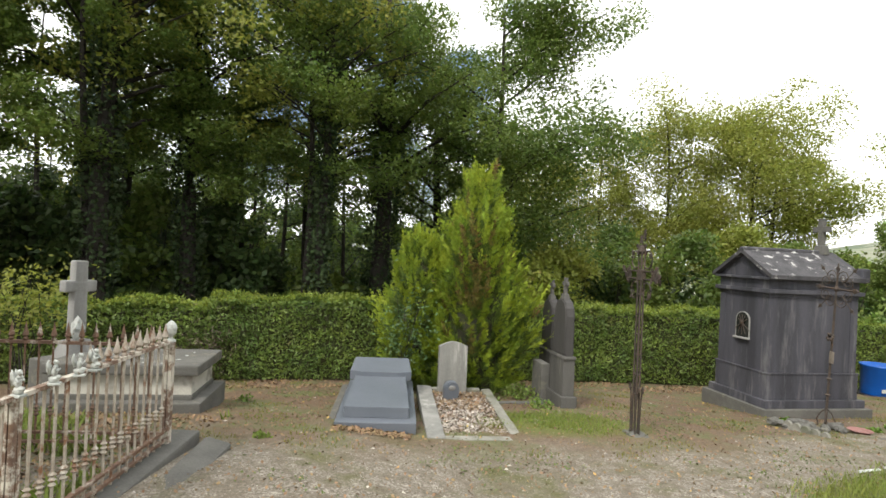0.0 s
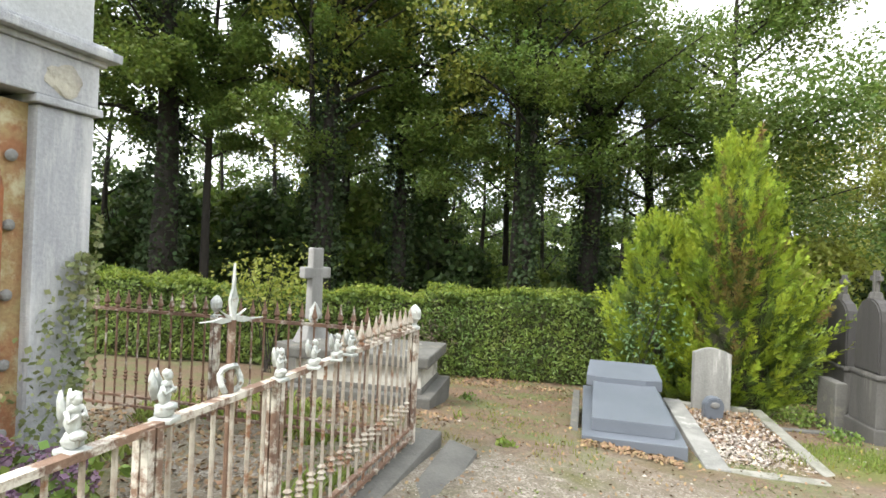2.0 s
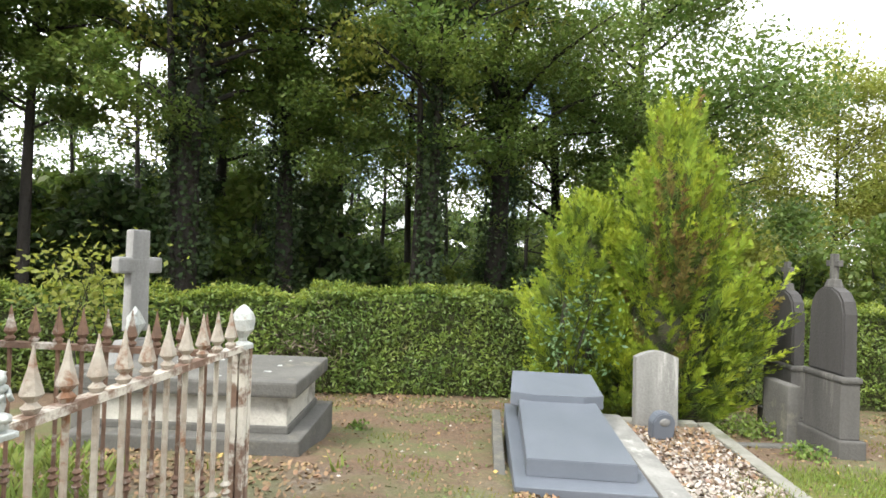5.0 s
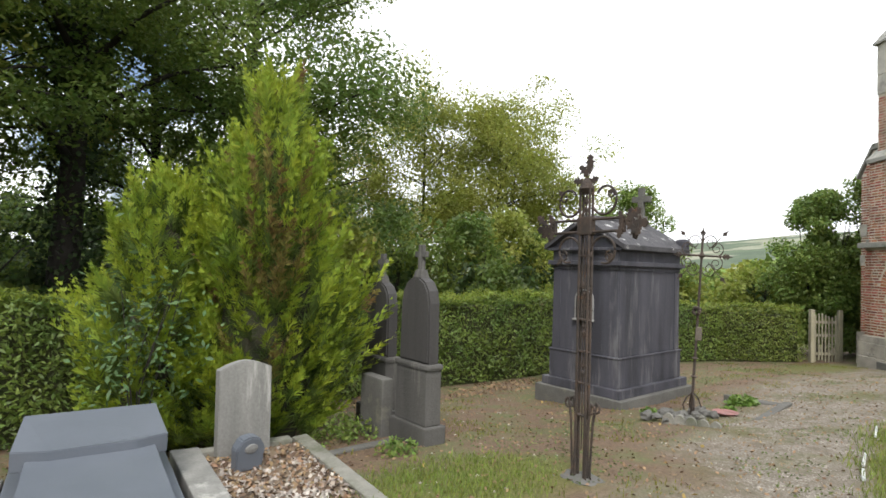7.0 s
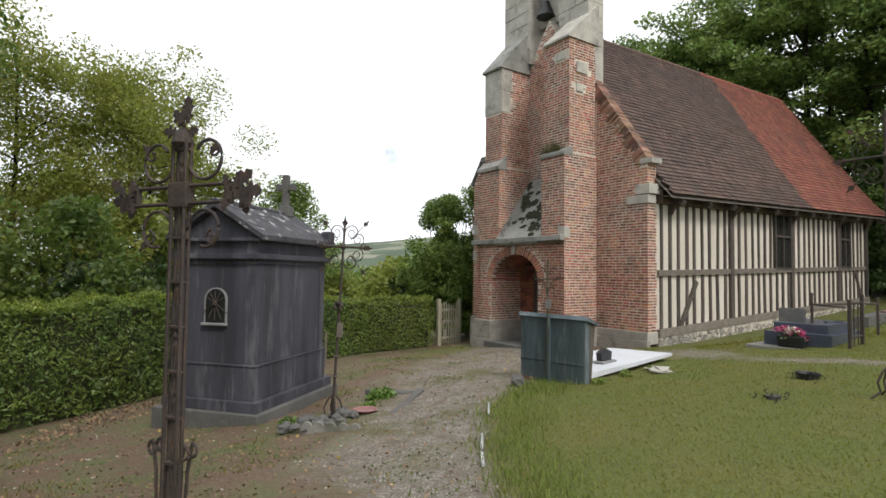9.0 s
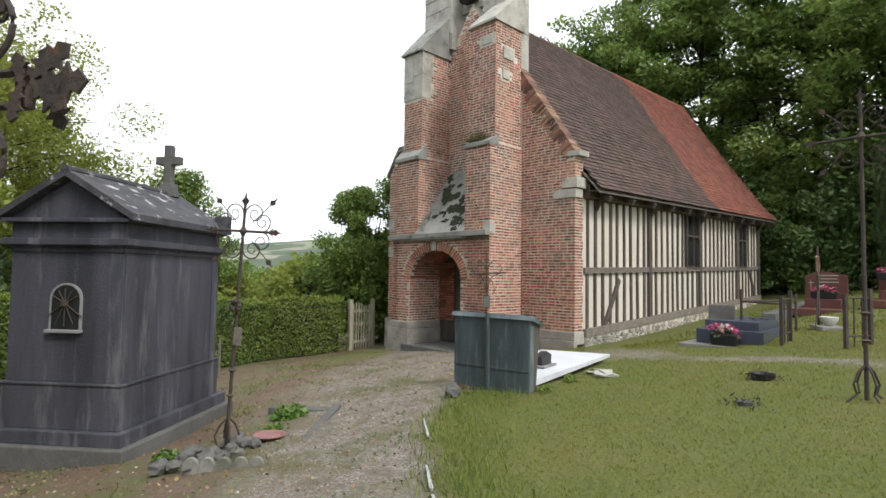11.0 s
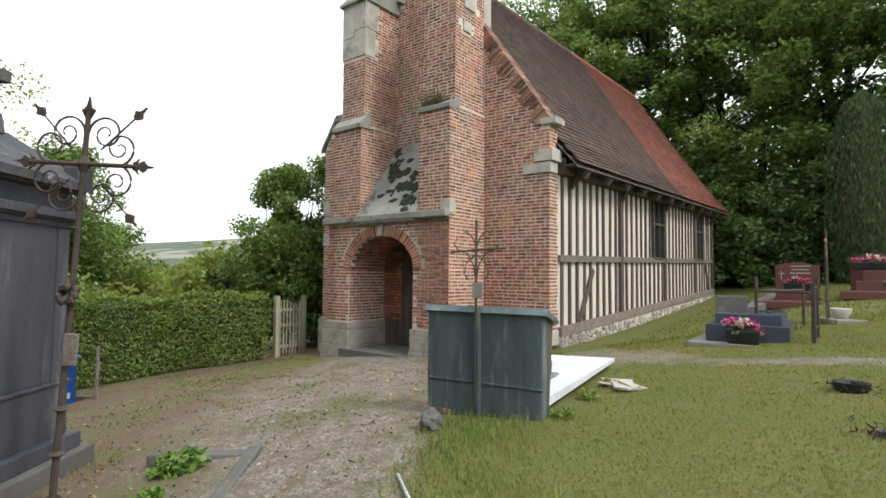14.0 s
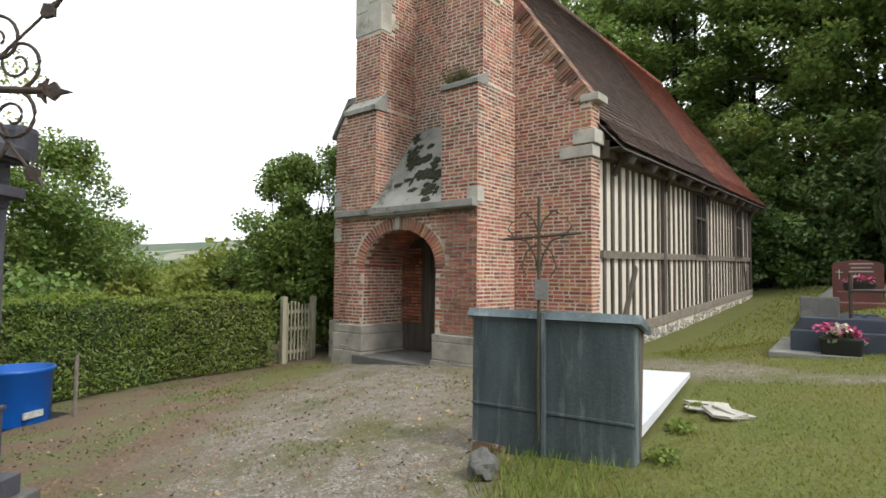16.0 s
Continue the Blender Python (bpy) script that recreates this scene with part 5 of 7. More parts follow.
chest_tomb()
ca = thing("stone_cross", pose(-5.30, 7.95, gz(-5.3, 7.95), 0, 0, 66), "grey weathered stone cross on a stepped pedestal", "grave cross")
cz = -gz(-5.3, 7.95)
part("pedestal", boxm(0, 0, 0.35, 0.9, 0.6, 0.8, 0.02), M_OLDSTONE, ca)
part("foot", boxm(0, 0, 0.86, 0.5, 0.36, 0.26, 0.02, 0.4), M_GREYSTONE, ca)
cb = bmesh.new()
box(cb, 0, 0, cz + 1.22, 0.20, 0.16, 1.06, None, 0.02, 0.1)
box(cb, 0, 0, cz + 1.38, 0.46, 0.155, 0.17, None, 0.03)
part("cross", cb, M_GREYSTONE, ca)
wf = bmesh.new()
blob(wf, (-0.08, -0.14, cz + 0.78), (0.09, 0.05, 0.16), 4, 2, 0.5)
part("statuette", wf, M_WHITEPAINT, ca, "small chipped white figure at its foot")


# ---- iron fence round the chapel plot ----
def spear(bm, x, z, s=1.0, y=0.0):
    lathe(bm, [(0.012, z), (0.026 * s, z + 0.025), (0.012, z + 0.04), (0.030 * s, z + 0.06), (0.012, z + 0.13 * s), (0.002, z + 0.19 * s)], 6, (x, y, 0))


def fence(name, p0, p1, step, mat, spears, base_lift, label):
    """A run of bars between two points."""
    p0, p1 = Vector(p0), Vector(p1)
    d = p1 - p0
    ln = math.hypot(d.x, d.y)
    root = thing(name, pose(p0.x, p0.y, p0.z, 0, 0, math.degrees(math.atan2(d.y, d.x))), label, "fence")
    h = 0.97
    tilt = d.z / ln
    for nm, z, w, t in (("top_rail", h, 0.05, 0.028), ("bottom_rail", 0.12, 0.04, 0.022), ("bottom_rail", 0.03, 0.04, 0.022)):
        b = bmesh.new()
        prism(b, [(0, z), (ln, z + d.z), (ln, z + d.z + t), (0, z + t)], -w / 2, w / 2)
        part(nm, b, M_RAIL if nm == "top_rail" and mat is M_FENCE else M_FENCERUST, root)
    n = int(ln / step)
    for k in range(1, n):
        x = k * ln / n
        zz = tilt * x
        b = bmesh.new()
        rod(b, (x, 0, zz), (x, 0, zz + h), 0.0105, None, 6)
        for q in (0.30, 0.335, 0.37):
            lathe(b, [(0.011, zz + q - 0.016), (0.026, zz + q), (0.011, zz + q + 0.016)], 6, (x, 0, 0))
        if spears(x):
            spear(b, x, zz + h + 0.02)
        part("bar", b, mat, root)
    return root, ln


def fence_post(root, x, h, urn=True):
    b = bmesh.new()
    for dx, dy in ((-0.02, -0.02), (0.02, -0.02), (0.02, 0.02), (-0.02, 0.02)):
        box(b, x + dx, dy, h / 2, 0.03, 0.03, h)
    p = part("post", b, M_RAIL, root)
    if urn:
        u = bmesh.new()
        lathe(u, [(0.05, h), (0.05, h + 0.02), (0.02, h + 0.035), (0.02, h + 0.05), (0.05, h + 0.09), (0.055, h + 0.14), (0.045, h + 0.17), (0.02, h + 0.2), (0.004, h + 0.21)], 10, (x, 0, 0))
        part("urn", u, M_WHITEPAINT, p, "flaking white cast urn")


front, ln = fence("iron_fence", (-2.60, 5.28, 0.14), (-2.36, 0.4, 0.16), 0.118, M_FENCE, lambda x: x < 1.35, 0, "rusty cast-iron grave fence with flaking white paint")
for q, u in ((0.0, True), (2.06, False), (2.84, False), (4.0, False)):
    fence_post(front, q + 0.001, 1.0 if not u else 0.98, u)
far, ln2 = fence("iron_fence", (-2.66, 5.28, 0.10), (-6.3, 4.93, 0.10), 0.125, M_FENCERUST, lambda x: True, 0, "rusty cast-iron fence with spear tips behind the chapel plot")
for q in (1.9, 3.62):
    fence_post(far, q, 0.98, True)
kerb = thing("stone_kerb", pose(-2.45, 5.5, -0.05, 0, 0, -87), "worn stone kerb under the iron fence", "kerb")
part("kerb_stone", boxm(2.4, -0.14, 0.08, 5.2, 0.3, 0.22, 0.03, 0, None, 0.01), M_OLDSTONE, kerb)
part("kerb_stone", boxm(1.0, 0.22, 0.0, 2.2, 0.3, 0.26, 0.05, 0, None, 0.045), M_OLDSTONE, kerb, "rough crumbling kerb block")


def angel(x, y, z, s, rz):
    """A plain small statuette: kneeling figure with raised wings, one mesh."""
    b = bmesh.new()
    box(b, 0, 0, 0.012, 0.11, 0.09, 0.024, None, 0.005)
    blob(b, (-0.005, 0, 0.055), (0.05, 0.038, 0.036), 7, 2, 0.35)
    blob(b, (0.028, 0, 0.075), (0.03, 0.034, 0.022), 3, 2, 0.3)
    blob(b, (-0.004, 0, 0.125), (0.028, 0.031, 0.06), 5, 2, 0.25)
    blob(b, (0.004, 0, 0.178), (0.022, 0.034, 0.02), 6, 2, 0.15)
    blob(b, (0.010, 0, 0.215), (0.022, 0.021, 0.026), 4, 2, 0.15)
    blob(b, (0.002, 0, 0.228), (0.024, 0.024, 0.02), 9, 2, 0.5)
    for sy in (-1, 1):
        tube(b, [(0.0, sy * 0.032, 0.175), (0.022, sy * 0.034, 0.135), (0.042, sy * 0.008, 0.16)], 0.011, 6, 0.008)
        prism(b, [(-0.022, 0.11), (-0.05, 0.10), (-0.07, 0.15), (-0.072, 0.205), (-0.058, 0.245), (-0.045, 0.215), (-0.03, 0.185)], sy * 0.012, sy * 0.024)
    ob = part("angel_statuette", b, M_WHITEPAINT, None, "", True)
    ob.matrix_world = pose(x, y, z, 0, 0, rz) @ Matrix.Diagonal((s, s, s, 1))
    tagged(ob, "small white painted angel figurine on the fence rail", "figurine", "fence figurines")


for y_ in (2.17, 2.52, 3.22, 3.52, 3.76, 3.93):
    angel(-2.47, y_, 1.135, 0.66 if y_ > 3 else 0.8, random.uniform(-20, 30))
wr = thing("wreath_cross", pose(-2.50, 2.9, 1.13, 0, 0, 75), "white painted iron cross rising from a small wreath", "grave cross")
b = bmesh.new()
tube(b, [(0.05 * math.cos(a), 0.012 * math.sin(3 * a), 0.08 + 0.06 * math.sin(a)) for a in [2 * math.pi * k / 16 for k in range(17)]], 0.014)
tube(b, [(0.03 * math.cos(a), 0.02, 0.10 + 0.035 * math.sin(a)) for a in [2 * math.pi * k / 12 for k in range(13)]], 0.008)
part("wreath", b, M_WHITEPAINT, wr)
b = bmesh.new()
rod(b, (0, 0, -0.6), (0, 0, 0.34), 0.016)
part("stem", b, M_FENCERUST, wr)
b = bmesh.new()
for ang, s in ((90, 0.25), (0, 0.16), (180, 0.16), (-90, 0.12), (35, 0.08), (145, 0.08)):
    leaf_tip(b, 0, 0.34, ang, s, 0.0, 0.26)
rod(b, (0, 0, 0.2), (0, 0, 0.45), 0.014)
part("head", b, M_WHITEPAINT, wr)


# ---- stone chapel at the start of the walk ----
def chapel():
    root = thing("grave_chapel", pose(-4.15, 3.50, 0.15, 0, 0, 0), "grey limestone grave chapel with a rusted ornamental iron door and ivy", "chapel")
    D, L, DEPTH = 0.36, 2.1, 2.4
    for y0, y1 in ((-D, 0.0), (-L, -L + D)):
        part("pilaster", span(-0.5, 0.0, y0, y1, -0.3, 2.42, 0.03), M_CHAPEL, root)
        part("capital", span(-0.5, 0.03, y0 - 0.03, y1 + 0.03, 2.42, 2.47, 0.01), M_CHAPEL, root)
    part("wall", span(-DEPTH, -0.5, -L + 0.05, -0.05, -0.3, 2.45), M_CHAPEL, root)
    part("architrave", span(-DEPTH, 0.02, -L, 0.0, 2.47, 2.74, 0.01), M_CHAPEL, root)
    for k, (g, z0, z1) in enumerate(((0.04, 2.74, 2.78), (0.10, 2.78, 2.84), (0.06, 2.84, 2.87))):
        part("cornice", span(-DEPTH - g, g, -L - g, g, z0, z1, 0.01), M_CHAPEL, root)
    part("attic", span(-DEPTH, -0.02, -L + 0.02, -0.02, 2.87, 3.7, 0.01), surf("pale_ashlar", (0.55, 0.56, 0.58), (0.42, 0.43, 0.45), 1.5, 0.85, 0.2), root)
    part("attic_cap", span(-DEPTH - 0.08, 0.08, -L - 0.08, 0.08, 3.7, 3.85, 0.02), M_CHAPEL, root)
    part("broken_render", (lambda b: blob(b, (0.022, -0.22, 2.58), (0.012, 0.11, 0.09), 5, 3, 0.5))(bmesh.new()), M_WHITESTONE, root)
    y0, y1 = -L + D, -D
    door = part("door", span(-0.14, -0.08, y0, y1, -0.1, 2.42), M_DOOR, root, "rusted cast-iron door with flaking cream paint")
    b = bmesh.new()
    prism(b, [(y0 + 0.22, 0.75), (y1 - 0.22, 0.75), (y1 - 0.22, 1.9)] + [((y0 + y1) / 2 + ((y1 - y0) / 2 - 0.22) * math.cos(math.pi * k / 10), 1.9 + 0.3 * math.sin(math.pi * k / 10)) for k in range(1, 10)] + [(y0 + 0.22, 1.9)], 0.07, 0.075, Matrix.Rotation(radians(90), 4, "Z"))
    part("panel", b, M_BLACK, door)
    b = bmesh.new()
    hw = (y1 - y0) / 2 - 0.17
    tube(b, [(-0.07, y0 + 0.17, 0.7), (-0.07, y0 + 0.17, 1.9)] + [(-0.07, (y0 + y1) / 2 - hw * math.cos(math.pi * k / 12), 1.9 + 0.36 * math.sin(math.pi * k / 12)) for k in range(1, 12)] + [(-0.07, y1 - 0.17, 1.9), (-0.07, y1 - 0.17, 0.7)], 0.045, 8)
    part("arch_moulding", b, surf("orange_rust", (0.36, 0.13, 0.05), (0.26, 0.11, 0.055), 6.0, 0.9, 0.4, c=(0.42, 0.34, 0.2), c_lo=0.58, c_hi=0.7, c_scale=5.0), door, "rusted arched moulding")
    b = bmesh.new()
    for k in range(7):
        for sy in (-1, 1):
            pts = spiral((y0 + y1) / 2 + sy * 0.14, 0.9 + k * 0.19, 0.085, 90, sy * 1.3, 0.6, 16)
            tube(b, [(-0.05, p[0], p[2]) for p in pts], 0.014)
    for yy in (y0 + 0.2, y1 - 0.2):
        rod(b, (-0.06, yy, 0.1), (-0.06, yy, 2.0), 0.03, None, 6)
    for zz in (0.15, 0.72):
        rod(b, (-0.06, y0 + 0.1, zz), (-0.06, y1 - 0.1, zz), 0.025, None, 6)
    part("scrollwork", b, surf("cream_iron", (0.48, 0.43, 0.27), (0.36, 0.24, 0.13), 8.0, 0.8, 0.3), door)
    for zz in (0.5, 0.9, 1.3, 1.7, 2.1):
        b = bmesh.new()
        blob(b, (-0.065, y1 - 0.09, zz), (0.02, 0.035, 0.035), int(zz * 10), 2, 0.1)
        part("stud", b, M_GREYSTONE, door)
    n = 900
    t = RNG.random(n) ** 1.25
    yy = -0.08 - np.abs(RNG.normal(0, 0.26, n)) * (1.15 - t) * 1.5 + 0.05
    p = np.stack([0.02 + RNG.uniform(0, 0.05, n), np.clip(yy, -0.62, 0.1), t * 1.75 - 0.2], 1)
    n2 = 260
    t2 = RNG.random(n2)
    p2 = np.stack([-RNG.uniform(0, 0.3, n2) * (1 - t2), 0.03 + RNG.uniform(0, 0.06, n2), t2 * 2.0 - 0.2], 1)
    p = np.concatenate([p, p2])
    ivy = quads("ivy", leaf_quads(p, 0.042, aspect=0.85, flat=0.0), surf("pale_ivy", (0.19, 0.24, 0.085), (0.26, 0.28, 0.13), 4.0, 0.6, 0.0, vary=0.35, island=True, trans=0.2), None)
    ivy.matrix_world = pose(-4.15, 3.50, 0.15)
    tagged(ivy, "ivy creeping up the chapel's pilaster", "ivy", kind="stuff")


chapel()
hp = thing("hydrangea", pose(-3.75, 2.75, 0.2), "hydrangea with faded purple flower heads by the chapel door", "shrub")
hl, hc = [], [(-0.1, 0, 0.5), (0.15, 0.2, 0.42), (-0.2, 0.28, 0.35), (0.2, -0.15, 0.35), (0.05, 0.35, 0.25), (-0.1, -0.3, 0.4)]
for c in hc:
    d_ = rand_dirs(170) * np.array([0.12, 0.12, 0.09]) + np.array(c)
    hl.append(leaf_quads(d_, 0.035, aspect=0.9))
for h_ in hl:
    quads("flower_head", h_, M_PURPLE, hp)
d_ = RNG.normal(0, 1, (700, 3)) * np.array([0.2, 0.25, 0.13]) + np.array([0, 0, 0.22])
quads("foliage", leaf_quads(d_, 0.09, aspect=0.6), M_BUSHLEAF, hp)


# ---- zinc-clad headboard with its cross and the white slab behind ----
def zinc_board():
    a, b = Vector((9.42, 7.53)), Vector((8.92, 6.34))
    d = b - a
    ln = d.length
    root = thing("zinc_headboard", pose(a.x, a.y, -0.36, 0, 0, math.degrees(math.atan2(d.y, d.x))), "weathered zinc-clad grave headboard with a small pent cap", "headboard")
    h = 1.14
    part("board", boxm(ln / 2, 0.06, h / 2 - 0.02, ln, 0.1, h, 0.006), M_ZINC, root)
    for x0, x1, z0, z1 in ((0.0, ln * 0.47, 0.40, h - 0.02), (ln * 0.49, ln, 0.40, h - 0.02), (0.0, ln * 0.47, 0.02, 0.39), (ln * 0.49, ln, 0.02, 0.39)):
        part("zinc_sheet", boxm((x0 + x1) / 2, 0.004, (z0 + z1) / 2, x1 - x0 - 0.01, 0.012, z1 - z0, 0.003), M_ZINC, root)
    c = bmesh.new()
    prism(c, [(-0.04, h - 0.03), (0.0, h + 0.03), (0.3, h - 0.10), (0.3, h - 0.13)], -0.03, ln + 0.05, Matrix.Rotation(radians(90), 4, "Z") @ Matrix.Diagonal((1, -1, 1, 1)))
    part("cap", c, M_ZINC, root)
    s = bmesh.new()
    prism(s, [(0.11, 0.0), (0.11, h - 0.05), (0.26, h - 0.12), (0.14, 0.0)], ln - 0.012, ln, Matrix.Rotation(radians(90), 4, "Z") @ Matrix.Diagonal((1, -1, 1, 1)))
    part("cheek", s, M_TIMBER, root)
    p = bmesh.new()
    rod(p, (ln * 0.48, -0.02, 0.1), (ln * 0.48, -0.02, h + 0.02), 0.028, None, 8)
    part("pipe", p, M_ZINC, root)
    m_ = surf("mossy_iron", (0.085, 0.085, 0.055), (0.06, 0.055, 0.04), 9.0, 0.85, 0.3)
    q = bmesh.new()
    z = 1.72
    rod(q, (ln * 0.46, -0.035, 0.2), (ln * 0.46, -0.035, 2.04), 0.016, 0.013, 6)
    rod(q, (ln * 0.46 - 0.3, -0.035, z), (ln * 0.46 + 0.33, -0.035, z + 0.03), 0.012, None, 6)
    for sx in (-1, 1):
        tube(q, [(ln * 0.46 + sx * x_, -0.035, z_) for x_, z_ in ((0.0, 1.42), (0.03, 1.58), (0.1, 1.7), (0.2, 1.73), (0.26, 1.8), (0.22, 1.86))], 0.007)
        tube(q, [(ln * 0.46 + sx * x_, -0.035, z_) for x_, z_ in ((0.0, 1.76), (0.04, 1.86), (0.12, 1.93), (0.16, 1.9))], 0.007)
        tube(q, [(ln * 0.46 + sx * x_, -0.035, z_) for x_, z_ in ((0.02, 1.68), (0.1, 1.62), (0.14, 1.5), (0.1, 1.44))], 0.007)
    part("cross", q, m_, root, "mossy iron cross fixed to its face")
    part("tag", boxm(ln * 0.46 + 0.03, -0.06, 1.33, 0.11, 0.01, 0.15, 0.003), M_GREYSTONE, root)
    for zz in (0.41, 1.09):
        part("seam", boxm(ln / 2, -0.006, zz, ln, 0.012, 0.02, 0.003), M_ZINC, root)
    part("rust_edge", boxm(0.16, -0.004, 0.05, 0.3, 0.012, 0.1, 0.003, 0, None, 0.004), M_FENCERUST, root)
    st = thing("kerb_stone", pose(8.83, 7.38, gz(8.83, 7.38), 0, 0, 20), "rough low stone post by the path", "stone")
    part("stone", (lambda b: blob(b, (0, 0, 0.06), (0.13, 0.11, 0.11), 8, 3, 0.4))(bmesh.new()), M_OLDSTONE, st)


zinc_board()
ws = thing("white_slab", pose(9.12, 6.28, -0.18), "white painted flat grave slab", "tomb")
b = bmesh.new()
vs = [b.verts.new(p) for p in ((0.03, 0.05, 0), (2.55, -1.0, 0.12), (3.15, 0.25, 0.06), (0.65, 1.2, -0.06), (0.03, 0.05, 0.09), (2.55, -1.0, 0.17), (3.15, 0.25, 0.11), (0.65, 1.2, 0.06))]
for f in ((3, 2, 1, 0), (4, 5, 6, 7), (0, 1, 5, 4), (1, 2, 6, 5), (2, 3, 7, 6), (3, 0, 4, 7)):
    b.faces.new([vs[i] for i in f])
part("slab", b, M_TARP, ws)
tb = thing("black_planter", pose(10.3, 6.3, -0.07, 0, 0, -20), "small black house-shaped plaque on a stone foot", "grave plaque")
b = bmesh.new()
prism(b, [(-0.16, 0.03), (0.16, 0.03), (0.18, 0.17), (0, 0.24), (-0.18, 0.17)], -0.05, 0.05)
part("plaque", b, M_BLACK, tb)
part("foot", boxm(0, -0.02, 0.015, 0.46, 0.2, 0.03, 0.006), M_GREYSTONE, tb)
for k in range(9):
    sh = bmesh.new()
    x_, y_ = 10.4 + random.uniform(-0.35, 0.3), 5.42 + random.uniform(-0.14, 0.12)
    box(sh, 0, 0, 0, random.uniform(0.15, 0.4), random.uniform(0.1, 0.25), 0.025, pose(x_, y_, gz(x_, y_) + 0.03, random.uniform(-6, 6), random.uniform(-6, 6), random.uniform(0, 180)), 0, 0, 0.015)
    tagged(part("stone_fragment", sh, M_WHITESTONE), "pale broken stone piece lying in the grass", "stone fragment", "broken stone pieces")


def flower_pot(x, y, z, rz, w=0.6, colours=(M_PINK, M_WHITEFL), n=360, label="black planter full of pink and white flowers"):
    root = thing("flower_planter", pose(x, y, z, 0, 0, rz), label, "planter")
    part("pot", boxm(0, 0, 0.11, w, 0.24, 0.22, 0.03, -0.12), M_BLACK, root)
    for k in range(14):
        c = np.array([w * (k / 13 - 0.5) * 0.95, RNG.normal(0, 0.06), 0.28 + RNG.normal(0, 0.035)])
        quads("flower_head", leaf_quads(RNG.normal(0, 0.028, (n // 14, 3)) + c, 0.06, aspect=0.9), colours[0], root)
    for k in range(5):
        c = np.array([RNG.normal(0, w * 0.14), -0.04 + RNG.normal(0, 0.06), 0.31 + RNG.normal(0, 0.03)])
        quads("flower_head", leaf_quads(RNG.normal(0, 0.025, (n // 15, 3)) + c, 0.06, aspect=0.9), colours[1], root)
    p = RNG.normal(0, 1, (n // 2, 3)) * np.array([w * 0.25, 0.1, 0.04]) + np.array([0, 0, 0.22])
    quads("foliage", leaf_quads(p, 0.07), M_DARKLEAF, root)


def stepped_tomb():
    root = thing("granite_tomb", pose(12.58, 3.30, 0.06, 0, 0, -116), "polished dark blue granite tomb in two tiers", "tomb")
    part("footing", boxm(0, 1.05, 0.0, 1.5, 2.3, 0.14, 0.02), M_CONCRETE, root)
    part("lower_tier", boxm(0.05, 1.15, 0.2, 1.14, 1.9, 0.28, 0.01), M_GRANITEDK, root)
    part("upper_tier", boxm(0.05, 1.15, 0.42, 0.92, 1.55, 0.17, 0.012), M_GRANITEDK, root)
    b = bmesh.new()
    box(b, 0.3, 1.25, 0.512, 0.06, 0.6, 0.02)
    box(b, 0.3, 1.38, 0.513, 0.34, 0.06, 0.021)
    part("relief_cross", b, M_GRANITEDK, root)
    bk_ = bmesh.new()
    box(bk_, -0.2, 0.62, 0.72, 0.46, 0.1, 0.3, pose(0, 0, 0, -8, 0, 0), 0.02)
    part("plaque", bk_, M_OLDSTONE, root, "rough grey stone plaque")
    return root


stepped_tomb()
flower_pot(12.62, 3.25, 0.13, -116, 0.42, n=240)


def red_tomb(x, y, rz, tall=1.0, lines=3):
    root = thing("granite_tomb", pose(x, y, gz(x, y), 0, 0, rz), "red-brown polished granite tomb with a curved headstone", "tomb", "red granite tombs")
    part("base", boxm(0, 0.5, 0.06, 1.4, 2.0, 0.2, 0.015), M_GRANITERED, root)
    part("plinth", boxm(0.05, 0.9, 0.28, 0.9, 0.7, 0.28, 0.015), M_GRANITERED, root)
    b = bmesh.new()
    out = [(-0.53, 0.15), (0.53, 0.15), (0.53, 0.98 * tall)] + [(0.53 - 1.06 * k / 12, 0.98 * tall + 0.11 * math.sin(math.pi * k / 12)) for k in range(1, 12)] + [(-0.53, 0.98 * tall)]
    prism(b, out, 1.28, 1.42)
    h = part("headstone", b, M_GRANITERED, root)
    t = bmesh.new()
    rod(t, (-0.38, 1.27, 0.72), (-0.38, 1.27, 0.98), 0.012, None, 5)
    rod(t, (-0.46, 1.27, 0.9), (-0.30, 1.27, 0.9), 0.012, None, 5)
    for k in range(lines):
        box(t, 0.08, 1.272, 0.98 * tall - k * 0.1, 0.5 - 0.08 * (k % 2), 0.01, 0.03)
    part("lettering", t, M_WHITESTONE, h)
    return root


red_tomb(19.48, -0.44, -120, 1.14)
second = red_tomb(18.9, -2.12, -120, 1.08)
part("pedestal", boxm(0.1, 0.75, 0.56, 0.7, 0.26, 0.28, 0.015), M_GRANITERED, second)
flower_pot(20.06, -0.85, gz(19.48, -0.44) + 0.425, -120, 0.6)
flower_pot(19.6, -2.42, gz(18.9, -2.12) + 0.705, -120, 0.75)
flower_pot(19.3, -2.78, gz(18.9, -2.12) + 0.165, -120, 0.4, (M_WHITEFL, M_PINK))
gt = thing("granite_tomb", pose(22.4, -5.8, gz(22.4, -5.8), 0, 0, -140), "pale grey granite tomb with a tapered headstone", "tomb")
part("base", boxm(0, 0, 0.3, 2.4, 1.4, 0.7, 0.02), M_GREYSTONE, gt)
part("headstone", boxm(0, 0.5, 1.2, 1.2, 0.18, 1.2, 0.02, 0.1), surf("pale_granite", (0.42, 0.46, 0.50), (0.36, 0.40, 0.44), 3.0, 0.4, 0.05, fine=140), gt)
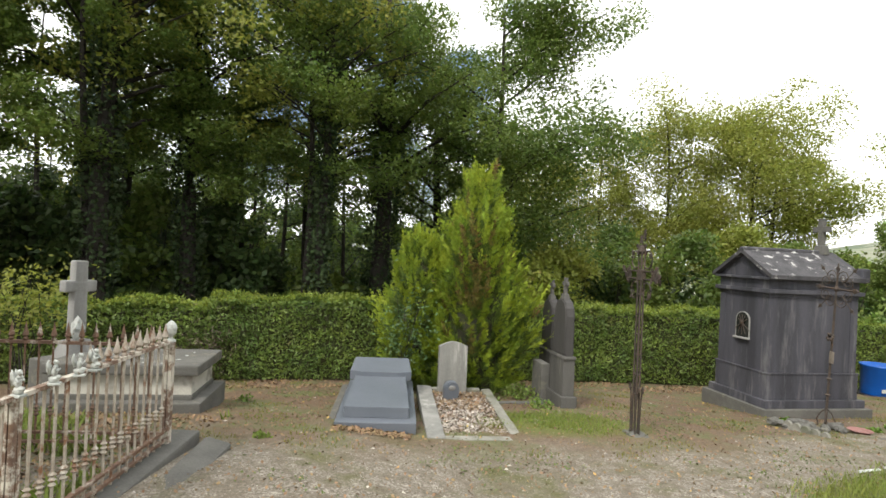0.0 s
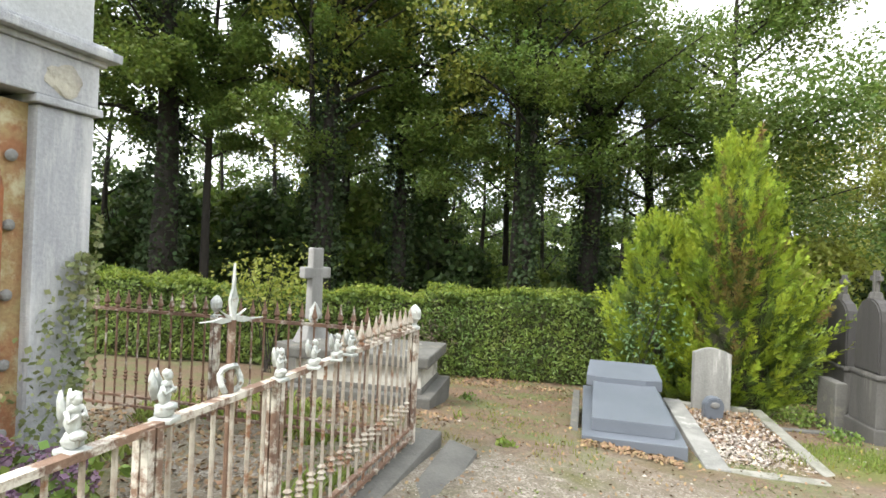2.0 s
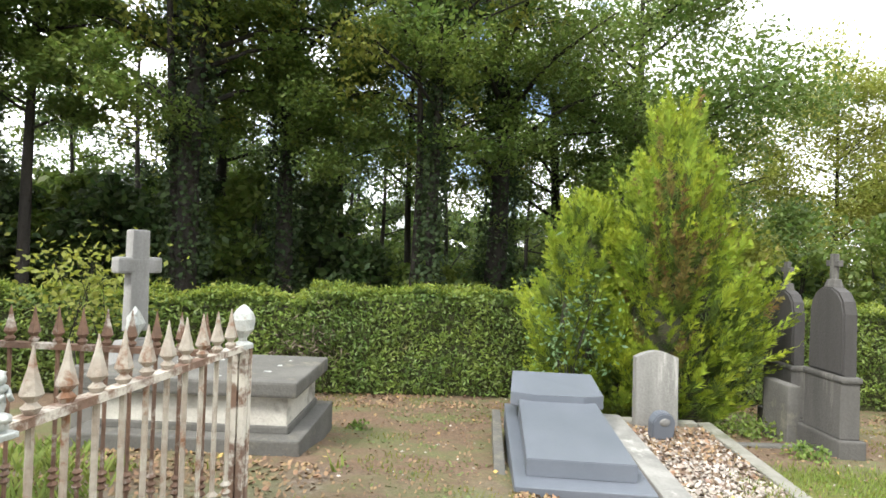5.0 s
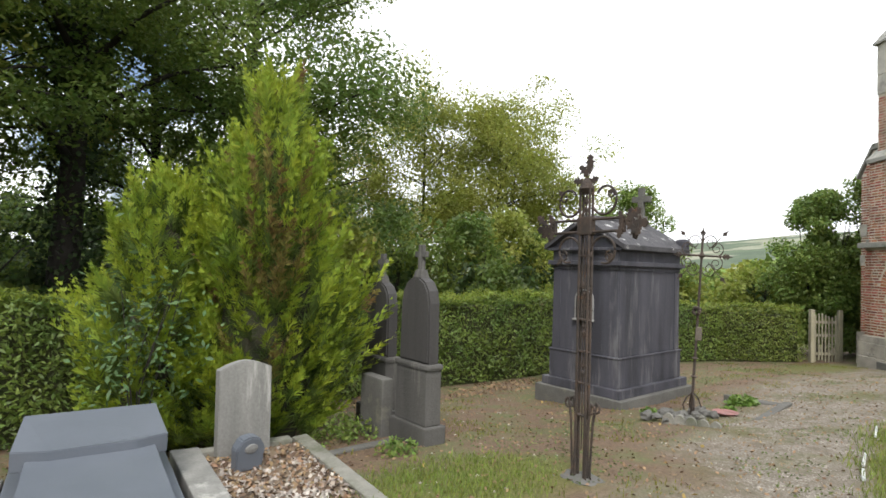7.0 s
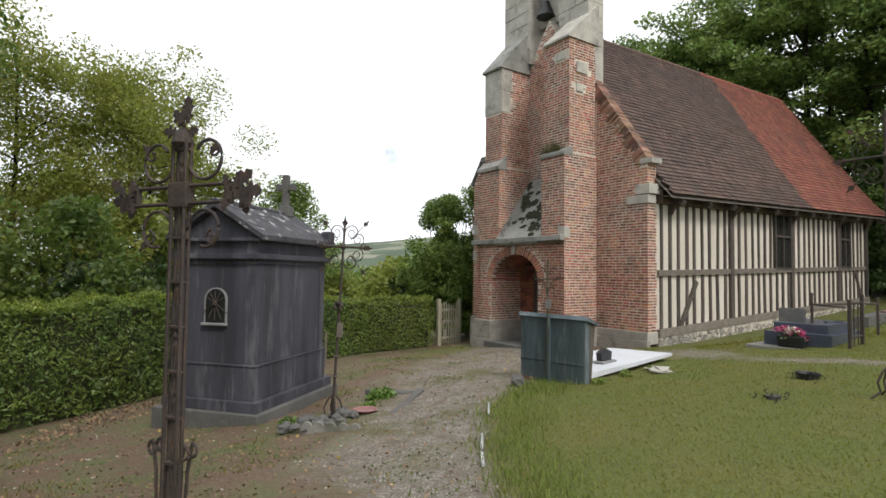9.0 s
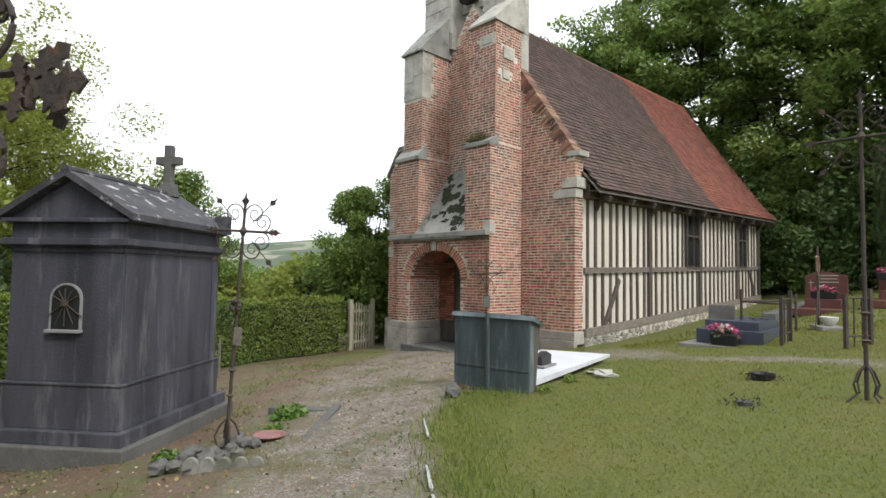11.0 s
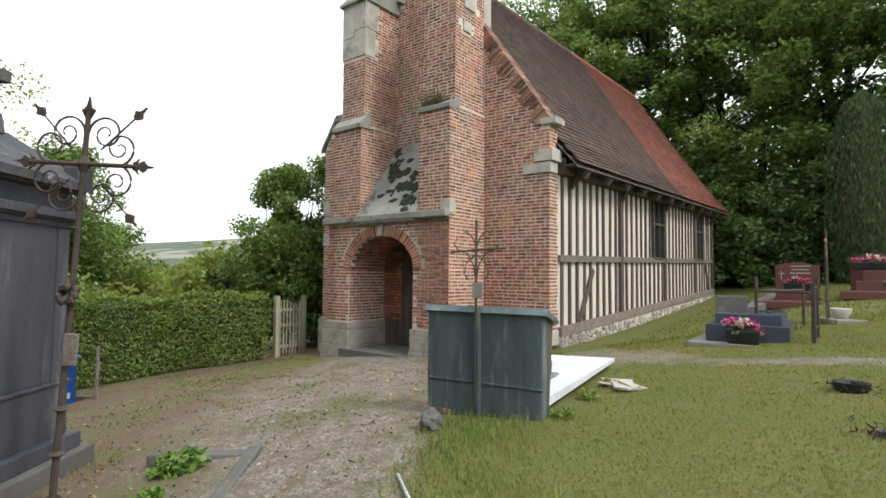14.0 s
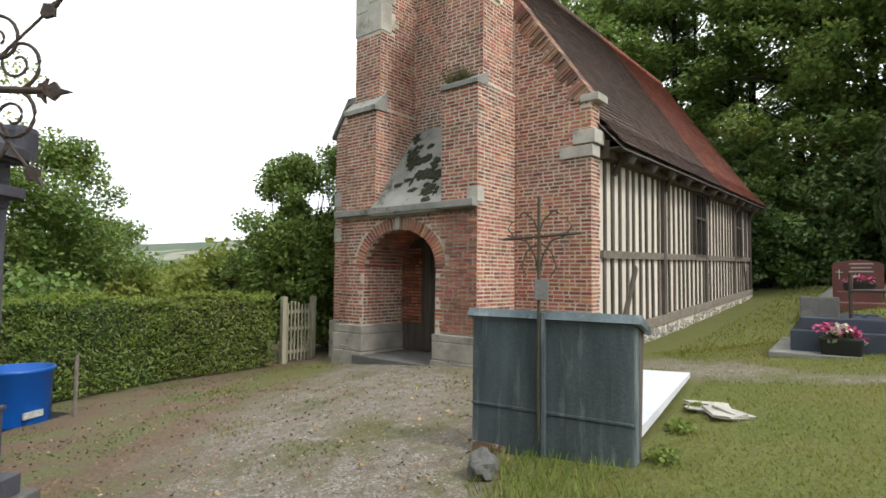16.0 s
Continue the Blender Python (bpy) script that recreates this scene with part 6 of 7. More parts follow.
part("cross", (lambda b: box(box(b, -0.1, 0.39, 1.35, 0.07, 0.03, 0.5), -0.1, 0.388, 1.45, 0.32, 0.03, 0.08))(bmesh.new()), M_BLACK, gt)
lw = thing("low_wall", pose(17.0, 1.0, gz(17, 1.0), 0, 0, -29.5), "low mossy stone wall beside the church", "wall")
part("wall", (lambda b: prism(b, [(1.0, -0.3), (1.0, 0.22), (11.5, 0.75), (11.5, -0.3)], 0.5, 0.85))(bmesh.new()), M_OLDSTONE, lw)


# rusty grave railings in the lawn
def railing_stub(x, y, rz, w=0.5):
    root = thing("iron_railing", pose(x, y, gz(x, y), 0, 0, rz), "rusty remains of an iron grave railing", "railing", "rusty railings")
    for k, (a, h) in enumerate(((0, 0.86), (w, 0.95))):
        b = bmesh.new()
        box(b, a, 0, h / 2, 0.055, 0.055, h, None, 0.006)
        part("post", b, M_IRON, root)
    for z in (0.2, 0.8):
        b = bmesh.new()
        rod(b, (0, 0, z), (w, 0, z), 0.016, None, 6)
        part("rail", b, M_IRON, root)
    for k in range(1, 3):
        b = bmesh.new()
        rod(b, (w * k / 3, 0, 0.0), (w * k / 3, 0, 0.8), 0.012, None, 6)
        part("bar", b, M_IRON, root)
    return root


hx = thing("iron_cross", pose(14.6, 1.1, gz(14.6, 1.1), 0, 0, -28), "rusty iron grave cross with a heart-shaped plate", "grave cross")
b = bmesh.new()
rod(b, (0, 0, -0.05), (0, 0, 1.7), 0.03, 0.022, 7)
part("stem", b, M_IRON, hx)
b = bmesh.new()
for sx in (-1, 1):
    tube(b, [(sx * p, 0, q) for p, q in ((0.0, 1.12), (0.1, 1.22), (0.17, 1.36), (0.15, 1.48), (0.07, 1.52), (0.0, 1.44))], 0.018)
for k in range(5):
    rod(b, (-0.1 + k * 0.05, 0, 1.2), (-0.1 + k * 0.05, 0, 1.48), 0.012, None, 5)
part("heart", b, M_FENCERUST, hx, "rusty heart-shaped plate")
for sx in (-1, 1):
    b = bmesh.new()
    tube(b, [(sx * 0.02, 0, 0.8), (sx * 0.18, 0, 0.35), (sx * 0.36, 0, 0.0)], 0.012)
    part("brace", b, M_IRON, hx)
wv = thing("white_vase", pose(14.4, 0.98, gz(14.4, 0.98)), "small chipped white stone vase on a slab", "vase")
part("slab", boxm(0, 0, 0.02, 0.7, 0.5, 0.1, 0.015), M_CONCRETE, wv)
b = bmesh.new()
lathe(b, [(0.07, 0.07), (0.1, 0.1), (0.15, 0.18), (0.17, 0.25), (0.14, 0.26), (0.1, 0.2)], 14)
part("bowl", b, M_WHITEWASH, wv)
ra = railing_stub(12.3, 2.42, -30, 0.55)
rb_ = railing_stub(11.6, 1.72, -60, 0.5)
lr = thing("iron_railing", pose(12.3, 2.42, gz(12.3, 2.42), 0, 0, -44), "long rusty rail of a grave enclosure", "railing")
b = bmesh.new()
rod(b, (0.3, 0.9, 0.72), (2.2, 0.9, 0.72), 0.022, None, 6)
rod(b, (0.3, 0.9, 0.0), (0.3, 0.9, 0.95), 0.025, None, 6)
rod(b, (2.2, 0.9, 0.0), (2.2, 0.9, 0.85), 0.025, None, 6)
rod(b, (-0.1, 0.0, 0.72), (0.3, 0.9, 0.72), 0.018, None, 6)
part("rail", b, M_IRON, lr)
for x_, y_ in ((9.5, 3.42), (8.05, 3.95)):
    pt = thing("sunken_pot", pose(x_, y_, gz(x_, y_)), "dark pot sunk in the grass with withered stems", "pot")
    b = bmesh.new()
    k_ = 0.95 if x_ > 9 else 0.5
    lathe(b, [(0.14 * k_, -0.05), (0.155 * k_, 0.03), (0.165 * k_, 0.075 * k_), (0.14 * k_, 0.07 * k_), (0.12 * k_, 0.02)], 16)
    part("pot", b, M_OLDSTONE if x_ < 9 else M_BLACK, pt)
    p = RNG.normal(0, 1, (70, 3)) * np.array([0.13, 0.1, 0.03]) + np.array([0, 0, 0.06])
    tagged(quads("stems", leaf_quads(p * np.array([1.2, 1.2, 0.5]), 0.07, aspect=0.2), M_BARK, pt), kind="stuff")


# ---- small grave bed beside the mausoleum ----
gb_ = thing("grave_kerb", pose(7.1, 8.62, -0.61, 0, 0, 15), "concrete kerb of a small earth grave", "grave kerb")
part("kerb", boxm(0.75, 0.0, 0.02, 1.6, 0.10, 0.16, 0.03, 0, None, 0.02), M_OLDSTONE, gb_)
part("kerb", boxm(1.5, 0.5, -0.02, 0.10, 0.9, 0.16, 0.03, 0, None, 0.02), M_OLDSTONE, gb_)
sc_ = thing("scalloped_edging", pose(5.95, 9.3, -0.62, 0, 0, -68), "scalloped concrete grave edging", "edging")
for k in range(5):
    b = bmesh.new()
    prism(b, [(k * 0.155 + 0.075 + 0.075 * math.cos(math.pi * q / 8), 0.06 + 0.10 * math.sin(math.pi * q / 8)) for q in range(9)] + [(k * 0.155, -0.05), (k * 0.155 + 0.15, -0.05)][:2], -0.03, 0.03)
    part("scallop", b, M_CONCRETE, sc_)
rk = thing("rubble_stones", pose(6.68, 9.4, -0.62), "mossy rubble heaped at the iron cross foot", "stones", kind="stuff")
b = bmesh.new()
for k in range(26):
    blob(b, (random.gauss(-0.25, 0.3), random.gauss(-0.05, 0.16), random.uniform(0, 0.07)), (random.uniform(0.05, 0.12), random.uniform(0.04, 0.09), random.uniform(0.03, 0.07)), k, 2, 0.5)
part("rubble", b, M_OLDSTONE, rk)
ds = thing("dish", pose(7.12, 9.12, gz(7.12, 9.12) + 0.02), "shallow pink terracotta saucer", "saucer")
b = bmesh.new()
lathe(b, [(0.13, 0), (0.175, 0.035), (0.185, 0.04), (0.16, 0.036), (0.12, 0.014)], 22)
part("saucer", b, M_TERRA, ds)
for x_, y_, n_, r_ in ((8.25, 9.55, 620, 0.24), (7.55, 9.35, 90, 0.1), (6.45, 9.95, 120, 0.12)):
    pl = thing("ground_plant", pose(x_, y_, gz(x_, y_)), "low bright green leafy plant", "plant")
    d_ = rand_dirs(n_) * np.array([r_ * 1.4, r_, r_ * 0.62]) * RNG.random((n_, 1)) ** 0.4
    d_[:, 2] = np.abs(d_[:, 2])
    quads("foliage", leaf_quads(d_, 0.075, flat=0.3, aspect=0.7), surf("fresh_leaves", (0.12, 0.21, 0.035), (0.16, 0.25, 0.05), 5.0, 0.5, 0.0, vary=0.3, island=True, trans=0.3), pl)
for x_, y_, n_, r_ in ((-1.95, 6.15, 60, 0.09), (-3.2, 9.15, 90, 0.13), (1.55, 10.2, 420, 0.32), (1.75, 9.2, 200, 0.2), (0.9, 9.75, 160, 0.2), (9.75, 5.85, 110, 0.12), (10.4, 5.55, 80, 0.1), (9.0, 6.15, 110, 0.12)):
    pl = thing("weed", pose(x_, y_, gz(x_, y_)), "clump of green weeds by the graves", "weed")
    d_ = rand_dirs(n_) * np.array([r_ * 1.3, r_, r_ * 0.9]) * RNG.random((n_, 1)) ** 0.4
    d_[:, 2] = np.abs(d_[:, 2])
    quads("foliage", leaf_quads(d_, 0.06, flat=0.2, aspect=0.6), M_BUSHLEAF if y_ > 6.2 else M_GRASSLONG, pl)
# white boundary tape on the path
tp = bmesh.new()
pts = [(5.0, 6.42), (5.45, 6.62), (6.1, 6.88), (6.8, 7.08), (7.7, 7.44)]
for k, (p, q) in enumerate(zip(pts, pts[1:])):
    if k == 2:
        continue
    box(tp, 0, 0, 0, math.dist(p, q) * 0.85, 0.022, 0.02, pose((p[0] + q[0]) / 2, (p[1] + q[1]) / 2, gz((p[0] + q[0]) / 2, (p[1] + q[1]) / 2) + 0.03, 0, 3, math.degrees(math.atan2(q[1] - p[1], q[0] - p[0]))), 0, 0, 0.006)
tagged(part("edging_strip", tp, M_WHITEPAINT), "broken white edging strip along the path", "edging", kind="structure")
# blue barrel behind the mausoleum
bb = thing("blue_barrel", pose(11.75, 14.45, gz(11.75, 14.45)), "bright blue plastic tub with a white label", "tub")
b = bmesh.new()
lathe(b, [(0.40, 0), (0.42, 0.05), (0.43, 0.75), (0.46, 0.78), (0.46, 0.82), (0.42, 0.82), (0.41, 0.7)], 28)
part("tub", b, M_BLUE, bb, smooth=True)
part("label", boxm(-0.12, -0.42, 0.2, 0.3, 0.03, 0.09), M_WHITEPAINT, bb)
part("tray", boxm(0.05, -0.05, 0.02, 1.15, 1.0, 0.05, 0.02), M_BLACK, bb)
sp = thing("stake", pose(12.1, 13.8, gz(12.1, 13.8)), "thin grey wooden stake", "stake")
part("stake", (lambda b: rod(b, (0, 0, -0.1), (0, 0, 0.9), 0.03, 0.028, 7))(bmesh.new()), M_TIMBERGREY, sp)
# cream gate at the end of the hedge
ga = thing("wooden_gate", pose(17.1, 12.9, gz(17.1, 12.9), 0, 0, -26), "cream painted wooden picket gate", "gate")
for k in range(7):
    part("picket", boxm(0.04 + k * 0.105, 0, 0.72 + 0.05 * math.sin(k), 0.036, 0.03, 1.4, 0.004, 0.0), M_GATE, ga)
for z in (0.25, 0.8, 1.2):
    part("rail", boxm(0.36, 0.035, z, 0.76, 0.03, 0.08), M_GATE, ga)
for x_ in (-0.08, 0.80):
    part("post", boxm(x_, 0, 0.75, 0.12, 0.12, 1.65, 0.01), M_GATE, ga)
# a small white house down in the valley
hs = thing("house", pose(114, 89, float(slope(np.array([114.0]), np.array([89.0]))[0]) + 1.5, 0, 0, 30), "distant white house with a dark roof", "house")
part("wall", boxm(0, 0, 1.4, 9, 6, 6.2), M_WHITESTONE, hs)
part("roof", (lambda b: prism(b, [(-5, 4.4), (5, 4.4), (0, 7.5)], -3.3, 3.3))(bmesh.new()), surf("slate", (0.1, 0.1, 0.11), (0.14, 0.14, 0.15), 2.0, 0.7, 0.1), hs)


# ---- hedges ----
def hedge(name, line, width, top, label, mat=M_HEDGE, density=2300, leaf=0.085, gap=()):
    """A clipped hedge along a polyline; top(x, y) gives the height of its top."""
    root = thing(name, Matrix.Identity(4), label, "hedge")
    pts, nrm, body_v, body_f = [], [], [], []
    for (x0, y0), (x1, y1) in zip(line, line[1:]):
        ln = math.hypot(x1 - x0, y1 - y0)
        ux, uy = (x1 - x0) / ln, (y1 - y0) / ln
        px, py = -uy, ux
        n = int(ln * density * 1.6)
        a = RNG.uniform(-0.1, ln + 0.1, n)
        zz = RNG.random(n)
        face = RNG.random(n)
        off = np.where(face < 0.46, -width / 2, np.where(face < 0.62, width / 2, RNG.uniform(-width / 2, width / 2, n)))
        x, y = x0 + ux * a + px * off, y0 + uy * a + py * off
        zb = ground_z(x, y)
        zt = np.array([top(p, q) for p, q in zip(x, y)])
        on_top = face >= 0.62
        z = np.where(on_top, zt, zb + 0.05 + zz * (zt - zb))
        bulge = np.array([noise.noise(Vector((p * 1.4, q * 1.4, r * 1.4))) * 0.17 + noise.noise(Vector((p * 3.4, q * 3.4, r * 3.4))) * 0.1 for p, q, r in zip(x, y, z)])
        x = x + px * np.where(on_top, 0, np.sign(off)) * (bulge + RNG.normal(0, 0.055, n) - 0.02)
        y = y + py * np.where(on_top, 0, np.sign(off)) * (bulge + RNG.normal(0, 0.055, n) - 0.02)
        z = z + np.where(on_top, bulge + np.abs(RNG.normal(0, 0.05, n)), 0)
        pts.append(np.stack([x, y, z], 1))
        nn = np.zeros((n, 3))
        nn[:, 0] = px * np.sign(off) * (~on_top)
        nn[:, 1] = py * np.sign(off) * (~on_top)
        nn[:, 2] = on_top * 1.0 + 0.35
        nrm.append(nn)
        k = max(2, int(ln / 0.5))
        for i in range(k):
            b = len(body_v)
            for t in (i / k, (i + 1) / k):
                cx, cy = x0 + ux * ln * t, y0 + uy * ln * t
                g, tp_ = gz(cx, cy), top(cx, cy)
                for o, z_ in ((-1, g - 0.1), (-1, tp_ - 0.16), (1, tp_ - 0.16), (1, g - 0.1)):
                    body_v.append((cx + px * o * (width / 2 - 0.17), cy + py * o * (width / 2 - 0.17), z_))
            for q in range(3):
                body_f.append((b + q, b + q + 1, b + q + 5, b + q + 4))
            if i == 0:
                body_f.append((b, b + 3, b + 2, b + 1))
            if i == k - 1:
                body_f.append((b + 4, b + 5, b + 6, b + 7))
    # closed body behind the leaves, coloured dark for the shade among the twigs
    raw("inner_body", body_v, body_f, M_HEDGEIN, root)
    p = np.concatenate(pts)
    tagged(quads("leaves", leaf_quads(p, leaf, normal=np.concatenate(nrm) * 0.7, aspect=0.36), mat, root), kind="stuff")
    up_ = p[np.concatenate(nrm)[:, 2] > 0.9]
    up_ = up_[RNG.random(len(up_)) < 0.6] + np.array([0, 0, 0.03])
    tagged(quads("new_growth", leaf_quads(up_, leaf * 1.1, up=0.7, aspect=0.3), M_SHOOT, root), kind="stuff")
    return root


def top_a(x, y):
    return 0.86 + 0.05 * noise.noise(Vector((x * 0.8, y * 0.8, 1))) - 0.17 * max(0, 1 - abs(x + 0.9) / 0.5)


def top_left(x, y):
    return 0.78 + 0.12 * noise.noise(Vector((x * 0.9, y * 0.9, 5))) + 0.10 * max(0.0, -8.5 - x)


hedge("hedge", [(-14, 7.9), (-9.5, 9.4), (-5.05, 11.65)], 0.9, top_left, "loose green hedge with light shoots")
hedge("hedge", [(-4.9, 11.9), (-1.2, 13.2), (1.6, 14.1)], 0.9, top_a, "clipped green hornbeam hedge")
hedge("hedge", [(1.6, 14.1), (4.2, 14.8), (8.0, 15.3), (11.0, 16.3)], 0.9, lambda x, y: 0.74 + 0.04 * noise.noise(Vector((x, y, 2))), "long clipped green hedge")
hedge("hedge", [(11.3, 16.6), (13.4, 16.3), (15.2, 14.9)], 1.0, lambda x, y: 0.5 + 0.05 * noise.noise(Vector((x, y, 3))), "dark clipped hedge by the path")
hedge("hedge", [(15.3, 14.85), (16.9, 13.4)], 1.0, lambda x, y: 0.5 + 0.04 * noise.noise(Vector((x, y, 4))), "bright yellow-green end of the clipped hedge", surf("bright_hedge_leaves", (0.14, 0.19, 0.03), (0.17, 0.21, 0.04), 1.0, 0.55, 0.0, vary=0.35, island=True, trans=0.3))
n = 3000   # brown twiggy gap between the two hedges
gp = np.array([-5.2, 11.5, -0.1]) + RNG.normal(0, 1, (n, 3)) * np.array([0.35, 0.25, 0.33])
tw = leaf_quads(gp, 0.13, aspect=0.12)
bs = tagged(quads("dry_twigs", tw, surf("dry_twig", (0.13, 0.10, 0.075), (0.19, 0.15, 0.11), 5.0, 0.9, 0.0, vary=0.4, island=True)), "tangle of dry brown twigs between hedges", "twigs", kind="stuff")


# ---- golden conifers ----
def plume_quads(rng, o, d, ln, wide, twigs):
    """Feathery boughs: arrays of roots o, directions d, lengths ln; twigs fan out flat on both sides of each axis."""
    n = len(o)
    up = np.array([0.0, 0.0, 1.0])
    side_ = np.cross(d, up + rng.normal(0, 0.35, (n, 3)))
    side_ /= np.linalg.norm(side_, axis=1)[:, None]
    nrm_ = np.cross(side_, d)
    qs = ([], [])
    for k in range(twigs):
        f = (k + rng.random((n, 1))) / twigs
        sgn = 1.0 if k % 2 else -1.0
        root_ = o + d * ln * f + up * (ln * 0.22 * f * f) + nrm_ * rng.normal(0, 0.022, (n, 1))
        reach = wide * (1.04 - f) ** 0.9 * rng.uniform(0.65, 1.15, (n, 1))
        t = d * 0.9 + side_ * sgn * rng.uniform(0.2, 0.62, (n, 1)) + up * rng.uniform(0.0, 0.5, (n, 1)) + rng.normal(0, 0.12, (n, 3))
        t /= np.linalg.norm(t, axis=1)[:, None]
        w = np.cross(t, nrm_ + rng.normal(0, 0.5, (n, 3)))
        w /= np.linalg.norm(w, axis=1)[:, None] + 1e-9
        for j, (g0, g1, ww) in enumerate(((0.0, 1.0, 0.012), (0.15, 0.62, 0.009), (0.3, 0.8, 0.009), (0.45, 0.95, 0.008), (0.6, 1.1, 0.008))):
            tt = t if j == 0 else t + w * (0.6 if j % 2 else -0.6)
            p0 = root_ + t * reach * g0
            l_ = reach * (g1 - g0) + 0.03
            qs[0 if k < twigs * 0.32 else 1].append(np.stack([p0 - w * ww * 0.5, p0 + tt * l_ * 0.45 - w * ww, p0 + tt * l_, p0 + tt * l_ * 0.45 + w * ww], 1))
    return np.concatenate(qs[0]), np.concatenate(qs[1])


def conifer(x, y, h, r, seed, label, boughs=420, brown=None, shape=(0.72, 0.98, 1.0, 0.8, 0.45, 0.1)):
    """A dense cone of upswept feathery boughs; brown: bearing, height and size of a patch of browned sprays."""
    z = gz(x, y) - 0.05
    root = thing("conifer", pose(x, y, z), label, "conifer")
    rng = np.random.default_rng(seed)
    t = bmesh.new()
    rod(t, (0, 0, 0), (0, 0, h * 0.9), 0.09, 0.015, 8)
    part("trunk", t, M_BARK, root)
    levels = [0, 0.12, 0.3, 0.55, 0.8, 1.0]
    # dark core: the shade between the boughs, put into its colour
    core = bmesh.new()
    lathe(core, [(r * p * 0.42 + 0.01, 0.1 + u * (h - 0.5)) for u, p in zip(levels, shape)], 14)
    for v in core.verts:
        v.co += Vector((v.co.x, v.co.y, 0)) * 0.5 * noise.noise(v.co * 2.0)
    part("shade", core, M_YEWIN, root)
    ub = rng.random(boughs) ** 1.1
    ab = rng.uniform(0, 2 * np.pi, boughs)
    lump = np.array([noise.noise(Vector((math.cos(p) * 1.3, math.sin(p) * 1.3, u * h * 0.9 + seed))) for p, u in zip(ab, ub)])
    rad = r * np.interp(ub, levels, shape) * (0.55 + 0.42 * lump) * rng.uniform(0.62, 1.12, boughs)
    rise = np.interp(ub, [0, 0.5, 1], [0.65, 1.15, 2.8])[:, None] * rng.uniform(0.7, 1.35, (boughs, 1))
    out = np.stack([np.cos(ab), np.sin(ab), np.zeros(boughs)], 1)
    d = out + np.array([0, 0, 1.0]) * rise + rng.normal(0, 0.14, (boughs, 3))
    d /= np.linalg.norm(d, axis=1)[:, None]
    ln = np.interp(ub, [0, 0.4, 1], [0.62, 0.78, 0.5])[:, None] * rng.uniform(0.6, 1.3, (boughs, 1)) * min(1.0, 0.45 + r * 0.55)
    o = out * rad[:, None] + np.array([0, 0, 1.0]) * (0.08 + ub * (h - 0.62))[:, None]
    dead = np.zeros(boughs, bool)
    if brown:
        dead = dead | (rng.random(boughs) < 0.03)
        turn = np.abs((ab - radians(brown[0]) + np.pi) % (2 * np.pi) - np.pi)
        dead |= np.hypot(turn / brown[3], (o[:, 2] - brown[1]) / brown[2]) < rng.uniform(0.2, 1.2, boughs)
    # inner sprays: older growth, its green also darkened for the shade there
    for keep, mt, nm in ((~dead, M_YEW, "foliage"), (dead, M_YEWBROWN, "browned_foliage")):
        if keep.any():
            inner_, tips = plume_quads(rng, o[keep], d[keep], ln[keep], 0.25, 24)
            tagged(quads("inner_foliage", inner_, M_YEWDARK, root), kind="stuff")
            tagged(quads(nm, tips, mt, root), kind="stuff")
    return root


conifer(0.72, 10.75, 4.6, 1.08, 3, "golden-green conifer with upswept sprays and brown patches", 640, (-100, 1.9, 1.1, 0.5))
conifer(-0.42, 11.1, 3.45, 0.85, 11, "smaller golden-green conifer beside the tall one", 360, None, (0.8, 1.0, 0.95, 0.82, 0.55, 0.12))
conifer(0.25, 10.65, 1.35, 0.7, 21, "low golden conifer shoots behind the headstone", 110)
rw = thing("rowan_sapling", pose(-0.62, 10.25, gz(-0.62, 10.25)), "young blue-green leafy shrub growing up through the conifer", "shrub")
st_ = bmesh.new()
for k in range(5):
    tube(st_, [(0, 0, 0), (random.uniform(-.15, .15), random.uniform(-.1, .1), 0.8), (random.uniform(-.35, .35), random.uniform(-.2, .1), 1.8)], 0.014, 5, 0.004)
part("stem", st_, M_BARK, rw)
d_ = RNG.normal(0, 1, (620, 3)) * np.array([0.27, 0.16, 0.42]) + np.array([0.05, -0.05, 1.25])
tagged(quads("foliage", leaf_quads(d_, 0.085, flat=0.45, aspect=0.4), M_ROWAN, rw), kind="stuff")


# ---- trees ----
def crown_points(rng, centres, n, tier=0.85):
    """Leaf places in lumpy clusters; tier flattens them into layers."""
    c = np.array([q[:3] for q in centres])
    r = np.array([q[3] for q in centres])
    pick = rng.choice(len(c), n, p=r ** 2 / (r ** 2).sum())
    d = rng.normal(size=(n, 3))
    d /= np.linalg.norm(d, axis=1)[:, None]
    rad = r[pick][:, None] * rng.random((n, 1)) ** 0.45
    return c[pick] + d * rad * np.array([1, 1, tier])


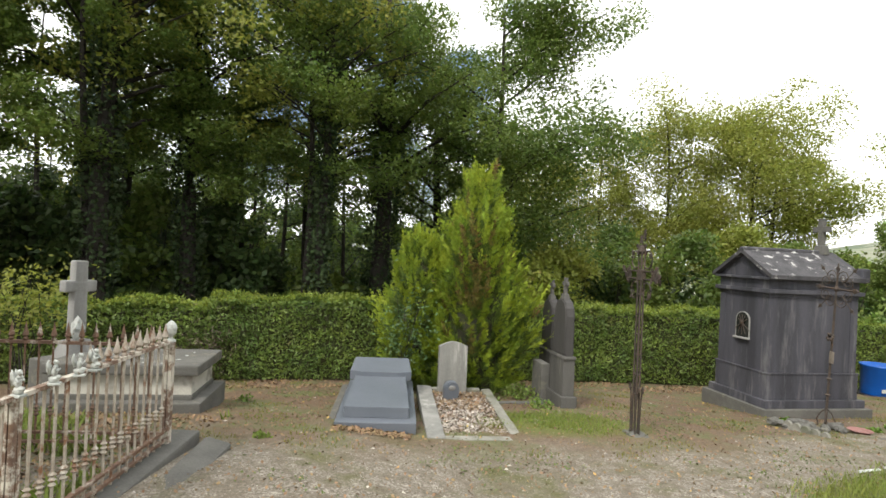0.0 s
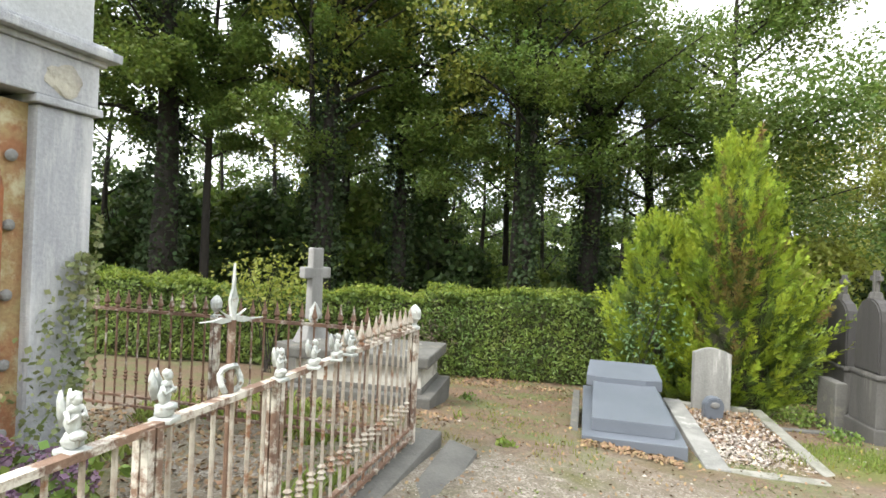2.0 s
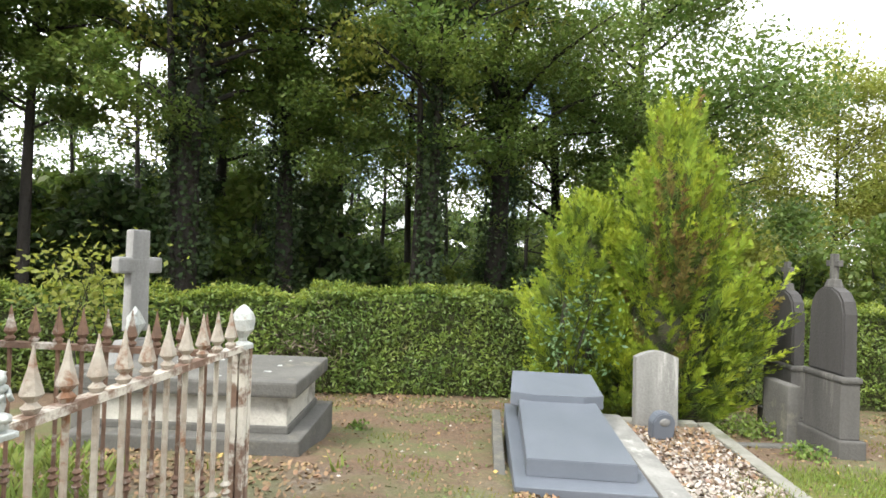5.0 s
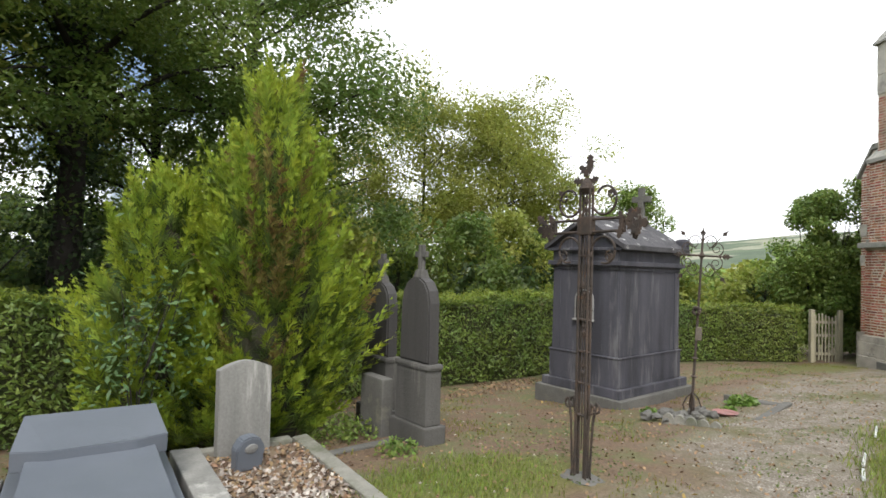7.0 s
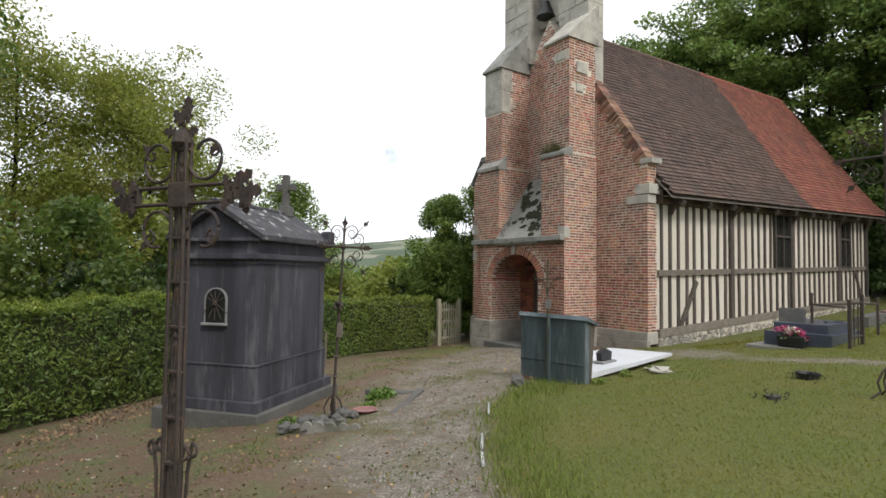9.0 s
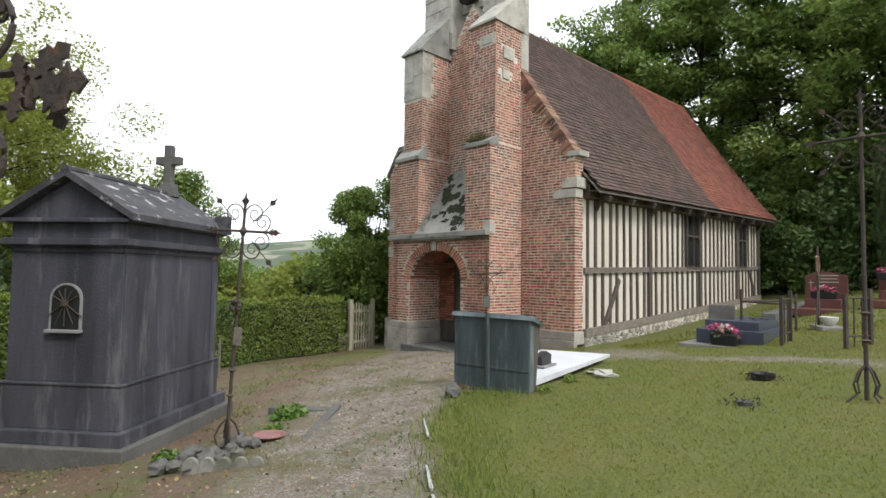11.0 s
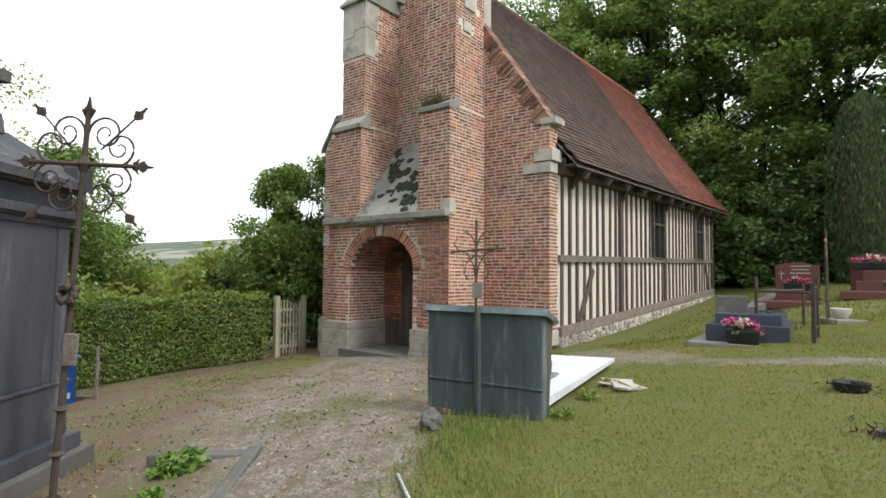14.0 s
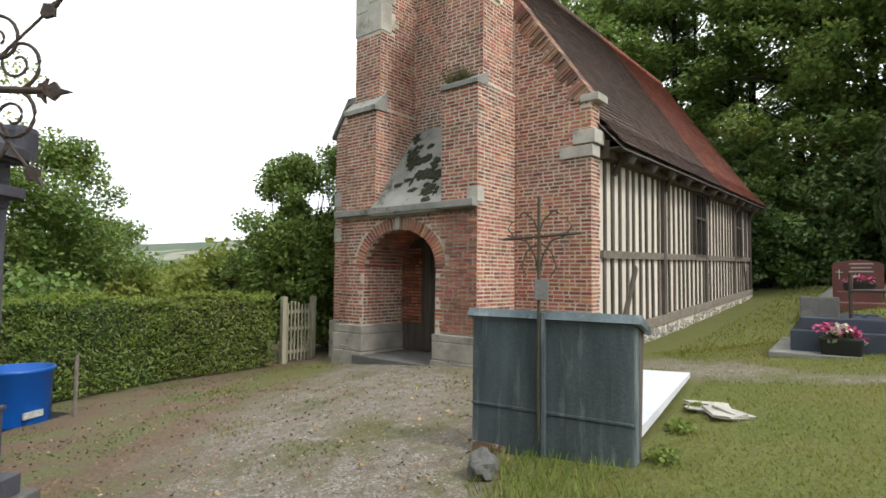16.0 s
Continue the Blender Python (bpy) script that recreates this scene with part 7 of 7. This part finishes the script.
def tree(name, x, y, h, spread_, seed, label, leaf_mat, n, leaf, bole=0.45, trunk_r=0.22, lean=(0, 0), ivy=False, limbs=9, category="tree", zbase=None, tier=0.85, lump=1.0):
    """Tapered trunk, limbs and a crown of small leaves with gaps. bole: where the crown begins."""
    rng = np.random.default_rng(seed)
    rnd = random.Random(seed)
    z = gz(x, y) - 0.15 if zbase is None else zbase
    root = thing(name, pose(x, y, z), label, category)
    b = bmesh.new()
    path = []
    for k in range(9):
        t = k / 8
        path.append(Vector((lean[0] * t * h + 0.12 * math.sin(seed + t * 5), lean[1] * t * h + 0.12 * math.cos(seed * 2 + t * 4), t * h * 0.92)))
    tube(b, path, trunk_r, 9, trunk_r * 0.18)
    cents = []
    for k in range(limbs):
        t = bole + (0.97 - bole) * (k + rnd.random() * 0.6) / limbs
        i0 = min(7, int(t * 8))
        q = path[i0].lerp(path[i0 + 1], t * 8 - i0)
        a = rnd.uniform(0, 6.283)
        reach = spread_ * (0.55 + 0.5 * math.sin(math.pi * min(1, (t - bole) / (1 - bole) * 0.85 + 0.15))) * rnd.uniform(0.7, 1.05)
        e = q + Vector((math.cos(a) * reach, math.sin(a) * reach, reach * rnd.uniform(0.15, 0.55)))
        m = q.lerp(e, 0.5) + Vector((0, 0, reach * 0.08))
        tube(b, [q, m, e], trunk_r * 0.32 * (1.1 - t * 0.6), 5, 0.015)
        for f in (0.35, 0.55, 0.75, 0.9, 1.05):
            c = q.lerp(e, f)
            cents.append((c.x + rnd.gauss(0, 0.16 * spread_), c.y + rnd.gauss(0, 0.16 * spread_), c.z + rnd.gauss(0, 0.16 * spread_), lump * spread_ * rnd.uniform(0.12, 0.25)))
    part("trunk", b, M_BARK, root, smooth=True)
    p = crown_points(rng, cents, n, tier)
    tagged(quads("crown", leaf_quads(p, leaf, rng, flat=0.25 if tier > 0.6 else 0.55, aspect=0.6), leaf_mat, root), kind="stuff")
    if ivy:
        k = 3600
        t = rng.random(k) * 0.72
        ii = np.minimum(7, (t * 8).astype(int))
        pp = np.array([list(path[i].lerp(path[i + 1], u * 8 - i)) for i, u in zip(ii, t)])
        a = rng.uniform(0, 6.283, k)
        rr = trunk_r * 1.05 + rng.random(k) ** 2 * 0.26
        pp[:, 0] += np.cos(a) * rr
        pp[:, 1] += np.sin(a) * rr
        tagged(quads("ivy", leaf_quads(pp, 0.13, rng, flat=0.0, aspect=0.8), M_IVY, root), kind="stuff")
    return root


WOOD = "tall woodland tree with dark ivy-clad trunk and green leaves"
for k, (x, y, h, sp_, r, iv) in enumerate((
        (-8.0, 17.0, 15, 3.4, 0.30, True), (-9.3, 14.6, 14, 3.0, 0.34, True), (-3.7, 17.0, 15, 3.2, 0.20, True), (-2.3, 19.6, 15, 4.2, 0.42, True),
        (-13.2, 12.4, 15, 3.6, 0.42, True), (-7.2, 19.5, 15, 2.6, 0.13, False), (-5.6, 22, 16, 3.2, 0.16, False), (-15.5, 9.8, 15, 3.6, 0.3, True),
        (-11.0, 19.0, 16, 3.4, 0.25, False), (-4.6, 20.5, 16, 3.0, 0.15, True), (-18, 13, 16, 4.0, 0.35, True), (-0.2, 24, 15, 3.6, 0.3, False), (-12.3, 13.2, 13, 2.4, 0.15, False))):
    tree("tree", x, y, h, sp_, 40 + k, WOOD, M_WOODLEAF, 29000 if x < -7.6 else (30000 if x > -2.5 else 13500), 0.13, 0.42, r, (0.02 * math.sin(k * 2.1), 0.01), iv, 19, tier=0.6, lump=1.12)
tree("tree", 1.6, 20.0, 14.5, 4.2, 61, "broad woodland tree at the edge of the wood", M_WOODLEAF, 66000, 0.13, 0.22, 0.24, (0.02, 0), False, 28, tier=0.6, lump=1.45)
tree("tree", -4.4, 17.6, 13.5, 3.8, 62, "woodland tree with hanging yellow-green leaves", M_LIGHTLEAF, 6500, 0.15, 0.5, 0.16, (0.0, -0.06), False, 12)
tree("tree", -9.9, 14.9, 13.5, 3.6, 63, "woodland tree with hanging yellow-green leaves", M_LIGHTLEAF, 6500, 0.15, 0.45, 0.16, (0.02, -0.05), False, 12)
for k in range(16):      # further trunks, thin crowns
    x, y = -24 + k * 1.75 + random.uniform(-0.6, 0.6), 25 + random.uniform(0, 9)
    tree("tree", x, y, 14 + random.uniform(-1, 2), 3.2, 90 + k, "slender woodland tree further back", M_WOODLEAF, 3800, 0.17, 0.25, random.uniform(0.1, 0.2), (0, 0), False, 8)
for k in range(15):      # and round the left side of the wood
    an, r_ = radians(-90 + k * 4.9), 24 + 8 * (k * 0.618 % 1.0)
    tree("tree", math.sin(an) * r_, 3 + math.cos(an) * r_, random.uniform(12, 15), 3.2, 160 + k, "slender leafy tree deep in the wood", M_DARKLEAF if k % 3 == 1 else M_WOODLEAF, 4200, 0.2, 0.25, random.uniform(0.12, 0.22), (0, 0), False, 12)
# pale ash-like trees in the gap of sky
for k, (x, y, h, sp_, n_) in enumerate(((11.6, 28.5, 14.6, 3.8, 17000), (15.0, 27.0, 14.6, 4.0, 19000), (8.6, 31, 12.6, 3.2, 13000), (5.4, 30, 12.0, 3.0, 11000), (17.6, 28.5, 12.6, 3.0, 12000), (3.0, 33, 12.5, 3.2, 9000))):
    tree("tree", x, y, h, sp_, 130 + k, "airy yellow-green tree against the pale sky", M_LIGHTLEAF, int(n_ * 2.6), 0.14, 0.2, 0.16, (0.03 * math.sin(k), 0), False, 30, tier=0.7, lump=1.5)


def shrub(x, y, rx, ry, h, n, mat, leaf, seed, label, zb=None):
    """A bush: stems and an uneven mass of leaves."""
    rng = np.random.default_rng(seed)
    z = gz(x, y) if zb is None else zb
    root = thing("bush", pose(x, y, z), label, "bush")
    b = bmesh.new()
    for k in range(6):
        a = rng.uniform(0, 6.283)
        tube(b, [(0.1 * math.cos(a), 0.1 * math.sin(a), -0.1), (rx * 0.3 * math.cos(a), ry * 0.3 * math.sin(a), h * 0.4), (rx * 0.55 * math.cos(a), ry * 0.55 * math.sin(a), h * 0.8)], 0.045, 5, 0.01)
    part("stem", b, M_BARK, root)
    cents = []
    for _ in range(58):
        a, u = rng.uniform(0, 6.283), rng.uniform(0.06, 0.98)
        w = math.sqrt(max(0.05, 1 - (2 * u - 0.85) ** 2)) * rng.uniform(0.5, 1.08)
        cents.append((rx * w * math.cos(a), ry * w * math.sin(a), h * u, min(rx, ry) * rng.uniform(0.24, 0.44)))
    tagged(quads("leaves", leaf_quads(crown_points(rng, cents, int(n * 0.75)), leaf * 1.3, rng, flat=0.3, aspect=0.6), mat, root), kind="stuff")
    k = n // 8      # larger leaves within, mostly in a darker green that stands for shade
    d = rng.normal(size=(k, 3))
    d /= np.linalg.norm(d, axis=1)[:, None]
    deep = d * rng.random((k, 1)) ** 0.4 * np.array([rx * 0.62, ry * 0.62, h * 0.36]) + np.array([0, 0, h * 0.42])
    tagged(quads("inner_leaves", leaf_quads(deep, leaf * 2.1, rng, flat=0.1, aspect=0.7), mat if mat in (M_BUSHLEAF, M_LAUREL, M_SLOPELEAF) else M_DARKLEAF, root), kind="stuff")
    return root


# dark understorey behind the hedge
for k in range(15):
    x = -20 + k * 1.75
    y = np.interp(x, [-20, -10, 6], [14.5, 18.5, 20.5]) + random.uniform(-0.8, 1.2)
    shrub(x, float(y), 1.7, 1.5, random.uniform(2.9, 4.0) + (1.7 if x < -7 else 0.0), 6500, M_DARKLEAF if k % 3 else M_WOODLEAF, 0.19, 200 + k, "shaded green undergrowth of the woodland")
for k in range(15):
    x = -28 + k * 2.6
    shrub(x, 31 + random.uniform(-2, 3), 2.6, 2.2, random.uniform(4.2, 5.8), 4600, M_DARKLEAF if k % 2 else M_WOODLEAF, 0.3, 240 + k, "dark undergrowth far back in the wood")
for k in range(30):     # the wood closes behind
    an = radians(-88 + k * 3.4)
    r_ = 27 + 7 * (k * 0.618 % 1.0) + (6 if k > 17 else 0)
    x, y = math.sin(an) * r_, 3 + math.cos(an) * r_
    shrub(x, y, 2.6, 2.2, 2.9 + r_ * 0.06 - gz(x, y) - random.uniform(0.0, 1.0), 5200, M_DARKLEAF if k % 2 else M_WOODLEAF, 0.3, 700 + k, "dark green thicket closing the wood")
# bushes beyond the long hedge
for k, (x, y, h) in enumerate(((4.0, 19, 3.6), (6.4, 20.5, 4.6), (9, 20, 4.2), (11.6, 21, 5.0), (14.0, 22, 4.6), (16.5, 22.5, 4.2), (8, 24, 5.2), (19.5, 24, 4.4), (2.2, 21.5, 4.4))):
    shrub(x, y, 2.1, 1.8, h + 0.8, 10500, M_WOODLEAF if k % 3 else M_LIGHTLEAF, 0.125, 260 + k, "tall green bushes beyond the hedge")
# tree and shrubs between hedge and church
shrub(18.9, 13.6, 1.5, 1.4, 5.4, 36000, M_BUSHLEAF, 0.085, 280, "tall dark bush beside the church")
shrub(20.6, 12.6, 1.6, 1.4, 6.2, 34000, M_BUSHLEAF, 0.085, 281, "tall dark bush beside the church")
shrub(19.0, 16.0, 1.6, 1.3, 3.2, 5000, M_LIGHTLEAF, 0.13, 282, "yellow-green shrub beyond the gate")
shrub(21.5, 17.5, 2.0, 1.6, 3.0, 5000, M_BUSHLEAF, 0.14, 283, "green shrub growing beyond the gate")
shrub(16.0, 18.5, 2.2, 1.5, 2.7, 4500, M_BUSHLEAF, 0.14, 284, "green shrub growing beyond the hedge")
shrub(23.5, 22.0, 2.4, 1.8, 3.4, 4500, M_LIGHTLEAF, 0.17, 285, "yellow-green shrub on the slope")
shrub(22.3, 24.3, 2.9, 2.4, 8.6, 42000, M_BUSHLEAF, 0.115, 300, "dark broad-leaved tree beyond the hedge")
shrub(25.6, 25.3, 2.2, 2.0, 6.4, 15000, M_BUSHLEAF, 0.115, 301, "dark broad-leaved bush beyond the hedge")
for k in range(40):     # hedgerows and copses down the valley
    an = radians(36 + 34 * (k * 0.618 % 1.0))
    r_ = 42 + 110 * (k / 40)
    x, y = math.sin(an) * r_, math.cos(an) * r_
    tall_ = 1.0 + r_ * 0.026 - float(slope(np.array([x]), np.array([y]))[0])
    shrub(x, y, 4.5 + r_ * 0.02, 4.0, tall_ * random.uniform(0.75, 1.05), 2600, M_BUSHLEAF if k % 3 else M_LIGHTLEAF, 0.3 + r_ * 0.004, 320 + k, "green copse in the valley fields")
# wooded slope behind the church and the graves
for k in range(20):
    t = k / 19
    y = 8 - 22 * t
    x = np.interp(t, [0, 0.45, 1], [37, 35, 25]) + random.uniform(-1.5, 1.5)
    tree("tree", float(x), y, random.uniform(16, 21), 4.2, 400 + k, "tall dark tree on the wooded slope", M_SLOPELEAF if k % 4 else M_WOODLEAF, 13000, 0.24, 0.2, 0.28, limbs=18, tier=0.55, lump=1.2)
for k in range(14):
    t = k / 13
    x, y = np.interp(t, [0, 0.5, 1], [31.5, 30, 24]) + random.uniform(-0.6, 0.6), 5 - 17 * t
    shrub(float(x), y, 2.0, 1.8, random.uniform(4.2, 5.8), 11000, M_LAUREL if k % 3 else M_SLOPELEAF, 0.17, 440 + k, "dense dark laurel-like bushes behind the graves")


def column_cypress(x, y, h, r):
    root = thing("cypress", pose(x, y, gz(x, y)), "dark columnar cypress behind the graves", "cypress")
    # solid inner cone, its dark colour painting the shade between sprays
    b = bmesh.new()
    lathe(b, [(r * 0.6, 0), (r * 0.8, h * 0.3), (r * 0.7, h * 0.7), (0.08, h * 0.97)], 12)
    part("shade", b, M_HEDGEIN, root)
    n_ = 9000
    u = RNG.random(n_)
    a = RNG.uniform(0, 6.283, n_)
    rr = r * np.interp(u, [0, 0.3, 0.7, 0.92, 1], [0.75, 1, 0.92, 0.55, 0.05]) * RNG.uniform(0.72, 1.18, n_)
    p = np.stack([np.cos(a) * rr, np.sin(a) * rr, u * h], 1)
    tagged(quads("foliage", leaf_quads(p, 0.22, up=1.6, aspect=0.25, flat=0.0), M_DARKLEAF, root), kind="stuff")


column_cypress(25.5, -5.6, 7.0, 1.05)
cpt = thing("holly_shoot", pose(-5.6, 9.2, gz(-5.6, 9.2)), "young shrub with bright yellow-green shoots", "shrub")
d_ = RNG.normal(0, 1, (900, 3)) * np.array([0.45, 0.3, 0.3]) + np.array([-1.4, 0.0, 1.6])
quads("foliage", leaf_quads(d_, 0.09), M_LIGHTLEAF, cpt)
st_ = bmesh.new()
for k in range(7):
    tube(st_, [(-1.4 + random.uniform(-.1, .1), 0, 0), (-1.4 + random.uniform(-.3, .3), 0, 0.9), (-1.4 + random.uniform(-.5, .5), random.uniform(-.2, .2), 1.9)], 0.012, 5, 0.004)
part("stem", st_, M_BARK, cpt)


# ---- grass, stones, fallen leaves ----
def scatter(n, x0, x1, y0, y1, want):
    x, y = RNG.uniform(x0, x1, n), RNG.uniform(y0, y1, n)
    k = want(x, y)
    return x[k], y[k]


def wobble(x, y):
    return np.array([noise.noise(Vector((p * 0.9, q * 0.9, 4))) for p, q in zip(x, y)])


def blades(name, x, y, h, w, mat, label, lean=0.5):
    n_ = len(x)
    z = soil_z(x, y) - 0.004
    p = np.stack([x, y, z], 1)
    a = RNG.uniform(0, 6.283, n_)
    hh = h * RNG.uniform(0.45, 1.25, (n_, 1))
    tip_ = p + np.concatenate([(np.cos(a) * lean)[:, None] * hh, (np.sin(a) * lean)[:, None] * hh, hh], 1)
    s = np.stack([-np.sin(a), np.cos(a), np.zeros(n_)], 1) * w
    mid_ = p * 0.45 + tip_ * 0.55 + np.array([0, 0, 1]) * hh * 0.12
    q = np.stack([p - s, p + s, mid_ + s * 0.8, tip_], 1)
    return tagged(quads(name, q, mat), label, "grass", kind="stuff")


x, y = scatter(190000, 0.0, 15.5, -3.5, 7.4, lambda p, q: (q < lawn_edge(p) + 0.05 + 0.25 * wobble(p, q)) & (RNG.random(len(p)) < np.minimum(np.clip(p / 2.5, 0, 1), np.clip((q + 3.5) / 2.5, 0, 1))))
ok = ~((np.abs(y - np.interp(x, [8, 10.3, 11.7, 13.5, 16], [0.6, 1.75, 4.45, 5.35, 5.4])) < 0.42) & (x > 9.4) & (RNG.random(len(x)) < 0.8))
ok &= ~((x > 9.1) & (x < 12.4) & (y > 6.25 - 0.42 * (x - 9.1)) & (y < 7.5 - 0.4 * (x - 9.6)))
blades("lawn_grass", x[ok], y[ok], 0.03, 0.0038, M_GRASS, "short mown churchyard grass", 0.9)
x, y = scatter(16000, 14, 30, -8, 5, lambda p, q: q < 5.2 - 0.56 * (p - 14.5))
blades("lawn_grass", x, y, 0.07, 0.012, M_GRASS, "mown grass beside the church")
x, y = scatter(26000, 3.0, 10.5, 4.0, 7.5, lambda p, q: np.abs(q - lawn_edge(p) + 0.25) + np.abs(RNG.normal(0, 0.35, len(p))) < 0.62 + 0.35 * wobble(p, q))
blades("edge_grass", x, y, 0.085, 0.0042, M_GRASSLONG, "longer grass along the lawn edge")
x, y = scatter(15000, 0.6, 3.9, 6.9, 9.7, lambda p, q: np.hypot((p - 2.0) / 1.25, (q - 8.1) / 0.85) + 0.7 * wobble(p, q) + np.abs(RNG.normal(0, 0.3, len(p))) < 0.95)
blades("grass_patch", x, y, 0.055, 0.0045, M_GRASSLONG, "patch of fresh grass among the graves")
x, y = scatter(60000, -5, 17, 4.5, 14, lambda p, q: (wobble(p * 1.2, q * 1.2) > 0.24) & (q > lawn_edge(p)) & (np.abs(q - np.interp(p, [-9, -3, 0, 3, 6, 9, 12, 15, 18], [4.2, 4.6, 5.0, 5.3, 7.3, 8.7, 9.3, 9.8, 10.4])) > 1.1))
blades("sparse_grass", x, y, 0.045, 0.005, M_GRASS, "sparse grass on the bare soil")


def flat_bits(name, x, y, size, mat, label, category, lift=0.006):
    p = np.stack([x, y, soil_z(x, y) + lift + RNG.uniform(0, 0.01, len(x))], 1)
    return tagged(quads(name, leaf_quads(p, size, flat=0.86, aspect=0.65), mat), label, category, kind="stuff")


x, y = scatter(15000, -6, 15, 4, 13, lambda p, q: q > lawn_edge(p))
flat_bits("leaf_litter", x, y, 0.036, M_LITTER, "brown leaf litter on the soil", "leaf litter")
x, y = scatter(7000, -6.2, -2.7, 1.5, 7.2, lambda p, q: wobble(p * 1.5, q * 1.5) > -0.25)
flat_bits("leaf_litter", x, y, 0.05, M_LITTER, "dead leaves covering the fenced grave plot", "leaf litter")
x, y = scatter(9000, -6.2, -2.7, 1.5, 7.2, lambda p, q: wobble(p * 1.3 + 4, q * 1.3) > 0.12)
blades("plot_weeds", x, y, 0.13, 0.014, M_GRASSLONG, "green weeds growing inside the fenced plot", 0.7)
x, y = RNG.uniform(-1.3, -0.3, 500), RNG.normal(6.86, 0.09, 500)
flat_bits("leaf_litter", x, y, 0.05, M_LITTER, "drift of reddish dead leaves by the tomb", "leaf litter", 0.02)
x, y = scatter(300, -6, 14, 2, 12, lambda p, q: q > lawn_edge(p) - 0.5)
flat_bits("fallen_leaves", x, y, 0.05, M_LEAFLIT, "yellow fallen leaves", "fallen leaves", 0.02)


def pebbles(name, x, y, r, mat, label):
    """Small stones: squat octahedra."""
    n_ = len(x)
    z = soil_z(x, y) - 0.002
    s = r * RNG.uniform(0.5, 1.5, n_)
    a = RNG.uniform(0, 6.283, n_)
    v, f = [], []
    for k in range(n_):
        ca_, sa_ = math.cos(a[k]) * s[k], math.sin(a[k]) * s[k]
        b_ = len(v)
        v += [(x[k] + ca_, y[k] + sa_, z[k]), (x[k] - sa_ * 0.7, y[k] + ca_ * 0.7, z[k]), (x[k] - ca_, y[k] - sa_, z[k]), (x[k] + sa_ * 0.7, y[k] - ca_ * 0.7, z[k]), (x[k], y[k], z[k] + s[k] * 0.6)]
        f += [(b_, b_ + 1, b_ + 4), (b_ + 1, b_ + 2, b_ + 4), (b_ + 2, b_ + 3, b_ + 4), (b_ + 3, b_, b_ + 4)]
    return tagged(raw(name, v, f, mat), label, "gravel", kind="stuff")


x, y = scatter(46000, -3, 15, 3.5, 11.5, lambda p, q: (np.abs(q - np.interp(p, [-9, -3, 0, 3, 6, 9, 12, 15, 18], [4.2, 4.6, 5.0, 5.3, 7.3, 8.7, 9.3, 9.8, 10.4])) < 1.35 + 0.6 * wobble(p, q)) & (q > lawn_edge(p)))
pebbles("gravel_stones", x, y, 0.0075, M_PATCH, "loose pale gravel of the path")
x, y = scatter(900, -3, 15, 4, 13, lambda p, q: q > lawn_edge(p))
pebbles("stones", x, y, 0.02, M_PATCH, "scattered small stones")

# low weeds creeping over the soil, thickest towards the hedges
def weed_want(p, q):
    hed = np.interp(p, [-6, -1.2, 1.6, 8, 11, 15], [11.0, 13.0, 13.8, 15, 16, 14.5])
    return (q > lawn_edge(p) + 0.1) & (wobble(p * 0.8 + 9, q * 0.8) + 0.45 * wobble(p * 3.0, q * 3.0) > 0.16 + 0.10 * np.clip(hed - q, 0, 4) / 2 - 0.12)


x, y = scatter(52000, -6, 16, 4.5, 15, weed_want)
flat_bits("creeping_weeds", x, y, 0.03, surf("weed_leaves", (0.085, 0.125, 0.028), (0.13, 0.15, 0.04), 1.5, 0.6, 0.0, vary=0.4, island=True, trans=0.2), "low green weeds creeping over the soil", "weeds", 0.012)
x, y = scatter(26000, -6, 12, 8, 14.5, lambda p, q: (q > np.interp(p, [-6, -1.2, 1.6, 8, 12], [9.6, 11.6, 12.4, 13.4, 14.6])) & (wobble(p, q + 5) > -0.15))
flat_bits("leaf_litter", x, y, 0.055, M_LITTER, "brown leaf litter drifted along the hedge foot", "leaf litter", 0.012)

# ---- single bricks of the gable's lower courses ----
brick_mesh = bpy.data.meshes.new("brick")
bv = [(0, 0.02, 0), (1, 0.02, 0), (1, 0.02, 1), (0, 0.02, 1), (0.03, -1, 0.08), (0.97, -1, 0.08), (0.97, -1, 0.92), (0.03, -1, 0.92)]
brick_mesh.from_pydata(bv, [], [(4, 5, 6, 7), (0, 1, 5, 4), (1, 2, 6, 5), (2, 3, 7, 6), (3, 0, 4, 7)])
brick_mesh.materials.append(M_BRICK_P)
for o, u, nrm_, w, h, d in bricks.single:
    q = new("brick", brick_mesh)
    q.parent = gable
    q.matrix_local = Matrix.Translation(o) @ Matrix(((u.x, -nrm_.x, 0, 0), (u.y, -nrm_.y, 0, 0), (0, 0, 1, 0), (0, 0, 0, 1))) @ Matrix.Diagonal((w, d, h, 1))
